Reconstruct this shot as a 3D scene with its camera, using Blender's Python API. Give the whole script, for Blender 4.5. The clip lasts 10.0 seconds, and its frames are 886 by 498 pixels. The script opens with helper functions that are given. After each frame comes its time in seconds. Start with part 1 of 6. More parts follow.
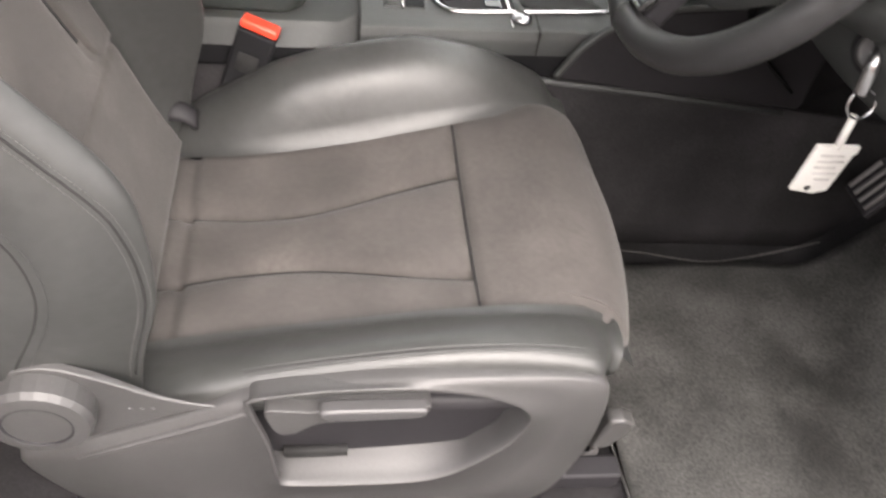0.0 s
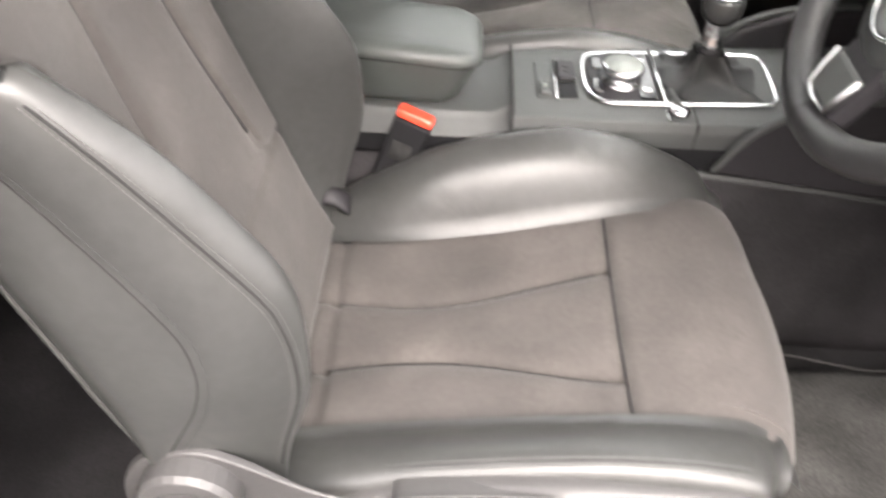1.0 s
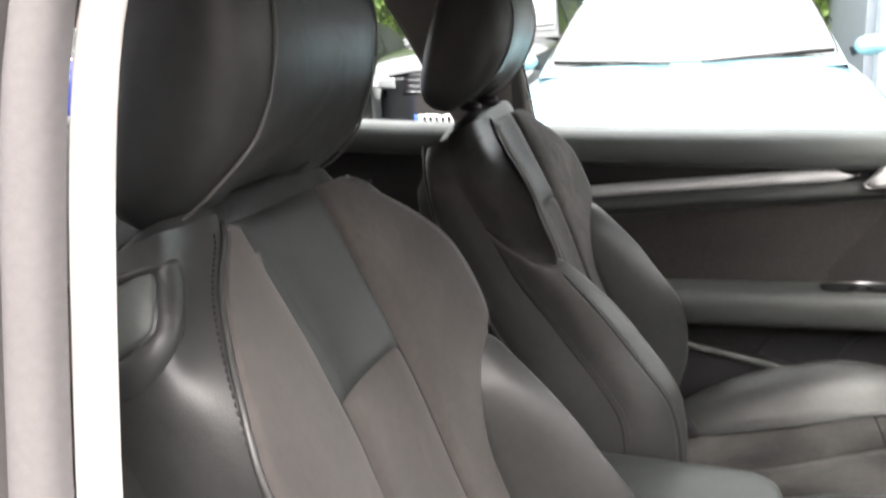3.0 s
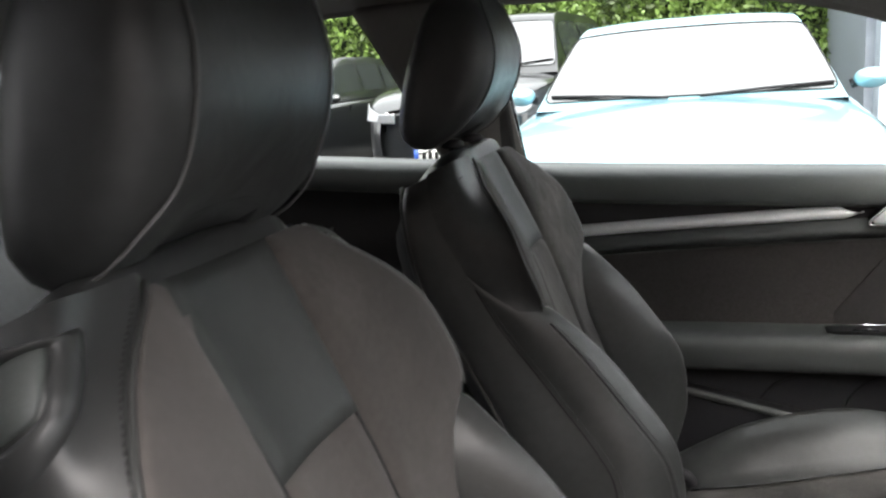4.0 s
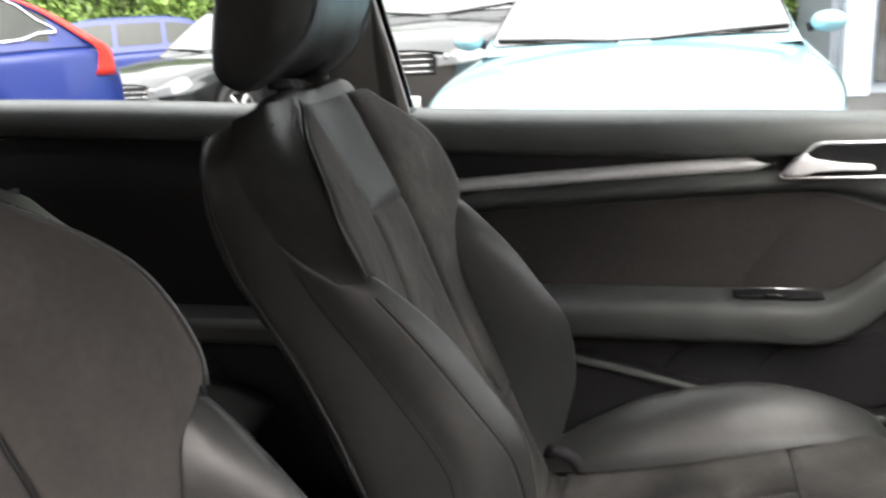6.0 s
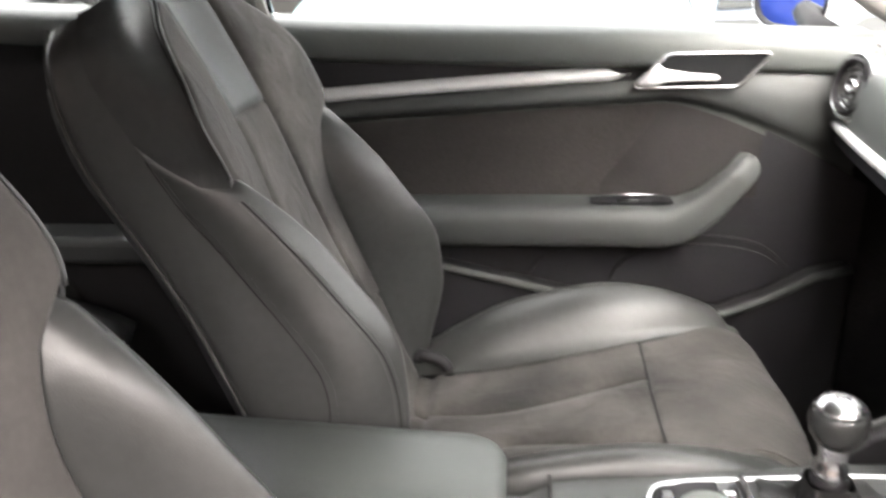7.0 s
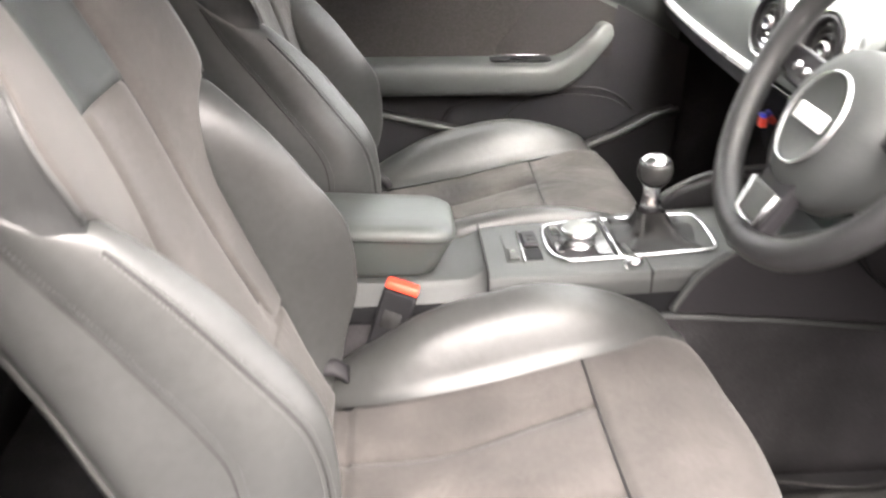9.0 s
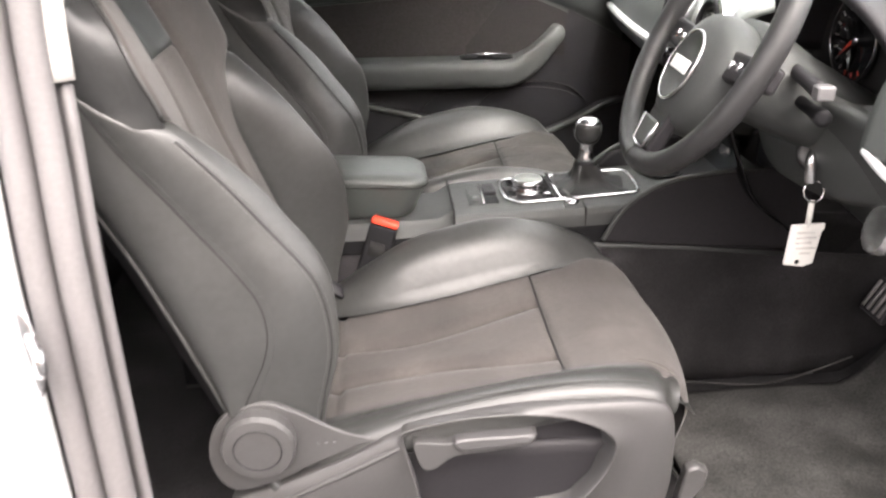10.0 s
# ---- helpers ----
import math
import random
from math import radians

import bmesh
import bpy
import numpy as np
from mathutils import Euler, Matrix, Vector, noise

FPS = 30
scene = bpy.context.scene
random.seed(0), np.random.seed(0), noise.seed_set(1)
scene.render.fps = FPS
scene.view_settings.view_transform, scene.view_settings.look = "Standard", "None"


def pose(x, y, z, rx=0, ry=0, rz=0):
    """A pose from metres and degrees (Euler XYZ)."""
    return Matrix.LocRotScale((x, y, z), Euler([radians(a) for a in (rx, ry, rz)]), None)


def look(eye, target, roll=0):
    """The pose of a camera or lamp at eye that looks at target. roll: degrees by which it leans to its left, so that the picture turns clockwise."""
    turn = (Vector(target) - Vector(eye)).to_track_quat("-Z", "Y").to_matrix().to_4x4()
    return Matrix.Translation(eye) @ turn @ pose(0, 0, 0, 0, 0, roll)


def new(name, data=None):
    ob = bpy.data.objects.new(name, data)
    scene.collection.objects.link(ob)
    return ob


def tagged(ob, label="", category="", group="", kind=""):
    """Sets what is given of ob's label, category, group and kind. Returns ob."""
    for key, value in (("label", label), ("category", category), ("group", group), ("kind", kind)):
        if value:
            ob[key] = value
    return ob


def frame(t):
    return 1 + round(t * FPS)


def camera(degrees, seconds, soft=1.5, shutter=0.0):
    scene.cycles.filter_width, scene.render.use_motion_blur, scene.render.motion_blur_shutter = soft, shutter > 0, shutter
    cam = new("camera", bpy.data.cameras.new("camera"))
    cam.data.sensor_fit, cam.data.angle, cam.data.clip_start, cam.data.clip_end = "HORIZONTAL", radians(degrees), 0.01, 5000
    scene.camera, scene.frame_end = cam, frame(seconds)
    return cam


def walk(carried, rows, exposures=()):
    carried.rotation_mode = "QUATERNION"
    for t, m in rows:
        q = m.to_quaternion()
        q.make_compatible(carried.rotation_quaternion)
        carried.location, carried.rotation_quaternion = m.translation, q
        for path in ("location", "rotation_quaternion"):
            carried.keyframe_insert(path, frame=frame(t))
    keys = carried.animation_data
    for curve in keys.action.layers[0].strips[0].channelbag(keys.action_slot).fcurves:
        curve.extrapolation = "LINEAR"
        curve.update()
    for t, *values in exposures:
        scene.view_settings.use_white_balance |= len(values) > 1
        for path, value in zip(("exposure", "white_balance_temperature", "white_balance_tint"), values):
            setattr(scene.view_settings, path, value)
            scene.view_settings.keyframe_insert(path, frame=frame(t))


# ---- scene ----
from mathutils.bvhtree import BVHTree
cam = camera(56.5, 10.0, 2.3, 0.6)
EXPOSURES = [(0, 2.85, 6900, 16), (0.5, 3.18, 6900, 16), (1.0, 3.35, 6900, 16), (2.0, 3.55, 6900, 16), (3.0, 2.76, 6800, 15), (4.3, 1.95, 6600, 13), (5.2, 1.68, 6600, 13), (6.5, 2.88, 6900, 16), (7.5, 3.6, 6900, 16), (8.5, 3.73, 6900, 16), (9, 3.83, 6900, 16), (9.5, 3.5, 6900, 17), (10, 3.05, 6900, 17)]
PATH = [
    (0, (-0.172, -0.646, 1.209), (0.148, 0.686, -0.248), 11.0),
    (0.5, (-0.189, -0.636, 1.209), (0.032, 0.765, -0.201), 8.9),
    (1, (-0.204, -0.613, 1.209), (-0.178, 0.85, -0.155), 4.8),
    (1.5, (-0.219, -0.596, 1.215), (-0.392, 0.965, -0.024), 2.1),
    (2, (-0.249, -0.578, 1.228), (-0.611, 1.098, 0.198), -0.1),
    (2.5, (-0.27, -0.568, 1.227), (-0.75, 1.245, 0.531), -2.4),
    (3, (-0.273, -0.557, 1.219), (-0.837, 1.301, 0.739), -3.3),
    (3.2, (-0.28, -0.546, 1.215), (-0.857, 1.321, 0.786), -2.8),
    (4.3, (-0.246, -0.431, 1.218), (-0.818, 1.446, 0.833), -3.9),
    (4.5, (-0.229, -0.386, 1.211), (-0.807, 1.492, 0.84), -3.7),
    (5, (-0.137, -0.316, 1.213), (-0.808, 1.534, 0.853), -4.2),
    (5.2, (-0.126, -0.292, 1.208), (-0.797, 1.554, 0.833), -4.3),
    (6.5, (-0.146, -0.281, 1.173), (-0.494, 1.589, 0.552), -2.6),
    (7, (-0.144, -0.293, 1.163), (-0.335, 1.568, 0.455), -1.7),
    (7.5, (-0.17, -0.344, 1.164), (-0.19, 1.473, 0.33), -0.2),
    (8, (-0.212, -0.435, 1.168), (-0.146, 1.353, 0.274), 0.8),
    (8.5, (-0.235, -0.556, 1.173), (-0.142, 1.215, 0.248), 0.7),
    (9, (-0.242, -0.746, 1.192), (-0.132, 1.033, 0.285), 0.3),
    (9.5, (-0.235, -0.935, 1.192), (-0.065, 0.858, 0.322), -0.0),
    (10, (-0.231, -1.069, 1.18), (-0.101, 0.743, 0.345), -0.6),
]
walk(cam, [(t, look(eye, target, roll)) for t, eye, target, roll in PATH], EXPOSURES)
# ---- world, sun, exposure ----
world = bpy.data.worlds.new("overcast_sky")
scene.world = world
world.use_nodes = True
wn, wl = world.node_tree.nodes, world.node_tree.links
sky = wn.new("ShaderNodeTexSky")
sky.sky_type = "NISHITA"
sky.sun_disc = False
sky.sun_elevation, sky.sun_rotation = radians(48), radians(165)
sky.air_density, sky.dust_density, sky.ozone_density = 1.0, 4.0, 0.6
hs = wn.new("ShaderNodeHueSaturation")   # cloud cover greys the sky
hs.inputs["Saturation"].default_value = 0.22
wl.new(sky.outputs[0], hs.inputs["Color"])
cloud = wn.new("ShaderNodeMix")   # an even layer of cloud over most of it
cloud.data_type = "RGBA"
cloud.inputs[0].default_value = 0.5
cloud.inputs[7].default_value = (8.0, 8.1, 8.2, 1)
wl.new(hs.outputs[0], cloud.inputs[6])
wl.new(cloud.outputs[2], wn["Background"].inputs[0])
wn["Background"].inputs[1].default_value = 0.15

sun_data = bpy.data.lights.new("sun", "SUN")
sun_data.energy, sun_data.angle, sun_data.color = 0.7, radians(60), (1.0, 0.95, 0.88)
sun = new("sun", sun_data)
sun.matrix_world = look((1.2, -5.0, 6.6), (0, 0, 0))


# ---- materials ----
def material(name, color, rough=0.5, metal=0.0, var=0.15, scale=60.0, bump=0.0, bump_scale=400.0, stain=0.1,
             stain_scale=6.0, coat=0.0, sheen=0.0, voronoi=False, spec=0.5, stretch=(1, 1, 1), wave=0.0, wave_scale=22.0):
    m = bpy.data.materials.new(name)
    m.use_nodes = True
    n, l = m.node_tree.nodes, m.node_tree.links
    b = n["Principled BSDF"]
    b.inputs["Roughness"].default_value = rough
    b.inputs["Metallic"].default_value = metal
    b.inputs["Specular IOR Level"].default_value = spec
    b.inputs["Coat Weight"].default_value = coat
    b.inputs["Coat Roughness"].default_value = 0.05
    b.inputs["Sheen Weight"].default_value = sheen
    b.inputs["Sheen Roughness"].default_value = 0.5
    tc = n.new("ShaderNodeTexCoord")
    mp = n.new("ShaderNodeMapping")
    mp.inputs["Scale"].default_value = stretch
    l.new(tc.outputs["Object"], mp.inputs[0])
    fine, wide = n.new("ShaderNodeTexNoise"), n.new("ShaderNodeTexNoise")
    fine.inputs["Scale"].default_value, fine.inputs["Detail"].default_value = scale, 4
    wide.inputs["Scale"].default_value, wide.inputs["Detail"].default_value = stain_scale, 5
    l.new(mp.outputs[0], fine.inputs["Vector"])
    l.new(tc.outputs["Object"], wide.inputs["Vector"])

    def ramp(src, amount):
        r = n.new("ShaderNodeMapRange")
        r.inputs["From Min"].default_value, r.inputs["From Max"].default_value = 0.3, 0.7
        r.inputs["To Min"].default_value, r.inputs["To Max"].default_value = 1 - amount, 1 + amount
        l.new(src, r.inputs["Value"])
        return r.outputs[0]

    mul = n.new("ShaderNodeMath")
    mul.operation = "MULTIPLY"
    l.new(ramp(fine.outputs[0], var), mul.inputs[0])
    l.new(ramp(wide.outputs[0], stain), mul.inputs[1])
    mix = n.new("ShaderNodeVectorMath")
    mix.operation = "SCALE"
    mix.inputs[0].default_value = color
    l.new(mul.outputs[0], mix.inputs["Scale"])
    l.new(mix.outputs[0], b.inputs["Base Color"])
    rr = n.new("ShaderNodeMath")
    rr.operation = "MULTIPLY"
    rr.inputs[1].default_value = rough
    l.new(ramp(wide.outputs[0], min(0.25, stain + 0.05)), rr.inputs[0])
    l.new(rr.outputs[0], b.inputs["Roughness"])
    if bump:
        if voronoi:
            t = n.new("ShaderNodeTexVoronoi")
            t.feature = "DISTANCE_TO_EDGE"
        else:
            t = n.new("ShaderNodeTexNoise")
            t.inputs["Detail"].default_value = 3
        t.inputs["Scale"].default_value = bump_scale
        l.new(mp.outputs[0], t.inputs["Vector"])
        bp = n.new("ShaderNodeBump")
        bp.inputs["Strength"].default_value, bp.inputs["Distance"].default_value = bump, 0.001
        l.new(t.outputs[0], bp.inputs["Height"])
        l.new(bp.outputs[0], b.inputs["Normal"])
        if wave:   # slack and wrinkles of a stretched cover
            w = n.new("ShaderNodeTexNoise")
            w.inputs["Scale"].default_value, w.inputs["Detail"].default_value, w.inputs["Distortion"].default_value = wave_scale, 3, 0.8
            l.new(tc.outputs["Object"], w.inputs["Vector"])
            wb = n.new("ShaderNodeBump")
            wb.inputs["Strength"].default_value, wb.inputs["Distance"].default_value = wave, 0.006
            l.new(w.outputs[0], wb.inputs["Height"])
            l.new(wb.outputs[0], bp.inputs["Normal"])
    return m


def glass(name, color=(0.9, 0.95, 0.93)):
    m = bpy.data.materials.new(name)
    m.use_nodes = True
    b = m.node_tree.nodes["Principled BSDF"]
    b.inputs["Base Color"].default_value = (*color, 1)
    b.inputs["Transmission Weight"].default_value, b.inputs["Roughness"].default_value, b.inputs["IOR"].default_value = 1, 0, 1.01
    return m


M_LEATHER = material("black_leather", (0.036, 0.037, 0.036), 0.37, var=0.1, scale=90, bump=0.16, bump_scale=520, stain=0.09, stain_scale=9, voronoi=True, wave=0.16, wave_scale=16)
M_LEATHER2 = material("black_leather_panel", (0.030, 0.031, 0.031), 0.42, var=0.1, scale=90, bump=0.18, bump_scale=600, stain=0.14, stain_scale=8, voronoi=True, wave=0.25, wave_scale=14)
M_ALC = material("worn_dark_suede", (0.054, 0.049, 0.046), 0.95, var=0.08, scale=140, bump=0.3, bump_scale=1500, stain=0.30, stain_scale=10, sheen=0.12, spec=0.2, wave=0.2, wave_scale=13)
M_ALC_STAINED = material("stained_dark_suede", (0.046, 0.043, 0.040), 0.95, var=0.1, scale=140, bump=0.3, bump_scale=1500, stain=0.70, stain_scale=9, sheen=0.12, spec=0.2, wave=0.8, wave_scale=17)
M_PLAST = material("grained_dark_plastic", (0.050, 0.049, 0.049), 0.44, var=0.08, scale=300, bump=0.25, bump_scale=1200, stain=0.08, stain_scale=10)
M_PLAST_L = material("smooth_grey_plastic", (0.12, 0.118, 0.12), 0.32, var=0.06, scale=300, bump=0.1, bump_scale=1200)
# paler than the cover plastic, standing in for the grip's reflection
M_GRIP = material("smooth_plastic_paled_for_sheen", (0.065, 0.064, 0.065), 0.37, var=0.06, scale=300, bump=0.1, bump_scale=1200)
M_POST = material("grey_pillar_plastic", (0.115, 0.109, 0.110), 0.6, var=0.06, scale=300, bump=0.2, bump_scale=1200)
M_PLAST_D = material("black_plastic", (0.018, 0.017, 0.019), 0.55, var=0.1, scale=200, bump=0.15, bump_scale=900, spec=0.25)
M_BLACK = material("matt_black_plastic", (0.007, 0.007, 0.008), 0.65, var=0.1, scale=200, bump=0.15, bump_scale=900, spec=0.18)
M_PIPING = material("grey_thread", (0.085, 0.085, 0.085), 0.6, var=0.3, scale=900)
M_THREAD = material("dark_thread", (0.070, 0.070, 0.068), 0.55, var=0.3, scale=900)
M_PAD = material("smooth_black_leather", (0.0255, 0.0275, 0.0265), 0.55, var=0.08, scale=120, bump=0.15, bump_scale=700, stain=0.08, stain_scale=8, voronoi=True, spec=0.4)
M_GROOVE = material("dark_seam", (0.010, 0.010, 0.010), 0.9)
M_CHROME = material("brushed_aluminium", (0.62, 0.62, 0.63), 0.24, 1.0, var=0.08, scale=200, stain=0.05)
M_SATIN = material("satin_silver", (0.86, 0.86, 0.87), 0.30, 0.45, var=0.06, scale=300)
M_CARPET = material("dusty_black_carpet", (0.021, 0.020, 0.021), 1.0, var=0.2, scale=300, bump=0.6, bump_scale=900, stain=0.5, stain_scale=7, spec=0.1)
M_MAT = material("dusty_floor_mat", (0.040, 0.0395, 0.038), 1.0, var=0.3, scale=250, bump=0.6, bump_scale=700, stain=0.5, stain_scale=9, spec=0.1)
M_BLUE = material("blue_plastic", (0.06, 0.08, 0.70), 0.35, var=0.05)
M_RED = material("red_plastic", (0.75, 0.06, 0.03), 0.35, var=0.05)
M_WHITE = material("white_paint", (0.80, 0.81, 0.82), 0.25, var=0.02, scale=20, coat=0.6, stain=0.03)
M_RUBBER = material("grey_rubber_seal", (0.125, 0.118, 0.118), 0.7, stain=0.04, var=0.06, scale=200, bump=0.2, bump_scale=600)
M_HEAD = material("grey_headlining", (0.22, 0.21, 0.20), 0.95, var=0.1, scale=500, bump=0.5, bump_scale=1500, spec=0.2)
M_DASH = material("soft_dark_dash", (0.042, 0.045, 0.044), 0.55, var=0.08, scale=300, bump=0.35, bump_scale=1100)
# lighter copy of the dash colour, with reflected sky light put into it
M_DASH_SKYLIT = material("soft_dash_paled_for_sky", (0.075, 0.082, 0.079), 0.42, var=0.08, scale=300, bump=0.35, bump_scale=1100)
M_ARM = material("soft_grey_green_vinyl", (0.056, 0.062, 0.059), 0.42, var=0.08, scale=300, bump=0.3, bump_scale=1100, stain=0.08)
M_GLOSS = material("gloss_black", (0.008, 0.008, 0.009), 0.08, var=0.05)
M_GLASS = glass("window_glass")
M_ASPH = material("grey_asphalt", (0.06, 0.06, 0.06), 0.9, var=0.4, scale=90, bump=1.0, bump_scale=160, stain=0.3, stain_scale=0.6)
M_LEAF = material("hedge_leaf", (0.15, 0.235, 0.055), 0.45, var=0.6, scale=4, stain=0.45, stain_scale=1.1)
M_TAG = material("white_tag_plastic", (0.60, 0.59, 0.56), 0.4, var=0.05)
M_FABRIC = material("dark_door_fabric", (0.034, 0.030, 0.029), 0.95, var=0.15, scale=200, bump=0.4, bump_scale=1400, stain=0.15, spec=0.2)
M_FABRIC_END = material("plain_dark_panel", (0.024, 0.021, 0.021), 0.8, var=0.12, scale=260, bump=0.3, bump_scale=1400, stain=0.1, spec=0.2)
M_INK = material("grey_ink", (0.45, 0.44, 0.42), 0.6)


M_PALE = material("pale_grey_trim", (0.45, 0.43, 0.41), 0.7, var=0.06, scale=300)
M_TOUCH = material("pale_touch_surface", (0.17, 0.185, 0.175), 0.5, var=0.04)
M_KNOB = material("dark_smooth_leather", (0.03, 0.03, 0.03), 0.25, var=0.1)
M_RIM = material("rim_leather", (0.020, 0.020, 0.0205), 0.40, var=0.1, scale=80, bump=0.4, bump_scale=700, voronoi=True)
M_BOOT = material("boot_leather", (0.010, 0.010, 0.010), 0.6, var=0.15, scale=80, bump=0.3, bump_scale=500)
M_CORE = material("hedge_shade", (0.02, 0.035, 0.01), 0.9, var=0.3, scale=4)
M_CLAD = material("grey_cladding", (0.25, 0.28, 0.32), 0.5, var=0.05, scale=5)
M_CLAD2 = material("pale_cladding", (0.42, 0.48, 0.54), 0.45, var=0.05, scale=5)
M_MIRROR = material("mirror_silver", (0.9, 0.9, 0.9), 0.02, 1.0, var=0.0, stain=0.0)


# ---- builders ----
def part(name, bm, mat, parent=None, label="", smooth=True):
    """Links a bmesh as one mesh object."""
    bmesh.ops.recalc_face_normals(bm, faces=bm.faces)
    me = bpy.data.meshes.new(name)
    for f in bm.faces:
        f.smooth = smooth
    bm.to_mesh(me)
    bm.free()
    me.materials.append(mat)
    ob = new(name, me)
    if parent:
        ob.parent = parent
    if label:
        tagged(ob, label)
    return ob


def rounded(ob, width=0.004, segments=2, angle=35):
    """Bevels the sharp edges and keeps flat faces flat."""
    md = ob.modifiers.new("bevel", "BEVEL")
    md.width, md.segments, md.limit_method, md.angle_limit = width, segments, "ANGLE", radians(angle)
    md.harden_normals = False
    sharp(ob, 50)
    return ob


def sharp(ob, angle=40):
    me = ob.data
    bm = bmesh.new()
    bm.from_mesh(me)
    for e in bm.edges:
        if len(e.link_faces) == 2:
            e.smooth = e.calc_face_angle(0) < radians(angle)
    bm.to_mesh(me)
    bm.free()
    return ob


def thing(name, label, category, group="", kind="", at=(0, 0, 0)):
    ob = new(name)
    ob.empty_display_size = 0.05
    ob.location = at
    return tagged(ob, label, category, group, kind)


def lerp(a, b, t):
    return a + (b - a) * t


def curve(points, t):
    """Smooth value at t through (t, value) points."""
    ts = [p[0] for p in points]
    if t <= ts[0]:
        return points[0][1]
    if t >= ts[-1]:
        return points[-1][1]
    i = max(k for k in range(len(ts)) if ts[k] <= t)
    i = min(i, len(ts) - 2)

    def slope(k):
        if k == 0:
            return (points[1][1] - points[0][1]) / (ts[1] - ts[0])
        if k == len(ts) - 1:
            return (points[-1][1] - points[-2][1]) / (ts[-1] - ts[-2])
        return (points[k + 1][1] - points[k - 1][1]) / (ts[k + 1] - ts[k - 1])

    h = ts[i + 1] - ts[i]
    s = (t - ts[i]) / h
    a, b = points[i][1], points[i + 1][1]
    return ((2 * s ** 3 - 3 * s ** 2 + 1) * a + (s ** 3 - 2 * s ** 2 + s) * h * slope(i)
            + (-2 * s ** 3 + 3 * s ** 2) * b + (s ** 3 - s ** 2) * h * slope(i + 1))


def step(a, b, t):
    s = min(1, max(0, (t - a) / (b - a)))
    return s * s * (3 - 2 * s)


def smooth_path(points, n, closed=False):
    """n points along a smooth curve through the given ones."""
    p = [Vector(q) for q in points]
    out = []
    m = len(p) if closed else len(p) - 1
    for k in range(n):
        u = k / n * m if closed else k / (n - 1) * m
        i = min(int(u), m - 1)
        t = u - i
        if closed:
            a, b, c, d = p[i - 1], p[i], p[(i + 1) % m], p[(i + 2) % m]
        else:
            a, b, c, d = p[max(i - 1, 0)], p[i], p[i + 1], p[min(i + 2, m)]
        out.append(0.5 * (2 * b + (c - a) * t + (2 * a - 5 * b + 4 * c - d) * t * t + (3 * b - a - 3 * c + d) * t ** 3))
    return out


def bridge(bm, loops, closed=True, cap=True):
    """Quads between successive loops of vertices."""
    rings = [[bm.verts.new(p) for p in loop] for loop in loops]
    n = len(rings[0])
    for a, b in zip(rings, rings[1:]):
        for i in range(n if closed else n - 1):
            j = (i + 1) % n
            bm.faces.new((a[i], a[j], b[j], b[i]))
    if cap:
        bm.faces.new(rings[0])
        bm.faces.new(rings[-1])
    return bm


def tube(path, radius, sides=8, closed=False, flat=1.0):
    bm = bmesh.new()
    pts = [Vector(p) for p in path]
    n = len(pts)
    loops, up = [], None
    for i, p in enumerate(pts):
        d = ((pts[(i + 1) % n] if closed or i < n - 1 else p) - (pts[i - 1] if closed or i > 0 else p)).normalized()
        if up is None:
            up = Vector((0, 0, 1)) if abs(d.z) < 0.9 else Vector((1, 0, 0))
        side = d.cross(up).normalized()
        up = side.cross(d).normalized()
        r = radius(i / (n - 1)) if callable(radius) else radius
        loops.append([p + side * r * math.cos(2 * math.pi * k / sides) + up * r * flat * math.sin(2 * math.pi * k / sides) for k in range(sides)])
    if closed:
        loops.append(loops[0])
        bridge(bm, loops, True, False)
        bmesh.ops.remove_doubles(bm, verts=bm.verts, dist=1e-6)
    else:
        bridge(bm, loops, True, True)
    return bm


def lathe(profile, m=None, sides=32):
    """A body of revolution about z from (radius, height) points, moved by m."""
    bm = bmesh.new()
    bridge(bm, [[Vector((max(r, 1e-4) * math.cos(2 * math.pi * k / sides), max(r, 1e-4) * math.sin(2 * math.pi * k / sides), h)) for k in range(sides)] for r, h in profile])
    if m is not None:
        bmesh.ops.transform(bm, matrix=m, verts=bm.verts)
    return bm


def box(x0, x1, y0, y1, z0, z1):
    bm = bmesh.new()
    bmesh.ops.create_cube(bm, size=1, matrix=Matrix.Translation(((x0 + x1) / 2, (y0 + y1) / 2, (z0 + z1) / 2)) @ Matrix.Diagonal((x1 - x0, y1 - y0, z1 - z0, 1)))
    return bm


def slab(outline, a, b, axis="y"):
    """An outline (pairs in the other two axes) drawn out from a to b along an axis."""
    def at(p, v):
        return {"x": (v, p[0], p[1]), "y": (p[0], v, p[1]), "z": (p[0], p[1], v)}[axis]
    bm = bmesh.new()
    return bridge(bm, [[at(p, a) for p in outline], [at(p, b) for p in outline]])


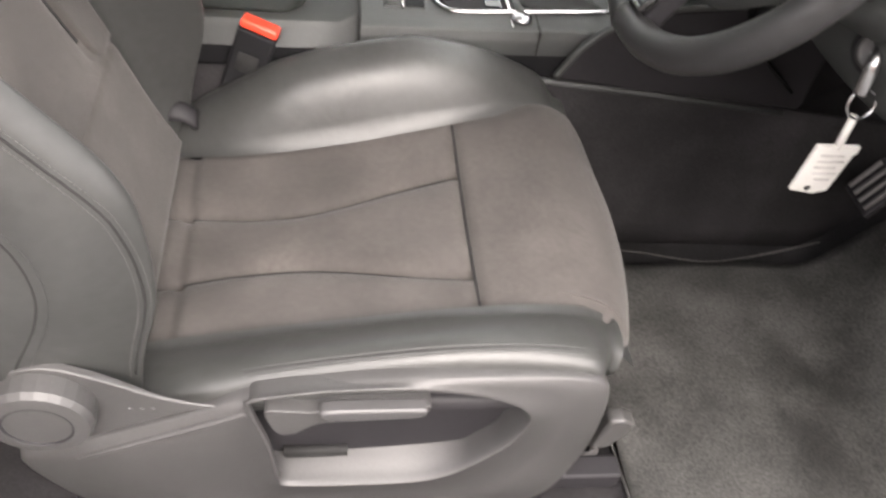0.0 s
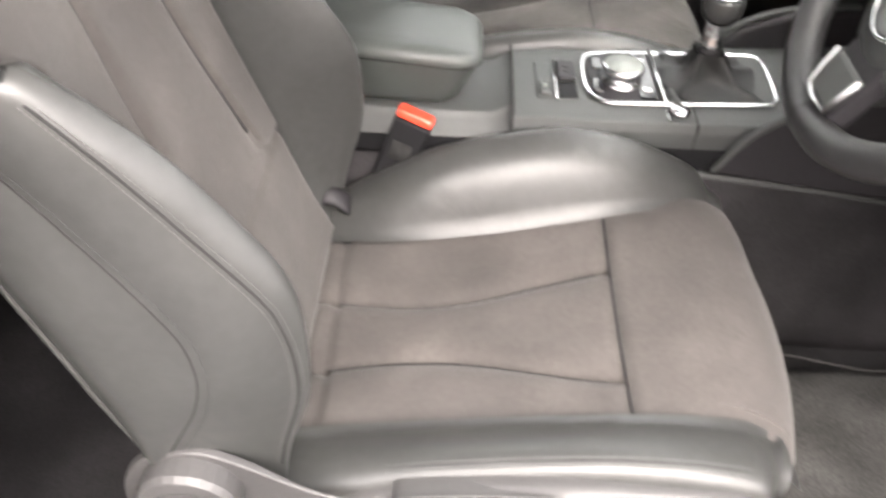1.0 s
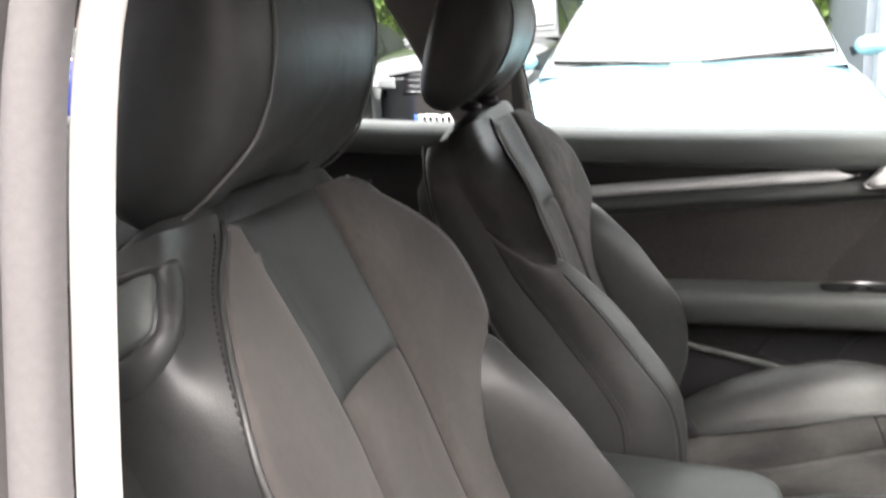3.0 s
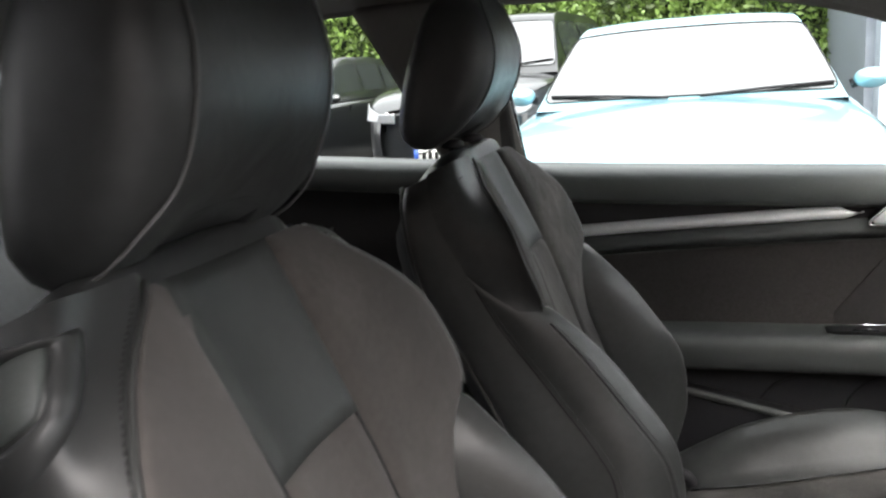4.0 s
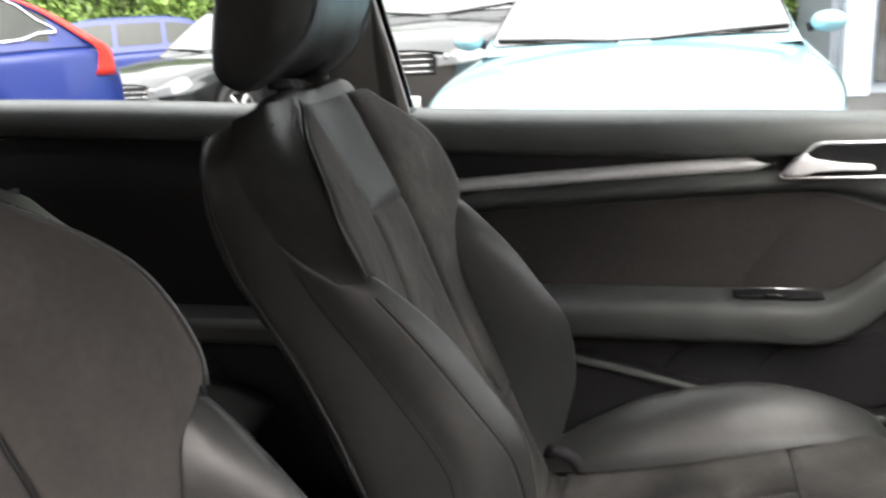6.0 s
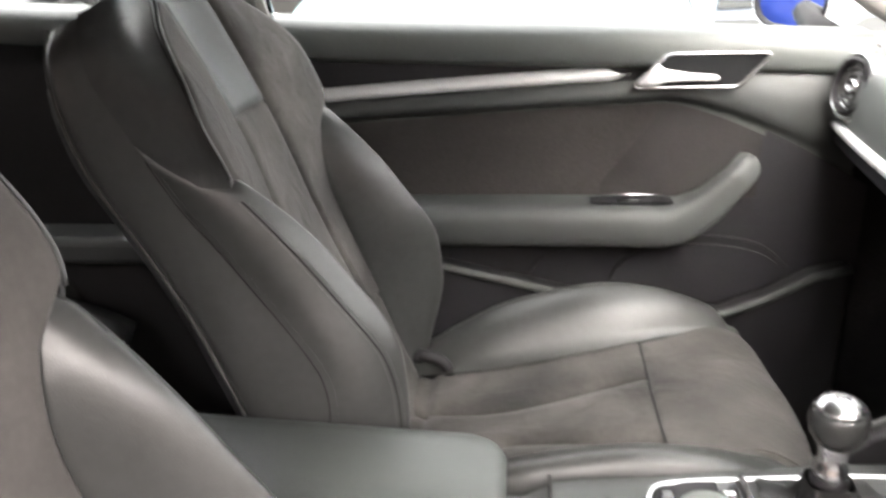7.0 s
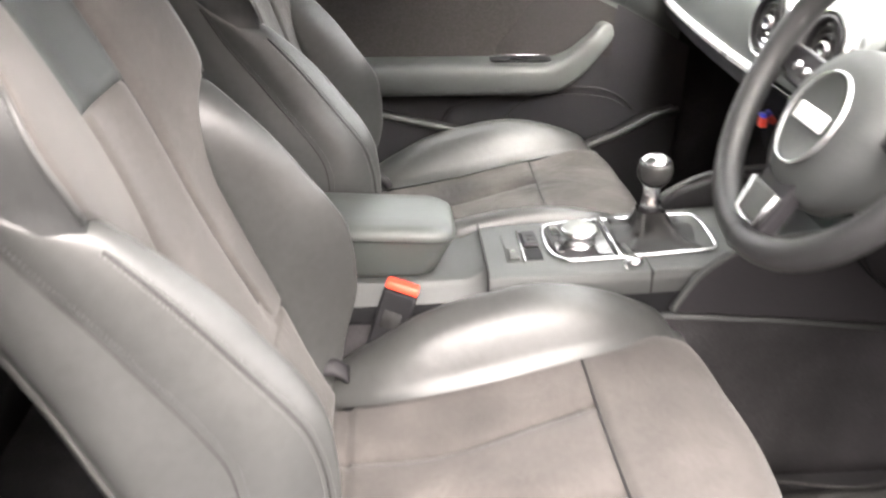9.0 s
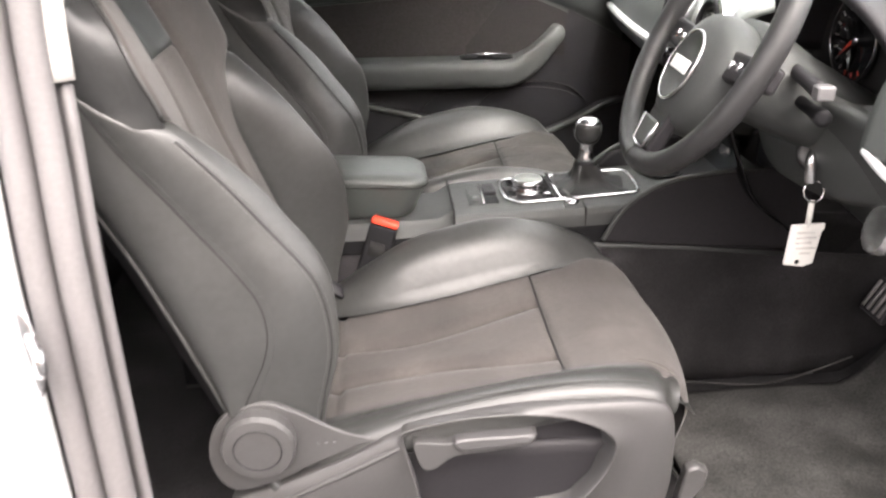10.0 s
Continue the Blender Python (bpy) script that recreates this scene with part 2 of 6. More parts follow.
def sheet(fn, nu, nv, thick=0.0):
    """A grid through fn(u, v), u and v from 0 to 1, closed to a body of that thickness."""
    bm = bmesh.new()
    g = [[Vector(fn(i / nu, j / nv)) for j in range(nv + 1)] for i in range(nu + 1)]
    top = [[bm.verts.new(p) for p in row] for row in g]
    for i in range(nu):
        for j in range(nv):
            bm.faces.new((top[i][j], top[i + 1][j], top[i + 1][j + 1], top[i][j + 1]))
    if thick:
        low = []
        for i in range(nu + 1):
            row = []
            for j in range(nv + 1):
                du = g[min(i + 1, nu)][j] - g[max(i - 1, 0)][j]
                dv = g[i][min(j + 1, nv)] - g[i][max(j - 1, 0)]
                c = du.cross(dv)
                row.append(bm.verts.new(g[i][j] - (c.normalized() if c.length > 1e-12 else Vector()) * thick))
            low.append(row)
        for i in range(nu):
            for j in range(nv):
                bm.faces.new((low[i][j], low[i][j + 1], low[i + 1][j + 1], low[i + 1][j]))
        edge = [(i, 0) for i in range(nu + 1)] + [(nu, j) for j in range(1, nv + 1)] + [(i, nv) for i in range(nu - 1, -1, -1)] + [(0, j) for j in range(nv - 1, 0, -1)]
        for (a, b), (c, d) in zip(edge, edge[1:] + edge[:1]):
            bm.faces.new((top[a][b], low[a][b], low[c][d], top[c][d]))
    return bm


def pad(fn, nu, nv, groove=0.006, gu=0.03, gv=0.06, crease=None, side=1, edges="uUvV", fade=None, weak=""):
    """A stuffed panel whose rim dips into a seam. gu, gv: width of the dip in u and v; crease(u, v): extra depth; edges: which rims dip; weak: rims that dip little."""
    e = 1e-3

    def at(u, v):
        p = Vector(fn(u, v))
        du = Vector(fn(min(u + e, 1), v)) - Vector(fn(max(u - e, 0), v))
        dv = Vector(fn(u, min(v + e, 1))) - Vector(fn(u, max(v - e, 0)))
        n = du.cross(dv)
        n = n.normalized() * side if n.length > 1e-14 else Vector((0, 0, 1))
        d = 0
        for k, dist, w in (("u", u, gu), ("U", 1 - u, gu), ("v", v, gv), ("V", 1 - v, gv)):
            g = groove
            if k in weak:
                w, g = w * 0.4, min(groove, 0.006)
            if k in edges and dist < w:
                d = max(d, g * (1 - math.sqrt(max(0, 1 - (1 - dist / w) ** 2))))
        return p - n * (d * (fade(u, v) if fade else 1) + (crease(u, v) if crease else 0))

    return sheet(at, nu, nv, 0)


# ---- the front seats ----
CUSHION = [(0, (-0.40, 0.500)), (0.15, (-0.33, 0.520)), (0.4, (-0.18, 0.549)), (0.62, (0.0, 0.580)), (0.75, (0.09, 0.584)), (0.84, (0.145, 0.573)), (0.90, (0.175, 0.548)), (0.95, (0.186, 0.510)), (1.0, (0.172, 0.450))]
BOLSTER_H = [(-0.40, 0.0), (-0.33, 0.018), (-0.27, 0.048), (-0.21, 0.073), (-0.13, 0.082), (-0.05, 0.077), (0.03, 0.054), (0.10, 0.026), (0.15, 0.007), (0.19, 0.0)]
BACK = [(0.0, (-0.325, 0.490)), (0.10, (-0.355, 0.560)), (0.25, (-0.390, 0.660)), (0.42, (-0.430, 0.765)), (0.60, (-0.474, 0.880)), (0.75, (-0.512, 0.975)), (0.90, (-0.550, 1.065)), (1.0, (-0.576, 1.120))]
# the stitched seam on the bolster's crest, and the seam where the bolster meets the flank
CREST = [(0.0, -0.010), (0.10, 0.034), (0.185, 0.072), (0.25, 0.088), (0.30, 0.094), (0.34, 0.095), (0.39, 0.088), (0.458, 0.075), (0.52, 0.063), (0.573, 0.051), (0.62, 0.039), (0.663, 0.027), (0.72, 0.010), (0.80, -0.010)]
BACK_SEAM = [(0.0, -0.080), (0.10, -0.074), (0.17, -0.050), (0.22, -0.014), (0.28, 0.017), (0.345, 0.028), (0.405, 0.022), (0.455, 0.012), (0.50, 0.002), (0.565, -0.011), (0.60, -0.018), (0.665, -0.030), (0.735, -0.036), (0.80, -0.041), (0.9, -0.048), (1.0, -0.040)]
SEAM_Y = [(0.0, 0.222), (0.12, 0.234), (0.28, 0.236), (0.345, 0.232), (0.405, 0.228), (0.50, 0.220), (0.60, 0.216), (0.735, 0.219), (0.80, 0.218), (0.86, 0.217), (0.92, 0.212), (0.96, 0.203), (1.0, 0.180)]
LAP = [(0, 0.672), (0.42, 0.668), (0.56, 0.664), (0.66, 0.665), (0.74, 0.683), (0.82, 0.702), (0.90, 0.728), (0.95, 0.752), (1, 0.785)]
SHOULDER_LAP = [(0, 0.667), (0.25, 0.684), (0.50, 0.706), (0.70, 0.727), (0.85, 0.752), (1, 0.785)]
SEAT_DX = 0.004


def cushion_line(a):
    return curve([(p, q[0]) for p, q in CUSHION], a), curve([(p, q[1]) for p, q in CUSHION], a)


def insert_half(x, side=1):
    """Half width of the cushion's suede; it flares towards the front on one side."""
    if side < 0:
        return 0.148
    return curve([(-0.36, 0.158), (-0.25, 0.148), (-0.14, 0.152), (-0.07, 0.160), (0.0, 0.172), (0.07, 0.190), (0.13, 0.205), (0.19, 0.212)], x)


def cushion_bolster(sgn, height, reach):
    """Outer roll of the seat cushion, from the insert's seam over the crown and down the flank."""
    prof_y = [(0, 0.0), (0.3, 0.034), (0.55, 0.070), (0.76, 0.095), (0.88, 0.094), (1, 0.082)]
    prof_h = [(0, 0.02), (0.12, 0.34), (0.3, 0.72), (0.5, 0.95), (0.64, 1.0), (0.77, 0.80), (0.88, 0.30), (1, -0.20)]
    if height < 0.4:   # worn flat, with a sharp edge
        prof_y = [(0, 0.0), (0.3, 0.042), (0.46, 0.064), (0.60, 0.080), (0.76, 0.089), (0.88, 0.078), (1, 0.040)]
        prof_h = [(0, 0.02), (0.12, 0.45), (0.3, 0.85), (0.46, 1.0), (0.60, 0.78), (0.76, 0.15), (0.88, -0.30), (1, -0.40)]

    def fn(u, v):
        a = lerp(0.05, 0.872 if sgn > 0 else 0.842, u)
        x, z = cushion_line(a)
        h = max(curve(BOLSTER_H, x), 0.0) * height + 0.010
        drop = curve([(0, 0), (0.6, 0.0), (0.8, -0.018), (1, -0.045)], v) * (0.5 if height < 0.4 else 1)
        taper = step(1.0, 0.9, u)
        base = insert_half(x, sgn) - 0.009
        wide = min(lerp(0.55, 1.0, taper) * lerp(0.75, 1.0, step(0.0, 0.2, u)), ((0.252 if sgn > 0 else reach) - base) / 0.098)
        return (x - 0.012 * (1 - taper) * v, sgn * (base + curve(prof_y, v) * wide + 0.003 * v), z + curve(prof_h, v) * h + drop * lerp(1, 0.8, taper) - (1 - taper) * 0.012)
    return fn


def vee(x):
    """Half distance of the two quilting creases of the cushion."""
    return curve([(-0.36, 0.058), (-0.31, 0.050), (-0.25, 0.042), (-0.19, 0.042), (-0.14, 0.050), (-0.08, 0.065), (-0.01, 0.081)], x)


def back_line(a):
    return curve([(p, q[0]) for p, q in BACK], a), curve([(p, q[1]) for p, q in BACK], a)


def back_point(a, y, off):
    x, z = back_line(a)
    x1, z1 = back_line(min(a + 0.01, 1.0))
    x0, z0 = back_line(max(a - 0.01, 0.0))
    t = Vector((x1 - x0, 0, z1 - z0)).normalized()
    return Vector((x + t.z * off, y, z - t.x * off))


def back_depth(a):
    return -curve([(0, 0.066), (0.2, 0.073), (0.38, 0.078), (0.48, 0.083), (0.57, 0.090), (0.68, 0.099), (0.8, 0.106), (1, 0.082)], a)


def lane(a):
    """Half width of the middle lane of the backrest."""
    return curve([(0.05, 0.098), (0.25, 0.096), (0.35, 0.086), (0.5, 0.072), (0.74, 0.061), (1.0, 0.068)], a)


def bolster_in(a):
    """Where the side bolster of the backrest begins."""
    return curve([(0.0, 0.172), (0.15, 0.160), (0.3, 0.152), (0.5, 0.150), (0.60, 0.156), (0.66, 0.172), (0.70, 0.186), (0.75, 0.2)], a)


def wing_edge(a, s=1):
    """Outer edge of the suede of the shoulder wing; pulled in further at the near top."""
    if s < 0:
        return curve([(0.6, 0.180), (0.66, 0.202), (0.70, 0.213), (0.735, 0.217), (0.773, 0.217), (0.811, 0.208), (0.85, 0.190), (0.88, 0.170), (0.91, 0.147), (0.94, 0.120), (0.97, 0.092), (1.0, 0.076)], a)
    return curve([(0.6, 0.180), (0.66, 0.202), (0.70, 0.212), (0.735, 0.214), (0.773, 0.211), (0.811, 0.204), (0.85, 0.192), (0.89, 0.174), (0.94, 0.145), (1.0, 0.108)], a)


def front_off(a, y):
    """How far the backrest's front stands before its middle line at height a."""
    wing = step(0.50, 0.72, a) * step(1.04, 0.80, a)
    r = abs(y)
    return 0.037 * wing * step(0.0, 0.23, r) - 0.016 * step(0.7, 0.9, a) * step(0.1, 0.0, r)


def seam(points, parent, radius=0.0014, mat=None, name="seam", n=40):
    return part(name, tube(smooth_path(points, n), radius, 6), mat or M_PIPING, parent)


def stitches(points, parent, mat=None, pitch=0.0055, radius=0.0008, n=60):
    """A row of single thread stitches along a smooth path, as one mesh."""
    path = smooth_path(points, n)
    run = [0.0]
    for p, q in zip(path, path[1:]):
        run.append(run[-1] + (q - p).length)

    def at(d):
        i = max(0, min(n - 2, sum(1 for r in run if r <= d) - 1))
        return path[i].lerp(path[i + 1], (d - run[i]) / max(run[i + 1] - run[i], 1e-9))
    bm = bmesh.new()
    for k in range(int(run[-1] / pitch)):
        a, b = at(k * pitch), at((k + 0.72) * pitch)
        d = (b - a).normalized()
        e = d.cross(Vector((0.3, 1, 0.2))).normalized() * radius
        f = d.cross(e)
        mid = (a + b) / 2
        bridge(bm, [[c + w * s for s in (e, f, -e, -f)] for c, w in ((a, 0.4), (mid, 1.0), (b, 0.4))])
    return part("stitching", bm, mat or M_PIPING, parent, "grey thread stitching")


def build_seat(name, label, near_bolster, group, head=0.0, suede=None, sag=0.0, far_bolster=1.0):
    suede = suede or M_ALC
    seat = thing(name, label, "car seat", group)

    # cushion
    def insert(sgn_lo, sgn_hi, a0, a1):
        def fn(u, v):
            a = lerp(a0, a1, u)
            x, z = cushion_line(a)
            w = insert_half(x, 1 if a < 0.5 else -1)
            y = lerp(sgn_lo(x), sgn_hi(x), v)
            bow = step(0.02, 0.17, x) if a < 0.9 else 1.0
            z += 0.014 * step(0.10, 0.19, y) * step(0.02, 0.12, x) * step(1.0, 0.88, a)
            return (x + bow * (0.015 - 0.80 * (y - 0.035) ** 2), y, z - sag - 0.010 * max(0, 1 - (y / w) ** 2) * step(-0.36, -0.2, x) * step(0.1, -0.05, x))
        return fn

    def rear_crease(u, v):
        return 0.008 * math.exp(-((u - 0.20) / 0.018) ** 2)

    part("seat_insert_middle", pad(insert(lambda x: -vee(x), vee, 0.06, 0.62), 48, 28, 0.017, 0.05, 0.30, crease=rear_crease, weak="uU"), suede, seat, "brown-grey suede middle panel")
    for s in (-1, 1):
        lo, hi = (lambda x: -insert_half(x, -1), lambda x: -vee(x)) if s < 0 else (vee, insert_half)
        part("seat_insert_side", pad(insert(lo, hi, 0.06, 0.62), 48, 28, 0.017, 0.05, 0.34, crease=rear_crease, weak="uUv" if s < 0 else "uUV"), suede, seat, "brown-grey suede side panel")
    front_fn = insert(lambda x: -insert_half(x, -1) - 0.004 * step(0.05, 0.16, x), insert_half, 0.622, 1.0)
    part("corner_fold", tube([Vector(front_fn(lerp(0.30, 0.72, k / 16), 0.10 - 0.05 * (k / 16) ** 2)) + Vector((0, 0, 0.001 - 0.002 * abs(2 * k / 16 - 1) ** 2)) for k in range(17)], lambda t: 0.0005 + 0.0016 * math.sin(math.pi * t), 8), suede, seat, "pulled fold at the corner")
    seam([Vector(front_fn(0.0, k / 24)) - Vector((0.001, 0, 0.0045)) for k in range(25)], seat, 0.0016, M_GROOVE)
    part("seat_front", pad(front_fn, 40, 24, 0.006, 0.03, 0.03), suede, seat, "brown-grey suede front section")
    for s, h in ((-1, near_bolster), (1, far_bolster)):
        roll = cushion_bolster(s, h, 0.229 if head else 0.248)

        def fn(u, v, roll=roll):
            return Vector(roll(u, v)) - Vector((0, 0, sag))
        part("cushion_bolster", pad(fn, 48, 20, 0.006, 0.015, 0.04, side=-s), M_LEATHER, seat, "black leather side bolster with a crease")
        if s < 0 and head:
            for q in (0.47, 0.53):
                part("crest_welt", tube(smooth_path([Vector(fn(k / 24, q)) for k in range(8, 23)], 60), lambda t: 0.0002 + 0.0010 * math.sin(math.pi * t ** 0.6) ** 0.6, 6), M_LEATHER, seat)
            part("crest_groove", tube(smooth_path([Vector(fn(k / 24, 0.50)) for k in range(8, 23)], 60), lambda t: 0.0001 + 0.0007 * math.sin(math.pi * t ** 0.6) ** 0.6, 6), M_GROOVE, seat)
    part("cushion_underlay", sheet(lambda u, v: (cushion_line(lerp(0.06, 0.90, u))[0], lerp(-0.168, 0.172, v), cushion_line(lerp(0.06, 0.90, u))[1] - 0.026 - sag), 20, 6), M_LEATHER2, seat)
    part("cushion_base", sheet(lambda u, v: (lerp(-0.40, 0.115, u), lerp(-0.195, 0.195, v), 0.50 - 0.10 * math.sin(math.pi * v) ** 0.3), 6, 12, 0.02), M_PLAST_D, seat)

    # backrest
    def strip(lo, hi, a0, a1):
        return lambda u, v: back_point(lerp(a0, a1, u), lerp(lo(lerp(a0, a1, u)), hi(lerp(a0, a1, u)), v), front_off(lerp(a0, a1, u), lerp(lo(lerp(a0, a1, u)), hi(lerp(a0, a1, u)), v)))

    part("back_insert_middle", pad(strip(lambda a: -lane(a), lane, 0.253, 0.752), 40, 18, 0.010, 0.03, 0.16, side=-1, edges="UvV", fade=lambda u, v: step(0, 0.09, u)), suede, seat, "brown-grey suede middle lane")
    part("back_insert_low", pad(strip(lambda a: -bolster_in(a), bolster_in, 0.02, 0.315), 40, 40, 0.007, 0.045, 0.05, side=-1, edges="uvV", crease=lambda u, v: 0.004 * step(0.76, 0.80, u)), suede, seat, "brown-grey suede lower panel")
    for s in (-1, 1):
        seam([back_point(a, s * lane(a), front_off(a, s * lane(a)) - 0.0065) for a in np.linspace(0.27, 0.97, 30)], seat, 0.0016, M_GROOVE)
        seam([Vector(insert(vee, vee, 0.06, 0.62)(u, 0.5)) * 1.0 - Vector((0, (1 - s) * vee(cushion_line(lerp(0.06, 0.62, u))[0]), 0.0125)) for u in np.linspace(0.22, 0.97, 24)], seat, 0.0012, M_GROOVE)
    part("back_pad", pad(strip(lambda a: -lane(a), lane, 0.748, 0.985), 20, 14, 0.005, 0.05, 0.1, side=-1), M_PAD, seat, "black leather pad below the headrest")
    part("back_underlay", sheet(lambda u, v: back_point(lerp(0.02, 0.94, u), lerp(-1, 1, v) * lerp(bolster_in(lerp(0.02, 0.94, u)), wing_edge(max(0.6, lerp(0.02, 0.94, u)), 2 * v - 1) - 0.008, step(0.62, 0.7, u)), front_off(lerp(0.02, 0.94, u), lerp(-1, 1, v) * 0.17) - 0.009), 40, 20), suede, seat)
    for s in (-1, 1):
        def edge(a, s=s):
            return lerp(bolster_in(a), wing_edge(a, s), step(0.64, 0.70, a))
        lo, hi = (lambda a: -edge(a), lambda a: -lane(a)) if s < 0 else (lane, edge)

        def wing(lo, hi, s):
            def fn(u, v):
                w = 1 - v if s < 0 else v   # 0 at the middle lane
                foot = 0.250 + 0.060 * (1 - math.sqrt(max(0, 1 - max(0, 1 - w / 0.55) ** 2)))
                a = lerp(foot, 0.985, u)
                y = lerp(lo(a), hi(a), v)
                return back_point(a, y, front_off(a, y))
            return fn
        part("back_wing", pad(wing(lo, hi, s), 64, 24, 0.010, 0.02, 0.16, side=-1, weak="uUv" if s < 0 else "uUV"), suede, seat, "brown-grey suede shoulder wing")

        def bol(u, v, s=s):
            a = lerp(0.0, curve(LAP, v) + 0.012, u)
            w1 = curve(SEAM_Y, a)
            w0 = min(bolster_in(a), edge(a), 0.190)
            ys = lerp(0.204, 0.208, step(0.3, 0.66, a))
            yc = lerp(w0, ys, 0.66)
            cs, lo, hi = curve(CREST, a), front_off(a, w0) - 0.008, curve(BACK_SEAM, a)
            h = max(cs + 0.012 * step(0.05, 0.2, a) * step(0.76, 0.5, a) + 0.004, lo + 0.004)
            lean = step(0.42, 0.12, a)   # near its foot the roll turns its front away from the door
            yc = lerp(yc, ys - 0.004, lean)
            h = lerp(h, cs + 0.001, lean)
            y = curve([(0, w0 - 0.004), (0.2, lerp(w0, yc, lerp(0.30, 0.42, lean))), (0.4, lerp(w0, yc, lerp(0.72, 0.86, lean))), (0.54, yc), (0.66, ys), (0.83, lerp(ys, w1, 0.55) + 0.005), (1, w1)], v)
            off = curve([(0, lo), (0.2, lerp(lo, h, lerp(0.62, 0.30, lean))), (0.4, lerp(lo, h, lerp(0.95, 0.74, lean))), (0.54, h), (0.66, cs), (0.83, lerp(cs, hi, 0.50) + 0.002), (1, hi)], v)
            return back_point(a, s * y, off)
        part("back_bolster", pad(bol, 64, 34, 0.004, 0.04, 0.035, side=-s, edges="uUv"), M_LEATHER, seat, "black leather backrest bolster")
        for q in (0.655, 0.700):
            stitches([bol(k / 20, q) + Vector((0.0006, s * 0.0006, 0.0003)) for k in range(2, 20)], seat, M_THREAD, 0.0045, 0.0008, 90)
        seam([bol(k / 20, 0.677) for k in range(2, 20)], seat, 0.0012, M_GROOVE)
        stitches([bol(k / 20, 0.958) + Vector((0.0006, s * 0.0018, 0)) for k in range(3, 20)], seat, M_LEATHER2, 0.0045, 0.0007, 90)
        seam([bol(k / 20, 0.996) + Vector((0, s * -0.0004, 0)) for k in range(2, 20)], seat, 0.0011, M_GROOVE)

        def flank(u, v, s=s):
            a = lerp(0.0, 1.0, u)
            y = curve(SEAM_Y, a) + curve([(0, 0), (0.15, 0.002), (0.45, 0.005), (0.8, 0.003), (1, -0.010)], v)
            return back_point(a, s * y, lerp(curve(BACK_SEAM, a), back_depth(a), v))
        part("back_flank", pad(flank, 48, 14, 0.004, 0.02, 0.06, side=-s, edges="uUV"), M_LEATHER, seat, "black leather backrest flank")
        def gusset(u, v, s=s):
            a = lerp(0.10, 0.80, u)
            return back_point(a, s * (curve(SEAM_Y, a) - lerp(0.010, 0.006, v)), curve(BACK_SEAM, a) + lerp(0.012, -0.02, v))
        part("flank_gusset", sheet(gusset, 30, 4), M_LEATHER, seat)
        part("flank_piping", tube([flank(k / 30, 0.97) + Vector((0, s * 0.001, 0)) for k in range(31)], 0.003, 8), M_LEATHER, seat, "black leather piping")

        # upper shoulder above the end of the bolster, slightly hollow towards its lower seam
        def shoulder(u, v, s=s):
            lap = curve(SHOULDER_LAP, v)
            a = lerp(lap - 0.030, 1.0 if s < 0 else lerp(0.985, 0.90, v), u)
            w1, ye = curve(SEAM_Y, a), wing_edge(max(a, 0.6), s)
            hollow = 0.007 * math.sin(math.pi * v) * step(1.0, 0.78, a) * step(0.0, 0.12, u)
            sink = 1 - step(lap - 0.024, lap + 0.008, a)
            y = curve([(0, ye), (0.35, lerp(ye, w1, 0.55) + 0.004), (0.7, lerp(ye, w1, 0.88) + 0.004), (1, w1)], v) - hollow - 0.003 * sink * step(0, 0.25, v)
            return back_point(a, s * y, lerp(front_off(a, ye) - 0.003, curve(BACK_SEAM, a), v) + 0.006 * math.sin(math.pi * v) + (0 if s > 0 else 0.022 if head else 0.010) * step(0.82, 0.94, a) * step(0.10, 0.62, v) * math.sin(math.pi * min(1, 1.1 * v)) ** 0.7 - 0.002 * sink)
        part("back_shoulder", pad(shoulder, 44, 24, 0.006, 0.05, 0.05, side=-s, edges="v"), M_LEATHER2, seat, "black leather shoulder panel")
        stitches([shoulder(k / 20 * 0.86 + 0.14, 0.07) + Vector((0.001, s * 0.001, 0)) for k in range(1, 20)], seat, M_GROOVE, 0.0055, 0.0009, 90)
        part("wing_piping", tube([shoulder(k / 24 * 0.88 + 0.12, 0.0) + Vector((-0.001, 0, 0)) for k in range(24)], 0.0022, 8), M_LEATHER, seat, "black leather piping")

    def rear(u, v):
        a = lerp(0.0, 1.0, u)
        y = lerp(-1, 1, v) * (curve(SEAM_Y, a) - 0.010)
        return back_point(a, y, back_depth(a) - 0.045 * (1 - (2 * v - 1) ** 6) * step(1.0, 0.9, a))
    part("back_shell", sheet(rear, 24, 16), M_PLAST_D, seat, "black backrest shell")

    def top(u, v):
        w = curve(SEAM_Y, 1.0)
        y = lerp(-1, 1, u) * (w - 0.004)
        rim = abs(2 * u - 1)
        if v == 0:
            return back_point(0.96, y, front_off(0.96, y) - 0.012)
        off = lerp(front_off(0.99, y) - 0.004, -0.081, v)
        return back_point(1.0, y, off) + Vector((0, 0, 0.020 * math.sin(math.pi * v) ** 0.7 * (1 - rim ** 6) - (0.034 * rim ** 4 if u < 0.5 else 0.085 * max(0, (rim - 0.5) / 0.5) ** 1.6)))
    part("back_top", sheet(top, 20, 10), M_LEATHER2, seat, "black leather top edge")

    # headrest on two posts
    def hr(k, zz):
        half = curve([(0, 0.105), (0.15, 0.125), (0.6, 0.128), (0.88, 0.112), (1, 0.080)], zz)
        fr = curve([(0, -0.552), (0.3, -0.532), (0.6, -0.529), (1, -0.556)], zz) + head
        re = curve([(0, -0.680), (0.2, -0.682), (0.6, -0.660), (1, -0.620)], zz) + 1.0 * head
        ang = 2 * math.pi * k
        c, s = math.cos(ang), math.sin(ang)
        py = math.copysign(abs(s) ** 0.5, s) * half
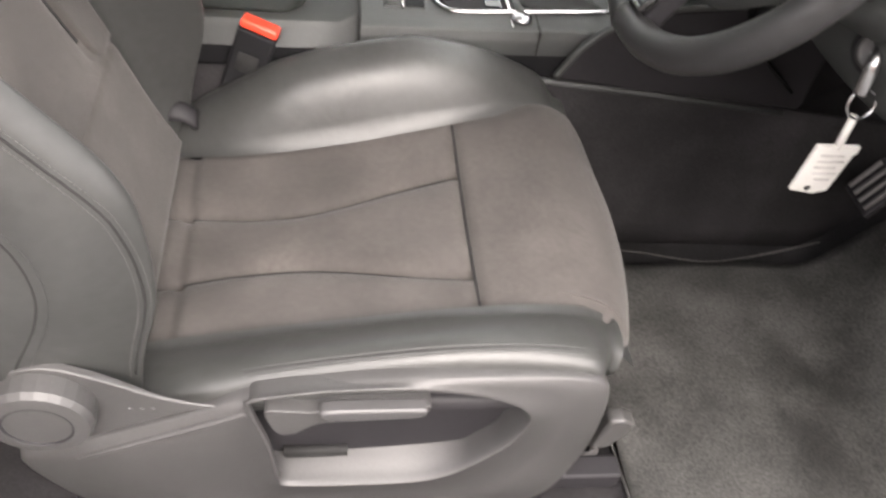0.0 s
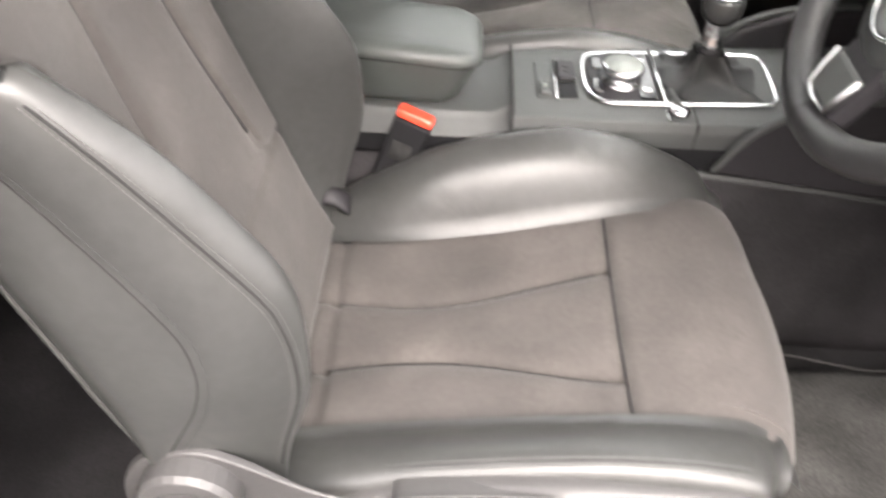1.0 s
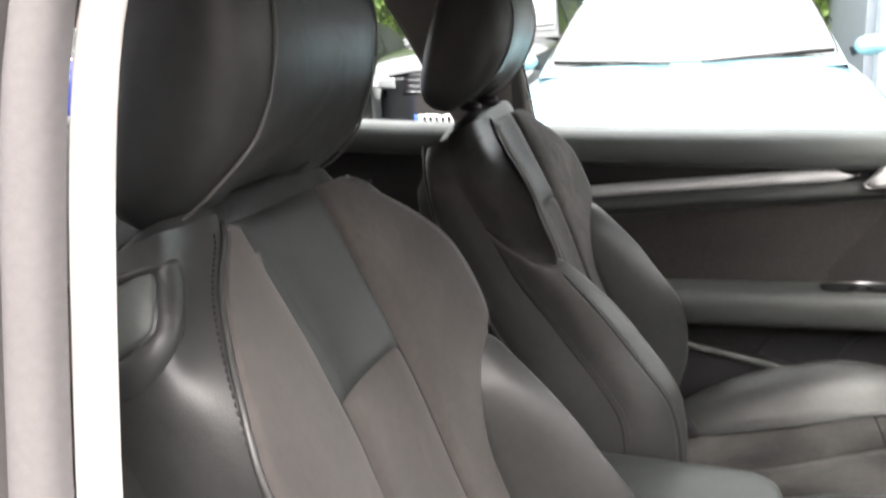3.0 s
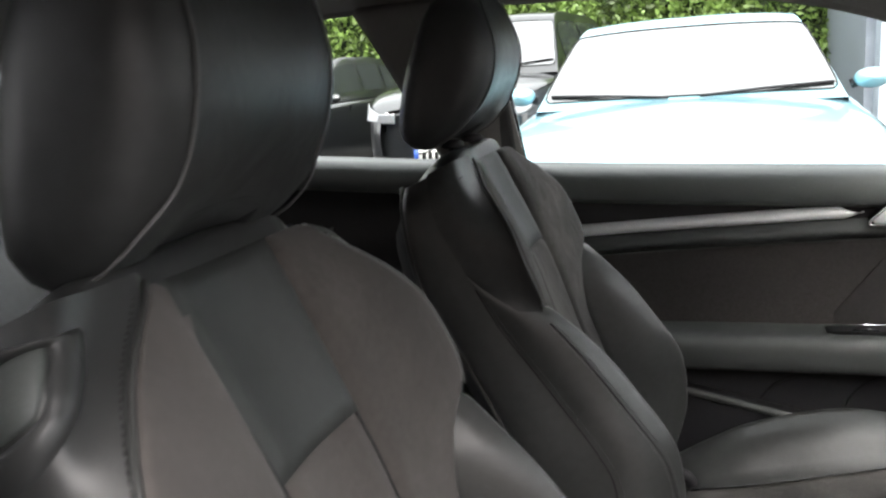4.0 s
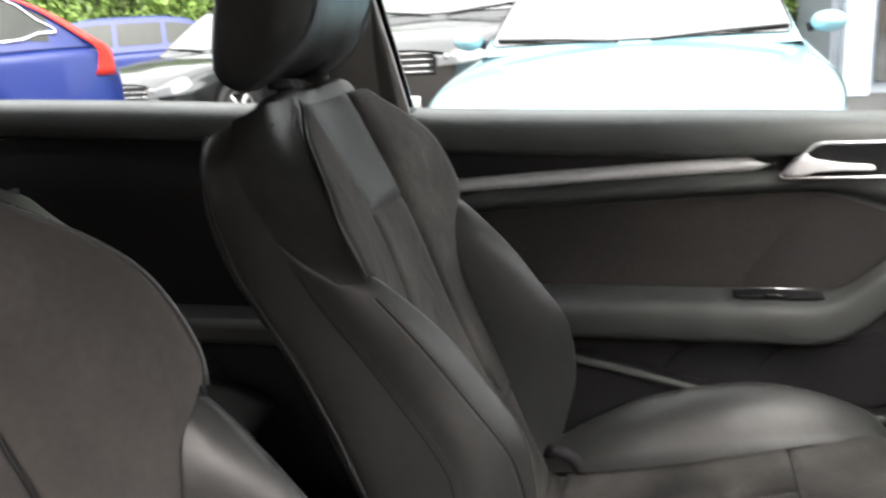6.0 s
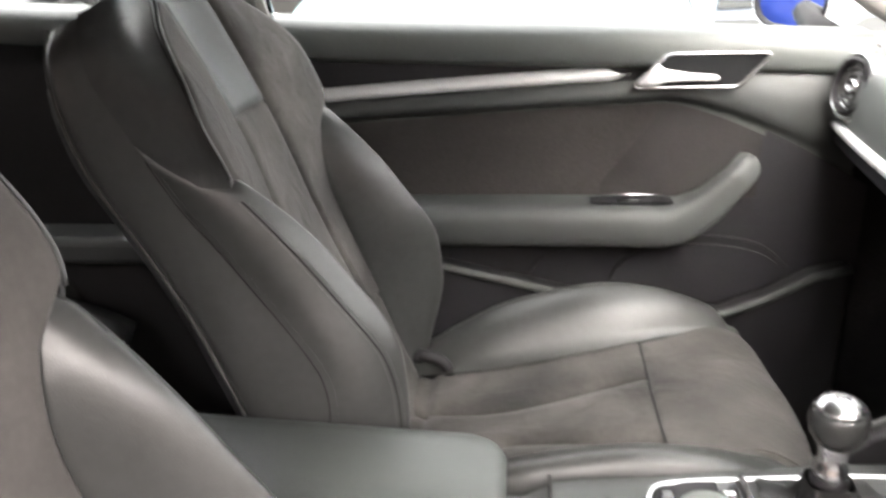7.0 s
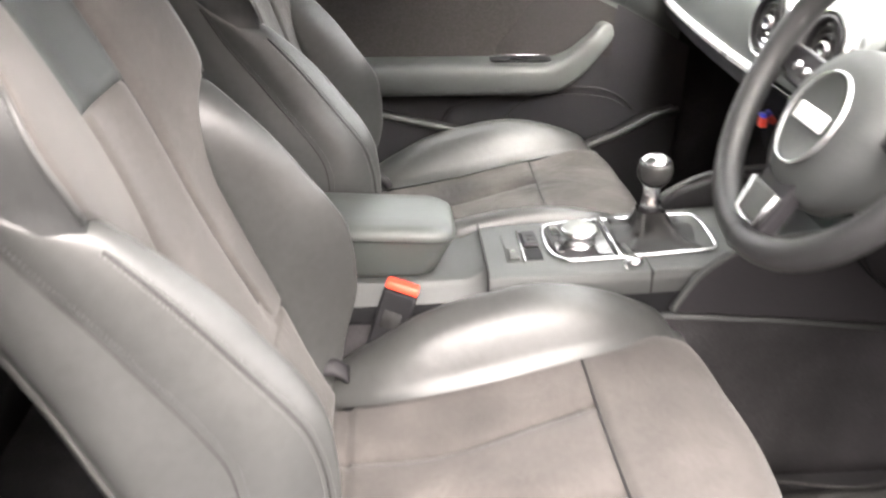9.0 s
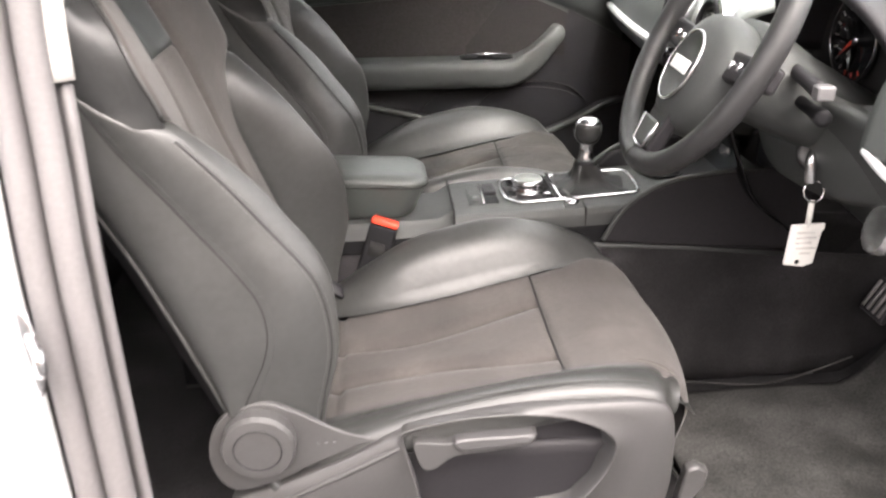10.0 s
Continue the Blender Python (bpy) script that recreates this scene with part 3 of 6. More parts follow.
        px = math.copysign(abs(c) ** 0.6, c) * (fr - re) / 2
        return Vector(((fr + re) / 2 + px - (0.012 * (1 - (py / half) ** 2) if c > 0 else 0), py, lerp(1.090 if head else 1.110, 1.338, zz) + (0.072 * (px / (fr - re) + 0.5) ** 2 + 0.06 * max(0, -0.18 - px / (fr - re))) * (1 - zz) ** 1.5))
    bm = bmesh.new()
    zs = [0, 0.01, 0.03, 0.07, 0.14, 0.25, 0.4, 0.55, 0.7, 0.82, 0.9, 0.95, 0.98, 1.0]
    sh = [0.6, 0.8, 0.92, 0.98, 1, 1, 1, 1, 1, 1, 0.97, 0.9, 0.78, 0.55]
    loops = []
    for z, f in zip(zs, sh):
        ring = [hr(k / 48, z) for k in range(48)]
        mid = sum(ring, Vector()) / 48
        loops.append([mid + (p - mid) * f for p in ring])
    bridge(bm, loops)
    rest_ob = part("headrest", bm, M_LEATHER2, seat, "black leather headrest")
    for s in (-1, 1):
        pts = []
        for k in range(49):
            zz = lerp(0.022, 0.93, (k / 48) ** 2)
            p = hr(curve([(0.022, 0.30), (0.03, 0.22), (0.045, 0.155), (0.07, 0.112), (0.12, 0.088), (0.25, 0.078), (0.6, 0.074), (0.93, 0.074)], zz) * s % 1.0, zz)
            pts.append(p + Vector((0.001, s * 0.001, 0)))
        part("headrest_seam", tube(pts, 0.0013, 6), M_PIPING, rest_ob)
        part("headrest_post", tube([(-0.618, s * 0.055, 1.06), (-0.610, s * 0.055, 1.13)], 0.006, 12), M_CHROME, seat, "chrome headrest post")
        part("post_collar", lathe([(0.012, 0), (0.016, 0.002), (0.016, 0.009), (0.010, 0.012)], Matrix.Translation((-0.612, s * 0.055, 1.124))), M_PLAST_D, seat)
    return seat


driver_seat = build_seat("driver_seat", "black leather and brown-grey suede sports seat with worn cushion", 0.30, "front seats", 0.018, sag=0.026)
driver_seat.location = (SEAT_DX, 0.005, 0)
passenger_seat = build_seat("passenger_seat", "black leather and suede sports seat beside the far door", 0.80, "front seats", 0.0, M_ALC_STAINED, far_bolster=0.86)
passenger_seat.location = (SEAT_DX + 0.030, 0.684, 0.0)
# plastic side cover of the driver's seat, with its lever, and the recliner knob
SIDE_Y = -0.262


def ring_points(points, n=72):
    return [(p.x, p.z) for p in smooth_path([(x, 0, z) for x, z in points], n, True)]


def by_angle(points, centre, n=72):
    """The outline's points where n even rays from the centre cross it."""
    out = []
    m = len(points)
    for k in range(n):
        a = 2 * math.pi * k / n
        d = Vector((math.cos(a), math.sin(a)))
        best = None
        for i in range(m):
            p, q = Vector(points[i]) - Vector(centre), Vector(points[(i + 1) % m]) - Vector(centre)
            e = q - p
            det = d.x * -e.y + d.y * e.x
            if abs(det) < 1e-12:
                continue
            t = (p.x * -e.y + p.y * e.x) / det
            s = (d.x * p.y - d.y * p.x) / det
            if t > 0 and -1e-6 <= s <= 1 + 1e-6 and (best is None or t > best):
                best = t
        out.append(Vector(centre) + d * (best or 0.01))
    return out


COVER = [(-0.455, 0.470), (-0.40, 0.488), (-0.30, 0.530), (-0.22, 0.566), (-0.10, 0.590), (0.02, 0.594), (0.085, 0.590), (0.116, 0.570), (0.124, 0.500), (0.120, 0.430), (0.095, 0.345), (0.02, 0.315), (-0.20, 0.310), (-0.38, 0.345), (-0.44, 0.41)]
HOLE = [(-0.232, 0.558), (-0.222, 0.571), (-0.16, 0.583), (-0.09, 0.586), (-0.03, 0.578), (0.012, 0.562), (0.036, 0.542), (0.040, 0.522), (0.030, 0.488), (0.006, 0.452), (-0.03, 0.418), (-0.08, 0.404), (-0.19, 0.404), (-0.206, 0.416), (-0.216, 0.49)]
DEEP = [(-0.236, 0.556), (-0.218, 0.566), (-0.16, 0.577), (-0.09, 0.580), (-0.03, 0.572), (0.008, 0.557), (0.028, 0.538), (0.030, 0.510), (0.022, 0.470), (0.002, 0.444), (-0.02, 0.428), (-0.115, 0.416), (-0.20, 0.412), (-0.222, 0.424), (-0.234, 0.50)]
HC = (-0.09, 0.510)
outer = by_angle(ring_points(COVER, 240), HC, 120)
inner = by_angle(ring_points(HOLE, 240), HC, 120)
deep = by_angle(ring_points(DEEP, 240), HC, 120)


def grow(loop, f, c=HC):
    return [Vector(c) + (p - Vector(c)) * f for p in loop]


bm = bmesh.new()
loops = [[(p.x, -0.205, p.y) for p in grow(outer, 0.985)], [(p.x, -0.251, p.y) for p in outer], [(p.x, -0.257, p.y) for p in grow(outer, 0.994)], [(p.x, -0.2595, p.y) for p in grow(outer, 0.980)],
         [(lerp(p.x, q.x, 0.5), SIDE_Y - 0.002, lerp(p.y, q.y, 0.5)) for p, q in zip(outer, inner)],
         [(p.x, SIDE_Y - 0.003, p.y) for p in grow(inner, 1.035)], [(p.x, SIDE_Y - 0.006, p.y) for p in grow(inner, 1.014)], [(p.x, SIDE_Y - 0.005, p.y) for p in grow(inner, 1.004)], [(p.x, SIDE_Y + 0.002, p.y) for p in grow(inner, 0.997)],
         [(lerp(p.x, q.x, 0.4), SIDE_Y + 0.012, lerp(p.y, q.y, 0.4)) for p, q in zip(inner, deep)], [(p.x, SIDE_Y + 0.032, p.y) for p in deep]]
bridge(bm, loops, True, False)
side_cover = part("side_cover", bm, M_PLAST, driver_seat, "grained dark plastic side cover with a hand recess")
# darker inner floor; its colour also carries the shade inside the recess
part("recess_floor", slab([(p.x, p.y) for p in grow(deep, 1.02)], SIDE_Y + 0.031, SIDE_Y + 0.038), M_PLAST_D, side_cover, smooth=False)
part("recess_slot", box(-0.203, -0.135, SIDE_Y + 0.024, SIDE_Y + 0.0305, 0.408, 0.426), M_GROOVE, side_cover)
# height lever: a hub and a bar whose grip colour is paled for its sheen
lev = ring_points([(-0.222, 0.560), (-0.218, 0.535), (-0.209, 0.519), (-0.195, 0.520), (-0.178, 0.534), (-0.160, 0.540), (-0.10, 0.546), (-0.074, 0.551), (-0.067, 0.560), (-0.070, 0.567), (-0.11, 0.567), (-0.155, 0.566), (-0.178, 0.558), (-0.200, 0.560)], 84)
rounded(part("height_lever", slab(lev, SIDE_Y + 0.030, SIDE_Y - 0.005), M_PLAST, driver_seat, "grey plastic height lever"), 0.006, 3)
rounded(part("lever_grip", slab(ring_points([(-0.172, 0.561), (-0.163, 0.551), (-0.145, 0.550), (-0.10, 0.5535), (-0.078, 0.555), (-0.070, 0.561), (-0.073, 0.568), (-0.10, 0.5685), (-0.16, 0.567)], 60), SIDE_Y + 0.005, SIDE_Y - 0.011), M_GRIP, driver_seat, "grip of the height lever, paled for its sheen"), 0.003, 3)
part("cover_crease", tube(smooth_path([(-0.236, SIDE_Y - 0.002, 0.544), (-0.262, SIDE_Y - 0.0015, 0.531), (-0.297, SIDE_Y - 0.001, 0.513), (-0.372, SIDE_Y - 0.0005, 0.477), (-0.40, SIDE_Y, 0.462)], 40), lambda t: 0.0006 + 0.0036 * math.sin(math.pi * min(1, 0.1 + t * 0.9)) ** 0.5, 8), M_PLAST, driver_seat, "soft crease in the plastic cover")
# recliner cover and knob
arm = [(p.x, p.z) for p in smooth_path([(x, 0, z) for x, z in ((-0.262, 0.5605), (-0.285, 0.556), (-0.335, 0.535), (-0.395, 0.506), (-0.445, 0.497), (-0.468, 0.53), (-0.468, 0.572), (-0.450, 0.606), (-0.420, 0.621), (-0.392, 0.624), (-0.357, 0.608), (-0.315, 0.582), (-0.285, 0.5695), (-0.262, 0.5635))], 90)]
bm = bmesh.new()
bridge(bm, [[(x, lerp(-0.259, -0.265, step(-0.37, -0.28, x)), z) for x, z in arm], [(x, -0.268, z) for x, z in arm]])
rounded(part("recliner_cover", bm, M_PLAST, driver_seat, "dark plastic recliner cover"), 0.0018, 2)
knob = part("recliner_knob", lathe([(0.020, -0.002), (0.045, 0.0), (0.0455, 0.020), (0.042, 0.026), (0.030, 0.0275), (0.0285, 0.0255), (0.0, 0.0265)], Matrix.Translation((-0.406, -0.266, 0.574)) @ pose(0, 0, 0, 90, 0, 0), 26), M_PLAST, driver_seat, "round faceted dark plastic recliner knob")
sharp(knob, 11)
part("knob_ring", tube([(-0.406 + 0.029 * math.cos(a), -0.2925, 0.574 + 0.029 * math.sin(a)) for a in np.linspace(0, 2 * math.pi, 41)[:-1]], 0.0012, 6, True), M_PLAST_D, knob)
for k in range(3):
    part("marking", box(-0.338 + k * 0.010, -0.334 + k * 0.010, -0.2692, -0.2680, 0.562, 0.5632), M_PIPING, driver_seat)
# cushion frame foot, rail end and release bar
rounded(part("seat_foot", slab([(0.134, 0.410), (0.144, 0.470), (0.160, 0.474), (0.176, 0.464), (0.172, 0.438), (0.156, 0.412)], -0.212, -0.192), M_PLAST, driver_seat, "grey plastic front foot"), 0.004)
rounded(part("seat_rail", box(-0.42, 0.20, -0.215, -0.185, 0.305, 0.335), M_PLAST_D, driver_seat, "steel seat rail"), 0.004)
rounded(part("seat_rail", box(-0.42, 0.20, 0.185, 0.215, 0.305, 0.335), M_PLAST, driver_seat, "steel seat rail"), 0.004)
part("rail_bracket", tube(smooth_path([(0.15, -0.205, 0.335), (0.172, -0.205, 0.345), (0.18, -0.19, 0.33), (0.185, -0.19, 0.30)], 16), 0.004, 8), M_PLAST_L, driver_seat)
rounded(part("seat_frame", box(-0.40, 0.11, -0.20, 0.20, 0.335, 0.47), M_PLAST_D, driver_seat), 0.01)

for ob in driver_seat.children:   # the cover and its fittings sit close under the cushion
    if ob.name.split(".")[0] in ("side_cover", "height_lever", "lever_grip", "cover_crease", "recliner_cover", "recliner_knob", "marking", "seat_foot", "rail_bracket"):
        ob.location = (0.004, 0.030, -0.025)
        if ob.name.startswith(("height_lever", "lever_")):
            ob.location += Vector((0.004, 0, -0.009))
        if ob.name.startswith("seat_foot"):
            ob.location += Vector((0.016, -0.012, -0.022))

# easy-entry release let into the shoulder: a raised rim round a smooth flap
def release(seat_ob):
    near = [o for o in seat_ob.children if o.name.split(".")[0] in ("back_shoulder", "back_flank") and sum(v.co.y for v in o.data.vertices) < 0]
    bm = bmesh.new()
    for o in near:
        bm.from_mesh(o.data)
    tree = BVHTree.FromBMesh(bm)
    bm.free()
    flap = [(-0.556, 1.1055), (-0.561, 1.075), (-0.590, 1.0575), (-0.630, 1.042), (-0.630, 1.083), (-0.5865, 1.0965)]
    c, way = Vector((-0.592, 1.080)), Vector((-0.57, 0.82, -0.10)).normalized()
    pts = []
    for i, q in enumerate(flap):   # rounded corners
        a, b, d = Vector(flap[i - 1]), Vector(q), Vector(flap[(i + 1) % len(flap)])
        pts += [b + (a - b).normalized() * 0.0055, b + (d - b).normalized() * 0.0055]
    pts = [Vector((p.x, p.z)) for p in smooth_path([(p.x, 0, p.y) for p in pts], 84, True)]

    def ring(grow, lift):
        out, last = [], Vector((-0.58, -0.19, 1.08))
        for p in pts:
            w = (p - c).normalized()
            q = p + Vector((w.x * grow, w.y * grow * (0.45 if w.y > 0 else 1.15)))
            hit, nrm, _, _ = tree.ray_cast(Vector((q.x, -0.188, q.y)) - way * 0.2, way)
            if hit is None or (hit - last).length > 0.06:
                hit, nrm = Vector((q.x, last.y, q.y)), -way
            if nrm.dot(way) > 0:
                nrm = -nrm
            last = hit
            out.append(hit + nrm * lift)
        return out
    bm = bmesh.new()
    bridge(bm, [ring(g, d) for g, d in ((0.021, -0.004), (0.018, 0.001), (0.014, 0.0045), (0.009, 0.006), (0.004, 0.0055), (0.0015, 0.003), (0.0, -0.003))], True, False)
    rim = part("release_surround", bm, M_LEATHER2, seat_ob, "raised dark surround of the shoulder release")
    bm = bmesh.new()
    bridge(bm, [ring(g, d) for g, d in ((-0.001, -0.003), (-0.0015, 0.0012), (-0.004, 0.002), (-0.010, 0.0022), (-0.018, 0.0022))])
    part("release_flap", bm, M_ARM, rim, "smooth grey-green release flap")


release(driver_seat)

# belt buckles
def buckle(at, turn, label):
    b = thing("seat_belt_buckle", label, "seat belt buckle", "belt buckles", at=at)
    b.rotation_euler = [radians(a) for a in turn]
    rounded(part("housing", box(-0.024, 0.024, -0.013, 0.013, -0.10, -0.006), M_BLACK, b), 0.004, 2)
    rounded(part("release_button", box(-0.0235, 0.0235, -0.0125, 0.0125, -0.0055, 0.006), M_RED, b, "red release button"), 0.003, 2)
    part("stalk", tube([(0, 0, -0.10), (-0.01, 0, -0.16), (-0.03, 0, -0.21)], 0.012, 10, flat=0.5), M_PLAST_D, b)
    part("label_plate", box(-0.014, 0.012, -0.0145, -0.0132, -0.060, -0.035), M_GROOVE, b)
    return b


buckle((-0.236, 0.248, 0.628), (-12, 16, -12), "black seat belt buckle with a red button beside the cushion")
buckle((-0.20, 0.505, 0.600), (8, 14, 0), "black seat belt buckle with a red button beside the cushion")
for s, y in ((driver_seat, 0), (passenger_seat, 0)):
    part("hinge_cover", sheet(lambda u, v: (lerp(-0.37, -0.315, u), lerp(0.170, 0.207, v), 0.514 + 0.035 * math.sin(math.pi * (0.15 + 0.7 * u)) * math.sin(math.pi * (0.2 + 0.6 * v))), 10, 8, 0.01), M_PLAST_D, s, "black hinge cover")
part("hinge_strap", tube(smooth_path([(-0.335, -0.150, 0.560), (-0.30, -0.150, 0.555), (-0.275, -0.150, 0.530)], 12), 0.010, 10), M_PLAST_D, passenger_seat, "black belt guide loop")
part("hinge_strap", tube(smooth_path([(-0.335, 0.150, 0.560), (-0.30, 0.150, 0.548), (-0.285, 0.150, 0.515)], 12), 0.010, 10), M_PLAST_D, passenger_seat, "black belt guide loop")
for s in (passenger_seat,):
    rounded(part("seat_frame", box(-0.40, 0.11, -0.22, 0.22, 0.305, 0.50), M_PLAST_D, s, "black seat frame"), 0.01)
# ---- cabin ----
CX = 0.365   # the car's middle
GROUND = 0.10


def sill(x):
    return curve([(-1.6, 1.10), (-1.09, 1.078), (-0.47, 1.042), (0.08, 1.021), (0.30, 1.010), (0.6, 1.0)], x)


floor = tagged(part("floor", sheet(lambda u, v: (lerp(-1.6, 0.95, u), lerp(-0.345, 1.09, v), 0.292 + 0.012 * noise.noise(Vector((u * 9, v * 7, 0))) + 0.30 * step(0.84, 1.0, u) ** 1.3), 60, 30, 0.03), M_CARPET), "dusty black carpet on the car's floor", "floor", kind="structure")
mat = tagged(part("floor_mat", sheet(lambda u, v: (lerp(0.215, 0.70, u), lerp(-0.30, 0.135 + 0.02 * math.sin(3 * u), v), 0.316 + 0.006 * noise.noise(Vector((u * 5, v * 5, 3))) + 0.13 * step(0.72, 1.0, u) ** 1.4), 40, 30, 0.008), M_MAT), "worn dusty black carpet mat on the driver's floor", "floor mat")
rounded(part("mat_binding", tube(smooth_path([(0.215, -0.30, 0.32), (0.215, 0.135, 0.322), (0.45, 0.15, 0.322), (0.60, 0.15, 0.37)], 40), 0.002, 6), M_MAT, mat, "bound edge"), 0.001)

# door beside the passenger seat
door = thing("door_1", "closed passenger door with grey-black trim and an aluminium strip", "door", kind="structure")
X0, X1 = -0.56, 0.40


def trim_band(pts, x0, x1, n=60):
    """A trim drawn along the car: points (y, offset below the sill)."""
    def fn(u, v):
        x = lerp(x0, x1, u)
        i = v * (len(pts) - 1)
        p = curve([(k, q[0]) for k, q in enumerate(pts)], i)
        d = curve([(k, q[1]) for k, q in enumerate(pts)], i)
        return (x, p, sill(x) - d)
    return sheet(fn, n, 24)


UPPER = [(1.135, -0.002), (1.115, 0.0), (1.085, 0.003), (1.066, 0.015), (1.060, 0.040), (1.066, 0.060), (1.082, 0.066), (1.090, 0.070)]
part("upper_trim", trim_band(UPPER, X0, X1), M_DASH_SKYLIT, door, "grey-black soft upper door trim, paled for sky light")


def strip_z(x):
    return curve([(-0.6, 0.908), (-0.48, 0.916), (-0.28, 0.930), (0.01, 0.947), (0.1, 0.95)], x)


part("recess_band", sheet(lambda u, v: (lerp(X0, X1, u), 1.090, lerp(sill(lerp(X0, X1, u)) - 0.060, strip_z(lerp(X0, X1, u)) - 0.03, v)), 30, 4), M_PLAST_D, door)


def strip_fn(u, v):
    x = lerp(-0.56, 0.022, u)
    h = 0.0120 * step(1.0, 0.95, u)
    a = math.pi * v
    return (x - 0.010 * math.cos(a) * step(0.9, 1.0, u), 1.089 - 0.015 * math.sin(a), strip_z(x) + h * math.cos(a))


part("trim_strip", sheet(strip_fn, 60, 12), M_SATIN, door, "brushed aluminium trim strip")


def arch(x):
    """Lower edge of the lip over the fabric panel; it bends down towards the dashboard."""
    return strip_z(min(x, 0.1)) - 0.052 - 0.42 * max(0, x - 0.09) ** 1.35 * (1 if x > 0.09 else 0) * 1.55


def lip(u, v):
    x = lerp(X0, X1, u)
    top = strip_z(min(x, 0.1)) - 0.012 if x < 0.06 else lerp(strip_z(0.06) - 0.012, 0.955, step(0.02, 0.2, x))
    top = top if x < 0.02 else min(sill(x) - 0.055, top + 0.0)
    z = lerp(top, arch(x), v)
    return (x, 1.086 - 0.024 * math.sin(math.pi * min(v * 1.15, 1.0)) ** 0.6 * (1 if v < 0.87 else step(1.0, 0.87, v)), z)


part("shoulder_lip", sheet(lip, 70, 18), M_DASH, door, "grey-black shoulder lip of the trim")
part("front_trim", sheet(lambda u, v: (lerp(0.245, 0.42, u), 1.087 - 0.02 * u, lerp(arch(lerp(0.245, 0.42, u)) + 0.01, 0.60, v)), 16, 20), M_PLAST_D, door, "black front end of the door trim")
part("door_insert", sheet(lambda u, v: (lerp(X0, 0.36, u), 1.088, lerp(arch(lerp(X0, 0.36, u)) + 0.01, 0.735, v)), 60, 10), M_FABRIC, door, "brown-grey fabric insert")
part("insert_end", slab([(0.088, 0.892), (-0.012, 0.762), (-0.012, 0.738), (0.35, 0.738), (0.35, 0.78), (0.30, 0.815), (0.25, 0.845), (0.20, 0.868), (0.15, 0.884), (0.12, 0.891)], 1.094, 1.0865), M_FABRIC_END, door, "smooth dark end of the insert", smooth=False)


def rest(u, v):
    # section of the arm rest, swept along and up into the pull
    path = [(0, (-0.57, 0.702)), (0.35, (-0.25, 0.704)), (0.62, (0.02, 0.704)), (0.72, (0.10, 0.706)), (0.80, (0.148, 0.733)), (0.90, (0.195, 0.780)), (1.0, (0.232, 0.816))]
    x, z = curve([(p, q[0]) for p, q in path], u), curve([(p, q[1]) for p, q in path], u)
    x2, z2 = curve([(p, q[0]) for p, q in path], min(u + 0.01, 1)), curve([(p, q[1]) for p, q in path], min(u + 0.01, 1))
    x1, z1 = curve([(p, q[0]) for p, q in path], max(u - 0.01, 0)), curve([(p, q[1]) for p, q in path], max(u - 0.01, 0))
    t = Vector((x2 - x1, 0, z2 - z1)).normalized()
    nrm = Vector((-t.z, 0, t.x))
    half = lerp(0.036, 0.021, step(0.68, 0.95, u)) * math.sqrt(max(0.02, 1 - max(0.0, (u - 0.955) / 0.045) ** 2))
    prof = [(0.085, 1.0), (0.035, 1.0), (0.008, 0.92), (-0.004, 0.6), (-0.006, 0.0), (0.0, -0.6), (0.014, -0.95), (0.05, -1.05), (0.085, -1.0)]
    k = v * (len(prof) - 1)
    dy, dh = curve([(i, q[0]) for i, q in enumerate(prof)], k), curve([(i, q[1]) for i, q in enumerate(prof)], k)
    deep = lerp(1.0, 0.45, step(0.66, 0.85, u))
    shut = math.sqrt(max(0.0, 1 - max(0.0, (u - 0.955) / 0.045) ** 2))   # the pull ends in a rounded cap
    return Vector((x, 1.005 + lerp(0.018, dy * deep, shut) + 0.02 * step(0.9, 1.0, u), z)) + nrm * half * dh


part("arm_rest", sheet(rest, 110, 32), M_DASH, door, "padded grey-black arm rest rising into a pull")
sw = rounded(part("window_switch", slab(ring_points([(-0.022, 0.745), (0.095, 0.745), (0.085, 0.739), (-0.012, 0.739)], 24), 1.028, 1.062), M_BLACK, door, "black window switch plate"), 0.002)
part("switch_edge", tube([(-0.022, 1.062, 0.7475), (0.03, 1.062, 0.748), (0.097, 1.062, 0.7475)], 0.0016, 8), M_CHROME, sw, "chrome edge")
part("switch_key", tube([(0.012, 1.034, 0.745), (0.030, 1.033, 0.747), (0.052, 1.034, 0.745)], 0.0045, 10, flat=0.5), M_GLOSS, sw)
# release handle in its frame
def crisp(points, r=0.006):
    """The outline with small rounded corners."""
    out = []
    for i, q in enumerate(points):
        a, b, d = Vector(points[i - 1]), Vector(q), Vector(points[(i + 1) % len(points)])
        p0, p1 = b + (a - b).normalized() * r, b + (d - b).normalized() * r
        out += [p0.lerp(b, t).lerp(b.lerp(p1, t), t) for t in (0, 0.25, 0.5, 0.75, 1)]
    return [(p.x, p.y) for p in out]


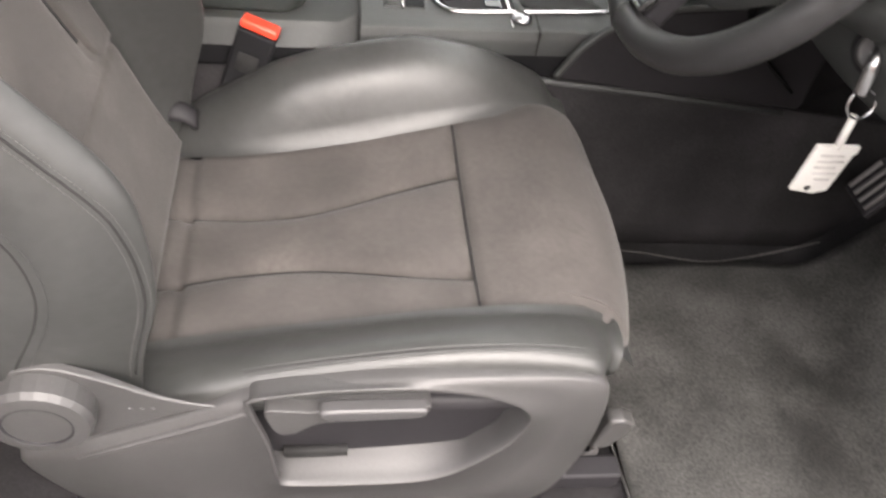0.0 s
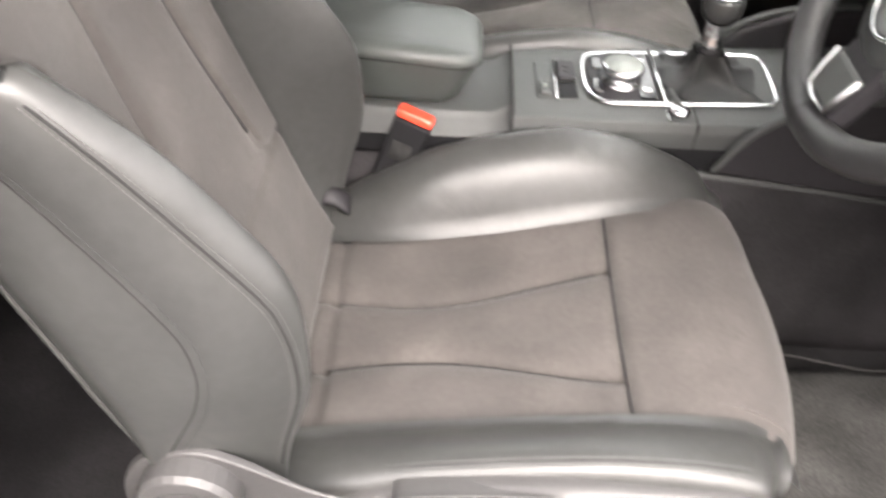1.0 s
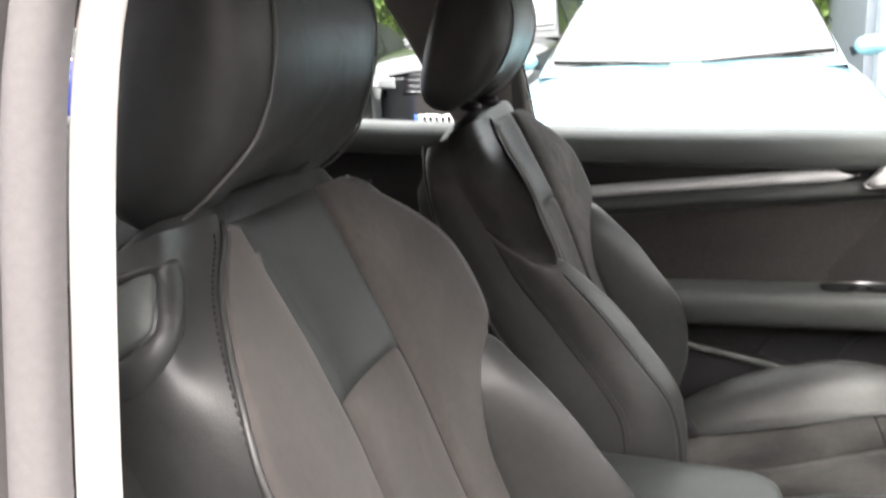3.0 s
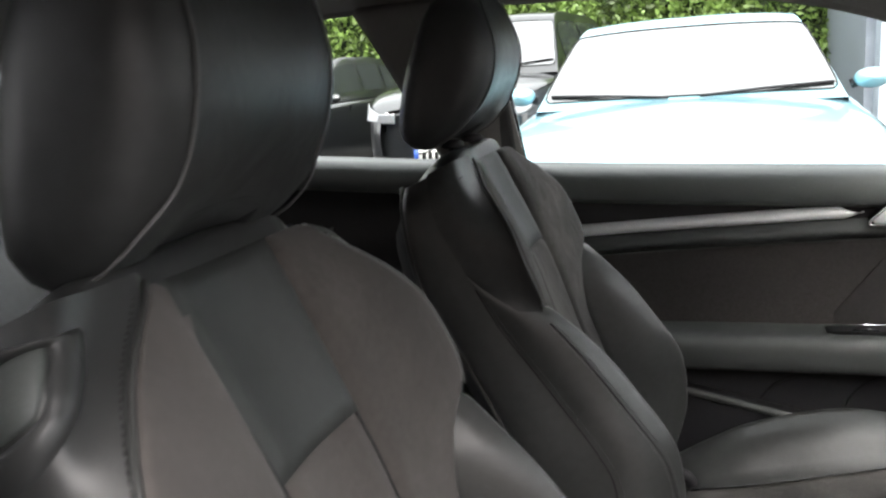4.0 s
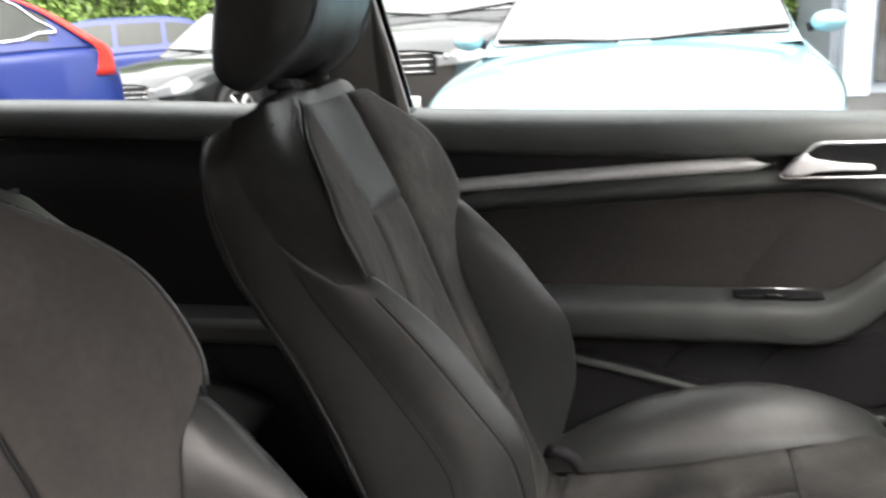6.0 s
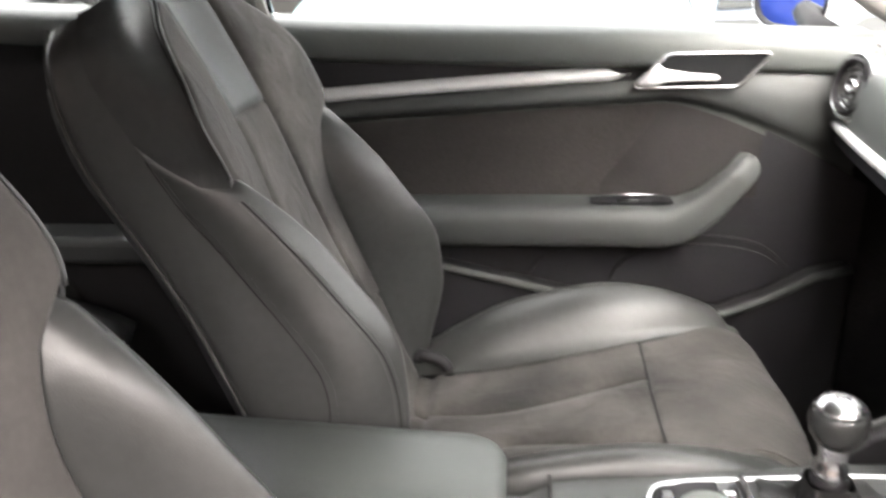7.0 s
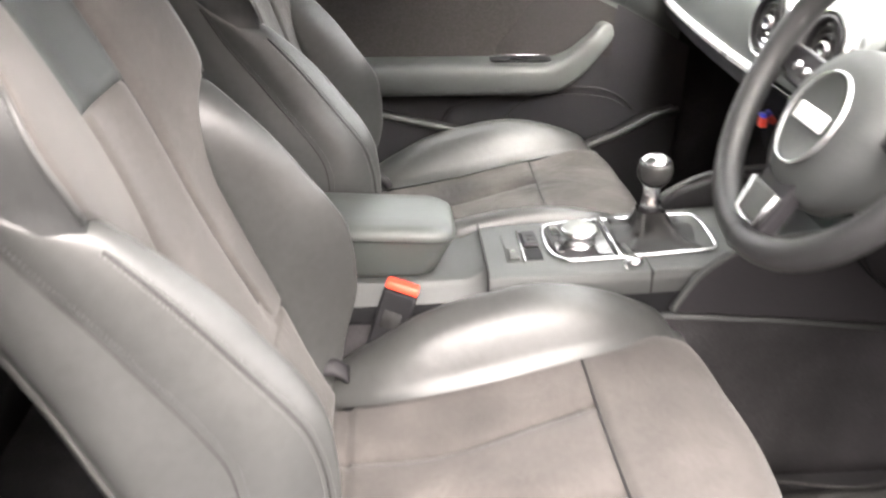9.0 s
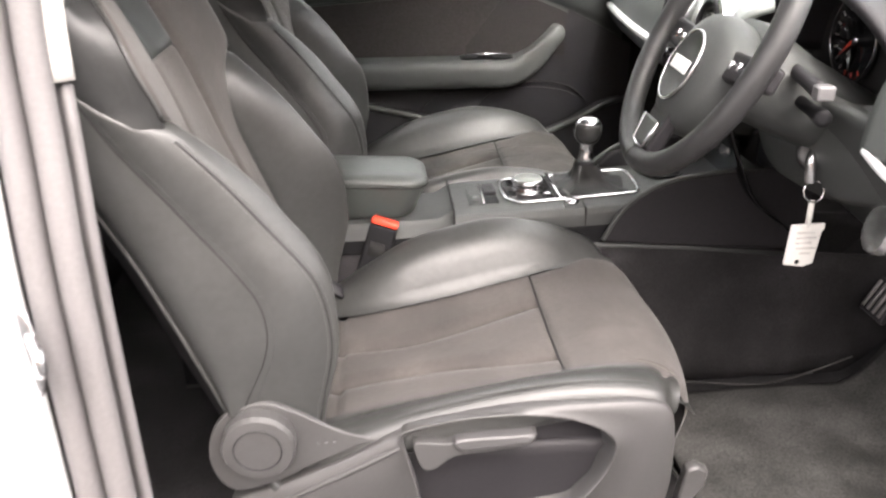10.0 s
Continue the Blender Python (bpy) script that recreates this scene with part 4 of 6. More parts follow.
HANDLE = [(0.028, 0.929), (0.082, 0.982), (0.243, 0.981), (0.194, 0.929)]
handle_frame = part("handle_frame", tube([(x, 1.050, z) for x, z in crisp(HANDLE, 0.012)], 0.0028, 8, True), M_CHROME, door, "chrome handle frame")
part("handle_recess", slab(crisp([(0.032, 0.931), (0.083, 0.980), (0.238, 0.979), (0.192, 0.931)], 0.010), 1.090, 1.053), M_BLACK, door, "black handle recess", smooth=False)
bm = bmesh.new()
bridge(bm, [[(x, 1.046 - 0.010 * math.sin(math.pi * min(1, 0.15 + t)), lerp(lo, hi, 0.5) + lerp(-0.5, 0.5, q) * (hi - lo)) if k < 5 else (x, 1.062, lerp(hi, lo, q)) for k, q in enumerate((0, 0.25, 0.5, 0.75, 1, 0, 0.5, 1))] for t, x, lo, hi in ((0, 0.040, 0.934, 0.937), (0.2, 0.056, 0.934, 0.953), (0.35, 0.068, 0.936, 0.966), (0.5, 0.080, 0.940, 0.958), (0.75, 0.12, 0.941, 0.951), (0.95, 0.158, 0.940, 0.948), (1, 0.163, 0.942, 0.946))])
part("door_handle", bm, M_SATIN, door, "satin silver release handle")
# lower trim with its pocket
part("lower_trim", sheet(lambda u, v: (lerp(X0, X1, u), 1.078, lerp(0.69, 0.30, v)), 10, 8), M_PLAST_D, door, "black lower door trim")
pocket = [(-0.56, 0.70), (-0.29, 0.630), (-0.04, 0.572), (0.10, 0.550), (0.20, 0.543), (0.27, 0.572), (0.34, 0.612), (0.40, 0.63), (0.40, 0.31), (-0.56, 0.31)]
rounded(part("door_pocket", slab(pocket, 1.078, 1.030), M_PLAST_D, door, "black door pocket"), 0.006, 3)
part("pocket_rim", tube([(-0.56, 1.028, 0.70), (-0.29, 1.028, 0.630), (-0.04, 1.028, 0.572), (0.10, 1.028, 0.551), (0.20, 1.028, 0.545), (0.27, 1.028, 0.573), (0.34, 1.028, 0.613), (0.40, 1.028, 0.630)], 0.008, 8), M_DASH, door, "grey pocket rim")
part("speaker_line", tube(smooth_path([(-0.135, 1.076, 0.595), (-0.08, 1.075, 0.642), (0.10, 1.075, 0.662), (0.18, 1.075, 0.670), (0.26, 1.075, 0.655), (0.31, 1.075, 0.615)], 50), 0.0025, 8), M_PLAST_D, door)
part("speaker_cover", slab(ring_points([(0.02, 0.57), (0.05, 0.64), (0.16, 0.655), (0.26, 0.640), (0.295, 0.60), (0.2, 0.55)], 40), 1.079, 1.071), M_PLAST_D, door, "dark grey speaker cover", smooth=False)
part("door_skin", slab([(-0.60, 0.28), (0.62, 0.28), (0.62, 0.99), (-0.60, 1.04)], 1.138, 1.16), M_WHITE, door, "white outer skin", smooth=False)
part("door_core", slab([(-0.565, 0.28), (0.42, 0.28), (0.42, 0.985), (-0.565, 1.02)], 1.096, 1.137), M_PLAST_D, door, smooth=False)

# rear quarter trim
quarter = thing("wall_quarter", "black rear quarter trim below the side window", "wall trim", kind="structure")
part("upper_trim", trim_band(UPPER, -1.75, X0 - 0.004), M_DASH_SKYLIT, quarter, "grey-black soft upper trim, paled for sky light")
part("panel", sheet(lambda u, v: (lerp(-1.75, X0 - 0.004, u), 1.088, lerp(1.02, 0.30, v)), 4, 6, 0.02), M_PLAST_D, quarter, "black lower panel")
rounded(part("arm_ledge", box(-1.45, -0.62, 0.985, 1.087, 0.64, 0.69), M_DASH, quarter, "grey-black arm ledge"), 0.015, 3)
part("quarter_skin", slab([(-1.9, 0.28), (-0.605, 0.28), (-0.605, 1.045), (-1.9, 1.09)], 1.112, 1.16), M_WHITE, quarter, "white outer skin", smooth=False)


# side windows, pillars and roof
def rail_y(z):
    return curve([(1.0, 1.118), (1.1, 1.085), (1.2, 1.045), (1.3, 1.0), (1.36, 0.965), (1.42, 0.90)], z)


def pane(name, outline):
    """Outline in (x, z), with tumblehome."""
    w = thing(name, "clear side window glass of the car", "window", kind="structure")
    bm = bmesh.new()
    n = 10
    (xa, za), (xb, zb), (xc, zc), (xd, zd) = outline
    def fn(u, v):
        x0, x1 = lerp(xa, xd, v), lerp(xb, xc, v)
        z = lerp(lerp(za, zb, u), lerp(zd, zc, u), v)
        return (lerp(x0, x1, u), rail_y(z) + 0.018, z)
    g = part("pane", sheet(fn, 1, 1, 0.004), M_GLASS, w, smooth=False)
    g.visible_shadow = False
    return w


pane("window_1", [(-0.60, 1.03), (0.50, 0.985), (0.16, 1.375), (-0.62, 1.375)])
pane("window_2", [(-1.70, 1.09), (-0.62, 1.04), (-0.70, 1.375), (-1.50, 1.375)])


def roof_rim(x):
    """Height of the window's upper edge."""
    return curve([(-1.6, 1.30), (-1.29, 1.332), (-1.02, 1.343), (-0.80, 1.352), (-0.55, 1.345), (-0.38, 1.340), (-0.14, 1.318), (0.05, 1.268), (0.18, 1.20), (0.42, 1.03), (0.55, 0.97)], x)


def lining(u, v):
    x = lerp(-1.75, 0.20, u)
    e = max(roof_rim(x), 1.262)
    yy = lerp(-1, 1, v)
    half = rail_y(e) - CX - (0.10 * step(0.03, 0.2, x))
    z = e + (curve([(-1.75, 1.37), (-1.2, 1.405), (-0.6, 1.415), (-0.1, 1.395), (0.10, 1.365), (0.20, 1.335)], x) - e) * (1 - abs(yy) ** 3.2)
    return (x, CX + half * yy, z)


ceiling = tagged(part("ceiling", sheet(lining, 50, 40, 0.0), M_HEAD), "grey fabric headlining of the car", "ceiling", kind="structure")
outer_roof = thing("roof", "white painted car roof", "roof", kind="structure")
part("roof_skin", sheet(lambda u, v: Vector(lining(u, v)) + Vector((0, 0.02 * (2 * v - 1), 0.035)), 40, 30, -0.02), M_WHITE, outer_roof, "white painted roof skin")
for s in (-1, 1):
    part("roof_rail", tube([Vector((x, CX + s * (rail_y(roof_rim(x)) + 0.012 - CX), roof_rim(x) + 0.016)) for x in np.linspace(-1.75, 0.55, 50)], 0.022, 12), M_HEAD, outer_roof, "grey-lined roof rail")

# middle pillar on the far side, with the belt in front of it
pillar = thing("wall_pillar", "grey-lined middle roof pillar with a grey seat belt", "pillar", kind="structure")
part("pillar_trim", sheet(lambda u, v: (lerp(lerp(-0.70, -0.835, v), lerp(-0.565, -0.605, v), u), rail_y(lerp(1.03, 1.36, v)) - 0.012 * math.sin(math.pi * u), lerp(1.03, 1.36, v)), 10, 16, -0.03), M_HEAD, pillar, "grey pillar trim")
part("seat_belt", sheet(lambda u, v: (lerp(-0.600, -0.565, u) - 0.02 * v, rail_y(lerp(0.95, 1.27, v)) - 0.030, lerp(0.90, 1.27, v)), 4, 16, 0.002), M_PIPING, pillar, "grey belt webbing")
rounded(part("belt_anchor", box(-0.635, -0.585, 0.985, 1.005, 1.25, 1.31), M_PLAST_D, pillar, "black belt anchor"), 0.006)
part("pillar_skin", sheet(lambda u, v: (lerp(lerp(-0.70, -0.835, v), lerp(-0.565, -0.605, v), u), rail_y(lerp(1.0, 1.36, v)) + 0.03, lerp(1.0, 1.36, v)), 4, 6, 0.008), M_GLOSS, pillar)

# grab handle on the lining
grab = thing("grab_handle", "grey folding grab handle on the headlining", "grab handle")
rounded(part("handle_bar", tube(smooth_path([(-1.225, 0.895, 1.366), (-1.212, 0.81, 1.366), (-1.175, 0.768, 1.368), (-1.09, 0.762, 1.370), (-1.005, 0.768, 1.368), (-0.968, 0.81, 1.366), (-0.955, 0.895, 1.366)], 40), 0.0125, 12), M_HEAD, grab, "grey handle bar"), 0.001)
# thin dark sheet on the lining paints the shade round the handle
part("handle_recess", sheet(lambda u, v: (lerp(-1.20, -0.98, u), lerp(0.775, 0.885, v), 1.3815 - 0.020 * v), 4, 4, 0.004), M_PLAST_D, grab, "dark sheet for the shade behind the bar")
for x in (-1.222, -0.958):
    rounded(part("handle_foot", box(x - 0.022, x + 0.022, 0.870, 0.925, 1.335, 1.385), M_HEAD, grab), 0.008)

# aperture of the open door: painted jamb, rubber seals, pillar trim
jamb = thing("wall_jamb", "white painted door jamb with grey rubber seals", "door jamb", kind="structure")


def near_y(z):
    return 2 * CX - curve([(0.2, 1.09), (0.6, 1.085), (0.85, 1.062), (1.0, 1.026), (1.1, 1.005), (1.25, 0.978), (1.36, 0.95)], z)


def jamb_x(z):
    return curve([(0.2, -0.520), (0.6, -0.525), (0.9, -0.537), (1.05, -0.547), (1.2, -0.543), (1.28, -0.525), (1.36, -0.47)], z)


def post(x_off, w, d, name, mat, z0=0.22, z1=1.36, label=""):
    def fn(u, v):
        z = lerp(z0, z1, u)
        a = math.pi * v
        return (jamb_x(z) + x_off - w * math.cos(a), near_y(z) - d * math.sin(a) ** 0.7, z)
    return part(name, sheet(fn, 40, 12), mat, jamb, label)


post(0.000, 0.014, 0.016, "inner_seal", M_RUBBER, label="grey rubber door seal")
post(-0.030, 0.013, 0.022, "outer_seal", M_RUBBER, label="grey rubber door seal")
part("jamb_panel", sheet(lambda u, v: (jamb_x(lerp(0.2, 1.38, u)) - 0.046 - 0.16 * v, near_y(lerp(0.2, 1.38, u)) - 0.012 - 0.085 * v ** 0.6, lerp(0.2, 1.38, u)), 30, 10, 0.01), M_WHITE, jamb, "white painted jamb panel")
part("quarter_skin", sheet(lambda u, v: (jamb_x(lerp(0.2, 1.38, u)) - 0.206 - 1.2 * v, near_y(lerp(0.2, 1.38, u)) - 0.097, lerp(0.2, lerp(1.38, 1.06, step(0.1, 0.4, v)), u)), 20, 12, 0.01), M_WHITE, jamb, "white outer quarter panel")
part("pillar_trim_upper", sheet(lambda u, v: (jamb_x(lerp(1.003, 1.36, u)) + 0.006 + 0.015 * v, near_y(lerp(1.003, 1.36, u)) + 0.012 + 0.012 * v, lerp(1.003, 1.36, u)), 20, 4, 0.012), M_PALE, jamb, "pale grey upper pillar trim")
part("pillar_trim_lower", sheet(lambda u, v: (jamb_x(lerp(0.22, 1.001, u)) + 0.016 - 0.12 * v, near_y(lerp(0.22, 1.001, u)) + 0.012 + 0.06 * v ** 0.5, lerp(0.22, 1.001, u)), 20, 8, 0.01), M_POST, jamb, "dark grey lower pillar trim")
part("rear_panel", sheet(lambda u, v: (-0.64 - 1.1 * u, -0.345, lerp(0.3, 1.06, v)), 4, 4, 0.02), M_PLAST_D, jamb, "black rear side trim")
stk = part("striker_plate", lathe([(0.0, 0.0), (0.026, 0.0), (0.024, 0.003), (0.0, 0.004)], Matrix.Translation((-0.562, near_y(0.79) - 0.063, 0.790)) @ pose(0, 0, 0, 90, 0, -35) @ Matrix.Diagonal((0.9, 2.0, 1, 1)), 24), M_CHROME, jamb, "steel striker plate")
part("striker_loop", tube(smooth_path([(-0.554, near_y(0.79) - 0.066, 0.808), (-0.536, near_y(0.79) - 0.098, 0.805), (-0.536, near_y(0.79) - 0.098, 0.785), (-0.554, near_y(0.79) - 0.066, 0.773)], 16), 0.005, 8), M_CHROME, stk)
part("sill_panel", sheet(lambda u, v: (lerp(-0.55, 0.75, u), curve([(0, -0.345), (0.4, -0.36), (0.7, -0.42), (1, -0.44)], v), curve([(0, 0.30), (0.3, 0.335), (0.7, 0.32), (1, 0.22)], v)), 10, 12, 0.01), M_PLAST_D, jamb, "black door sill")

# rear bench
bench = thing("rear_seat", "black leather rear bench seat", "rear seat")
part("bench_cushion", sheet(lambda u, v: (lerp(-0.86, -1.40, u), lerp(-0.28, 1.0, v), 0.40 + 0.13 * math.sin(math.pi * min(1, 0.15 + u)) ** 0.6 - 0.02 * abs(math.sin(3 * math.pi * v)) ** 8), 20, 40, 0.05), M_LEATHER2, bench, "black leather bench cushion")
part("bench_back", sheet(lambda u, v: (lerp(-1.30, -1.62, u), lerp(-0.28, 1.0, v), lerp(0.50, 1.05, u)), 12, 24, 0.08), M_LEATHER2, bench, "black leather bench back")
part("bench_base", box(-1.40, -0.88, -0.28, 1.0, 0.30, 0.42), M_CARPET, bench)
tagged(part("wall_rear", slab([(-1.72, 0.3), (-1.72, 1.05), (-1.95, 1.08), (-1.95, 0.3)], -0.38, 1.10), M_PLAST_D, smooth=False), "black rear shelf and luggage cover", "wall", kind="structure")
for y in (-0.372, 1.092):
    side = tagged(part("wall_kick", slab([(0.40, 0.28), (0.98, 0.28), (0.98, 0.975), (0.40, 0.975)] if y > 0 else [(0.62, 0.28), (0.98, 0.28), (0.98, 0.975), (0.62, 0.975)], y, y + 0.02), M_CARPET, smooth=False), "black carpeted side of the footwell", "wall", kind="structure")
# ---- centre console ----
console = thing("center_console", "grey-black centre console between the front seats", "center console")


def con_top(x):
    return curve([(-0.60, 0.606), (-0.13, 0.614), (-0.115, 0.628), (0.0, 0.632), (0.24, 0.642), (0.34, 0.652), (0.45, 0.67)], x)


def con_fn(x0, x1, half=0.106, bottom=0.30):
    prof = [(-1.0, None), (-1.0, 0.05), (-0.985, 0.014), (-0.94, 0.002), (-0.80, 0.0), (0.80, 0.0), (0.94, 0.002), (0.985, 0.014), (1.0, 0.05), (1.0, None)]

    def fn(u, v):
        x = lerp(x0, x1, u)
        k = v * (len(prof) - 1)
        i = min(int(k), len(prof) - 2)
        t = k - i
        def zz(q):
            return bottom if q[1] is None else con_top(x) - q[1]
        q = half * lerp(prof[i][0], prof[i + 1][0], t)
        if x0 < -0.2 and q < 0:   # the near side leans outwards from its upper edge
            q = q * lerp(0.72, 1.0, step(0.0, 0.045, con_top(x) - lerp(zz(prof[i]), zz(prof[i + 1]), t)))
        if q > 0:   # the far side tapers towards the rear
            q *= lerp(0.66, 1.0, step(-0.16, 0.22, x))
        return (x, CX + q, lerp(zz(prof[i]), zz(prof[i + 1]), t))
    return fn


part("rear_body", sheet(con_fn(-0.62, -0.1145, 0.102), 20, 45), M_DASH, console, "grey-black rear console body")
part("front_body", sheet(con_fn(-0.113, 0.46), 30, 45), M_DASH, console, "grey-black shifter console body")
# black panels put the shade between seat and console into the colour
for x0, x1, h in ((-0.62, -0.1145, 0.1035), (-0.113, 0.30, 0.1075)):
    for s in (-1, 1):
        if s > 0:
            continue
        part("side_panel", sheet(lambda u, v, x0=x0, x1=x1, h=h, s=s: (lerp(x0, x1, u), CX + s * lerp(h - (0.003 if x0 < -0.2 else 0), h + 0.002, step(0, 0.12, v)), lerp(con_top(lerp(x0, x1, u)) - (0.022 if x0 < -0.2 else 0.034), 0.31, v)), 14, 16), M_BLACK, console, "lower console side, blackened for the shade beside the seat")
part("console_core", box(-0.60, 0.45, CX - 0.065, CX + 0.055, 0.30, 0.59), M_PLAST_D, console)
part("side_ledge", tube([(-0.12, CX - 0.112, 0.575), (0.12, CX - 0.113, 0.568), (0.30, CX - 0.114, 0.556), (0.50, CX - 0.115, 0.535)], 0.006, 8), M_DASH, console, "grey ledge along the tunnel")
for s in (-1, 1):
    part("tunnel_side", sheet(lambda u, v, s=s: (lerp(-0.40, 0.80, u), CX + s * lerp(0.108, 0.15, v), lerp(0.565 - 0.05 * step(0.5, 1, u), 0.30, v)), 10, 6, 0.01), M_CARPET, console, "black carpet tunnel side")
    knee = [(0.145, 0.575), (0.175, 0.630), (0.215, 0.665), (0.275, 0.690), (0.37, 0.702), (0.52, 0.70), (0.52, 0.545), (0.30, 0.560)]
    rounded(part("knee_pad", slab(knee, CX + s * 0.105, CX + s * 0.122), M_PLAST_D, console, "black knee pad"), 0.006, 3)
    part("knee_rim", tube(smooth_path([(0.148, CX + s * 0.121, 0.580), (0.178, CX + s * 0.121, 0.633), (0.218, CX + s * 0.121, 0.668), (0.278, CX + s * 0.121, 0.692), (0.38, CX + s * 0.121, 0.704)], 30), 0.0045, 8), M_DASH, console)
part("console_joint", sheet(lambda u, v: (-0.1140 + 0.004 * (v - 0.5), CX + lerp(-0.107, 0.075, u), con_top(-0.112) + 0.0012 - 0.052 * step(0.10, 0.0, u)), 40, 2, 0.002), M_GROOVE, console, "dark joint across the console")
rounded(part("joint_line", box(0.118, 0.1195, CX - 0.1065, CX - 0.04, 0.56, con_top(0.119) + 0.0004), M_GROOVE, console), 0.0001)

rest_thing = thing("armrest", "grey-green padded folding armrest on the console", "armrest")


def plan(x1, half, r):
    """Outline of the armrest seen from above: square behind, rounded in front."""
    out = [(-0.50, -half)]
    for k in range(15):
        a = radians(-90 + 90 * k / 14)
        out.append((x1 - r + r * math.cos(a), -half + r + r * math.sin(a)))
    for k in range(15):
        a = radians(90 * k / 14)
        out.append((x1 - r + r * math.cos(a), half - r + r * math.sin(a)))
    return out + [(-0.50, half)]


bm = bmesh.new()
bridge(bm, [[(x, CX + y, z + 0.055 * max(0.0, -0.16 - x) * top) for x, y in plan(x1, half, r)] for z, x1, half, r, top in (
    (0.611, -0.190, 0.056, 0.030, 0.0), (0.617, -0.183, 0.059, 0.031, 0.0), (0.645, -0.170, 0.065, 0.034, 0.5), (0.666, -0.160, 0.069, 0.036, 0.9),
    (0.670, -0.1575, 0.0702, 0.037, 1.0), (0.674, -0.1575, 0.0702, 0.037, 1.0), (0.680, -0.160, 0.068, 0.036, 1.0), (0.6855, -0.167, 0.062, 0.034, 1.0), (0.6885, -0.178, 0.052, 0.030, 1.0), (0.690, -0.20, 0.032, 0.020, 1.0))])
part("armrest_pad", bm, M_ARM, rest_thing, "grey-green soft padded lid")
part("lid_seam", tube([Vector((x, CX + y, 0.6685 + 0.054 * max(0.0, -0.16 - x))) for x, y in plan(-0.158, 0.0698, 0.037)], 0.0012, 6), M_GROOVE, rest_thing)

# shifter plate, boot and lever
def zt(x):
    return con_top(x)


plate = thing("shifter_plate", "brushed aluminium shifter surround on the console", "shifter surround")


def frame_ring(pts, name, mat, r=0.0042, par=plate, label=""):
    return part(name, tube(smooth_path([(x, y, zt(x) + 0.003 - 0.0036 * step(0.415, 0.437, y)) for x, y in pts], 80, True), r, 8, True, 0.7), mat, par, label)


frame_ring([(-0.018, 0.385), (-0.010, 0.418), (0.02, 0.432), (0.08, 0.437), (0.15, 0.440), (0.215, 0.441), (0.232, 0.432), (0.234, 0.40), (0.232, 0.345), (0.226, 0.315), (0.205, 0.308), (0.12, 0.304), (0.03, 0.300), (0.002, 0.304), (-0.015, 0.33)], "outer_frame", M_CHROME, 0.0040, label="bright aluminium frame")
part("dial_plate", slab([(-0.012, 0.385), (-0.006, 0.414), (0.02, 0.428), (0.078, 0.433), (0.078, 0.304), (0.03, 0.304), (0.004, 0.307), (-0.010, 0.335)], zt(0.03) - 0.004, zt(0.03) + 0.0035, "z"), M_PLAST_D, plate, "black dial plate", smooth=False)
part("cross_bar", tube([(0.083, 0.303, zt(0.08) + 0.004), (0.080, 0.437, zt(0.08) + 0.004)], 0.0034, 8, flat=0.6), M_CHROME, plate, "bright cross bar")
part("switch_bank", slab([(0.052, 0.312), (0.052, 0.425), (0.072, 0.428), (0.074, 0.309)], zt(0.06) + 0.002, zt(0.06) + 0.0055, "z"), M_GLOSS, plate, "gloss black switch bank", smooth=False)
for y in (0.330, 0.405):
    rounded(part("toggle", box(0.056, 0.068, y - 0.003, y + 0.003, zt(0.06) + 0.004, zt(0.06) + 0.008), M_CHROME, plate, "chrome toggle"), 0.001)
for x, y in ((0.002, 0.396), (-0.001, 0.340)):
    rounded(part("dial_key", box(x - 0.007, x + 0.007, y - 0.016, y + 0.016, zt(0.0), zt(0.0) + 0.0065), M_GLOSS, plate, "gloss black key"), 0.002)
dial = thing("rotary_controller", "round aluminium rotary controller with a pale top", "control dial")
part("dial_base", lathe([(0.031, 0.006), (0.030, 0.010), (0.022, 0.013), (0.020, 0.017)], Matrix.Translation((0.031, 0.358, zt(0.03) - 0.004)), 40), M_CHROME, dial, "bright dial skirt")
part("dial_ring", lathe([(0.020, 0.012), (0.026, 0.018), (0.0285, 0.024), (0.0280, 0.029), (0.0255, 0.0308)], Matrix.Translation((0.031, 0.358, zt(0.03) - 0.004)), 40), M_CHROME, dial, "knurled bright ring")
part("dial_top", lathe([(0.0258, 0.029), (0.0252, 0.0312), (0.0, 0.0318)], Matrix.Translation((0.031, 0.358, zt(0.03) - 0.004)), 40), M_TOUCH, dial, "pale grey touch top")

boot_bm = bmesh.new()
SOCK = [(0, 0.060), (0.3, 0.050), (0.45, 0.032), (0.6, 0.0245), (1, 0.0185)]
loops = []
for k in range(11):
    t = k / 10
    ring = []
    for i in range(48):
        a = 2 * math.pi * i / 48
        c, s = math.cos(a), math.sin(a)
        rx = curve(SOCK, t) * 1.12 * abs(c) ** 0.45 * (1 if c > 0 else -1)
        ry = curve(SOCK, t) * abs(s) ** 0.45 * (1 if s > 0 else -1)
        f = 1 + 0.26 * math.sin(6 * a + 2.3 * t) * math.sin(math.pi * t) - 0.10 * math.cos(4 * a) * math.sin(math.pi * t)
        ring.append(Vector((lerp(0.155, 0.143, t) + rx * f, 0.372 + 0.008 * t + ry * f, zt(0.155) + 0.001 + curve([(0, 0), (0.3, 0.003), (0.45, 0.007), (0.6, 0.016), (1, 0.040)], t))))
    loops.append(ring)
bridge(boot_bm, loops, True, False)
shifter = thing("gear_lever", "manual gear lever with black leather boot and chrome knob", "gear lever")
part("boot", boot_bm, M_BOOT, shifter, "creased black leather boot")
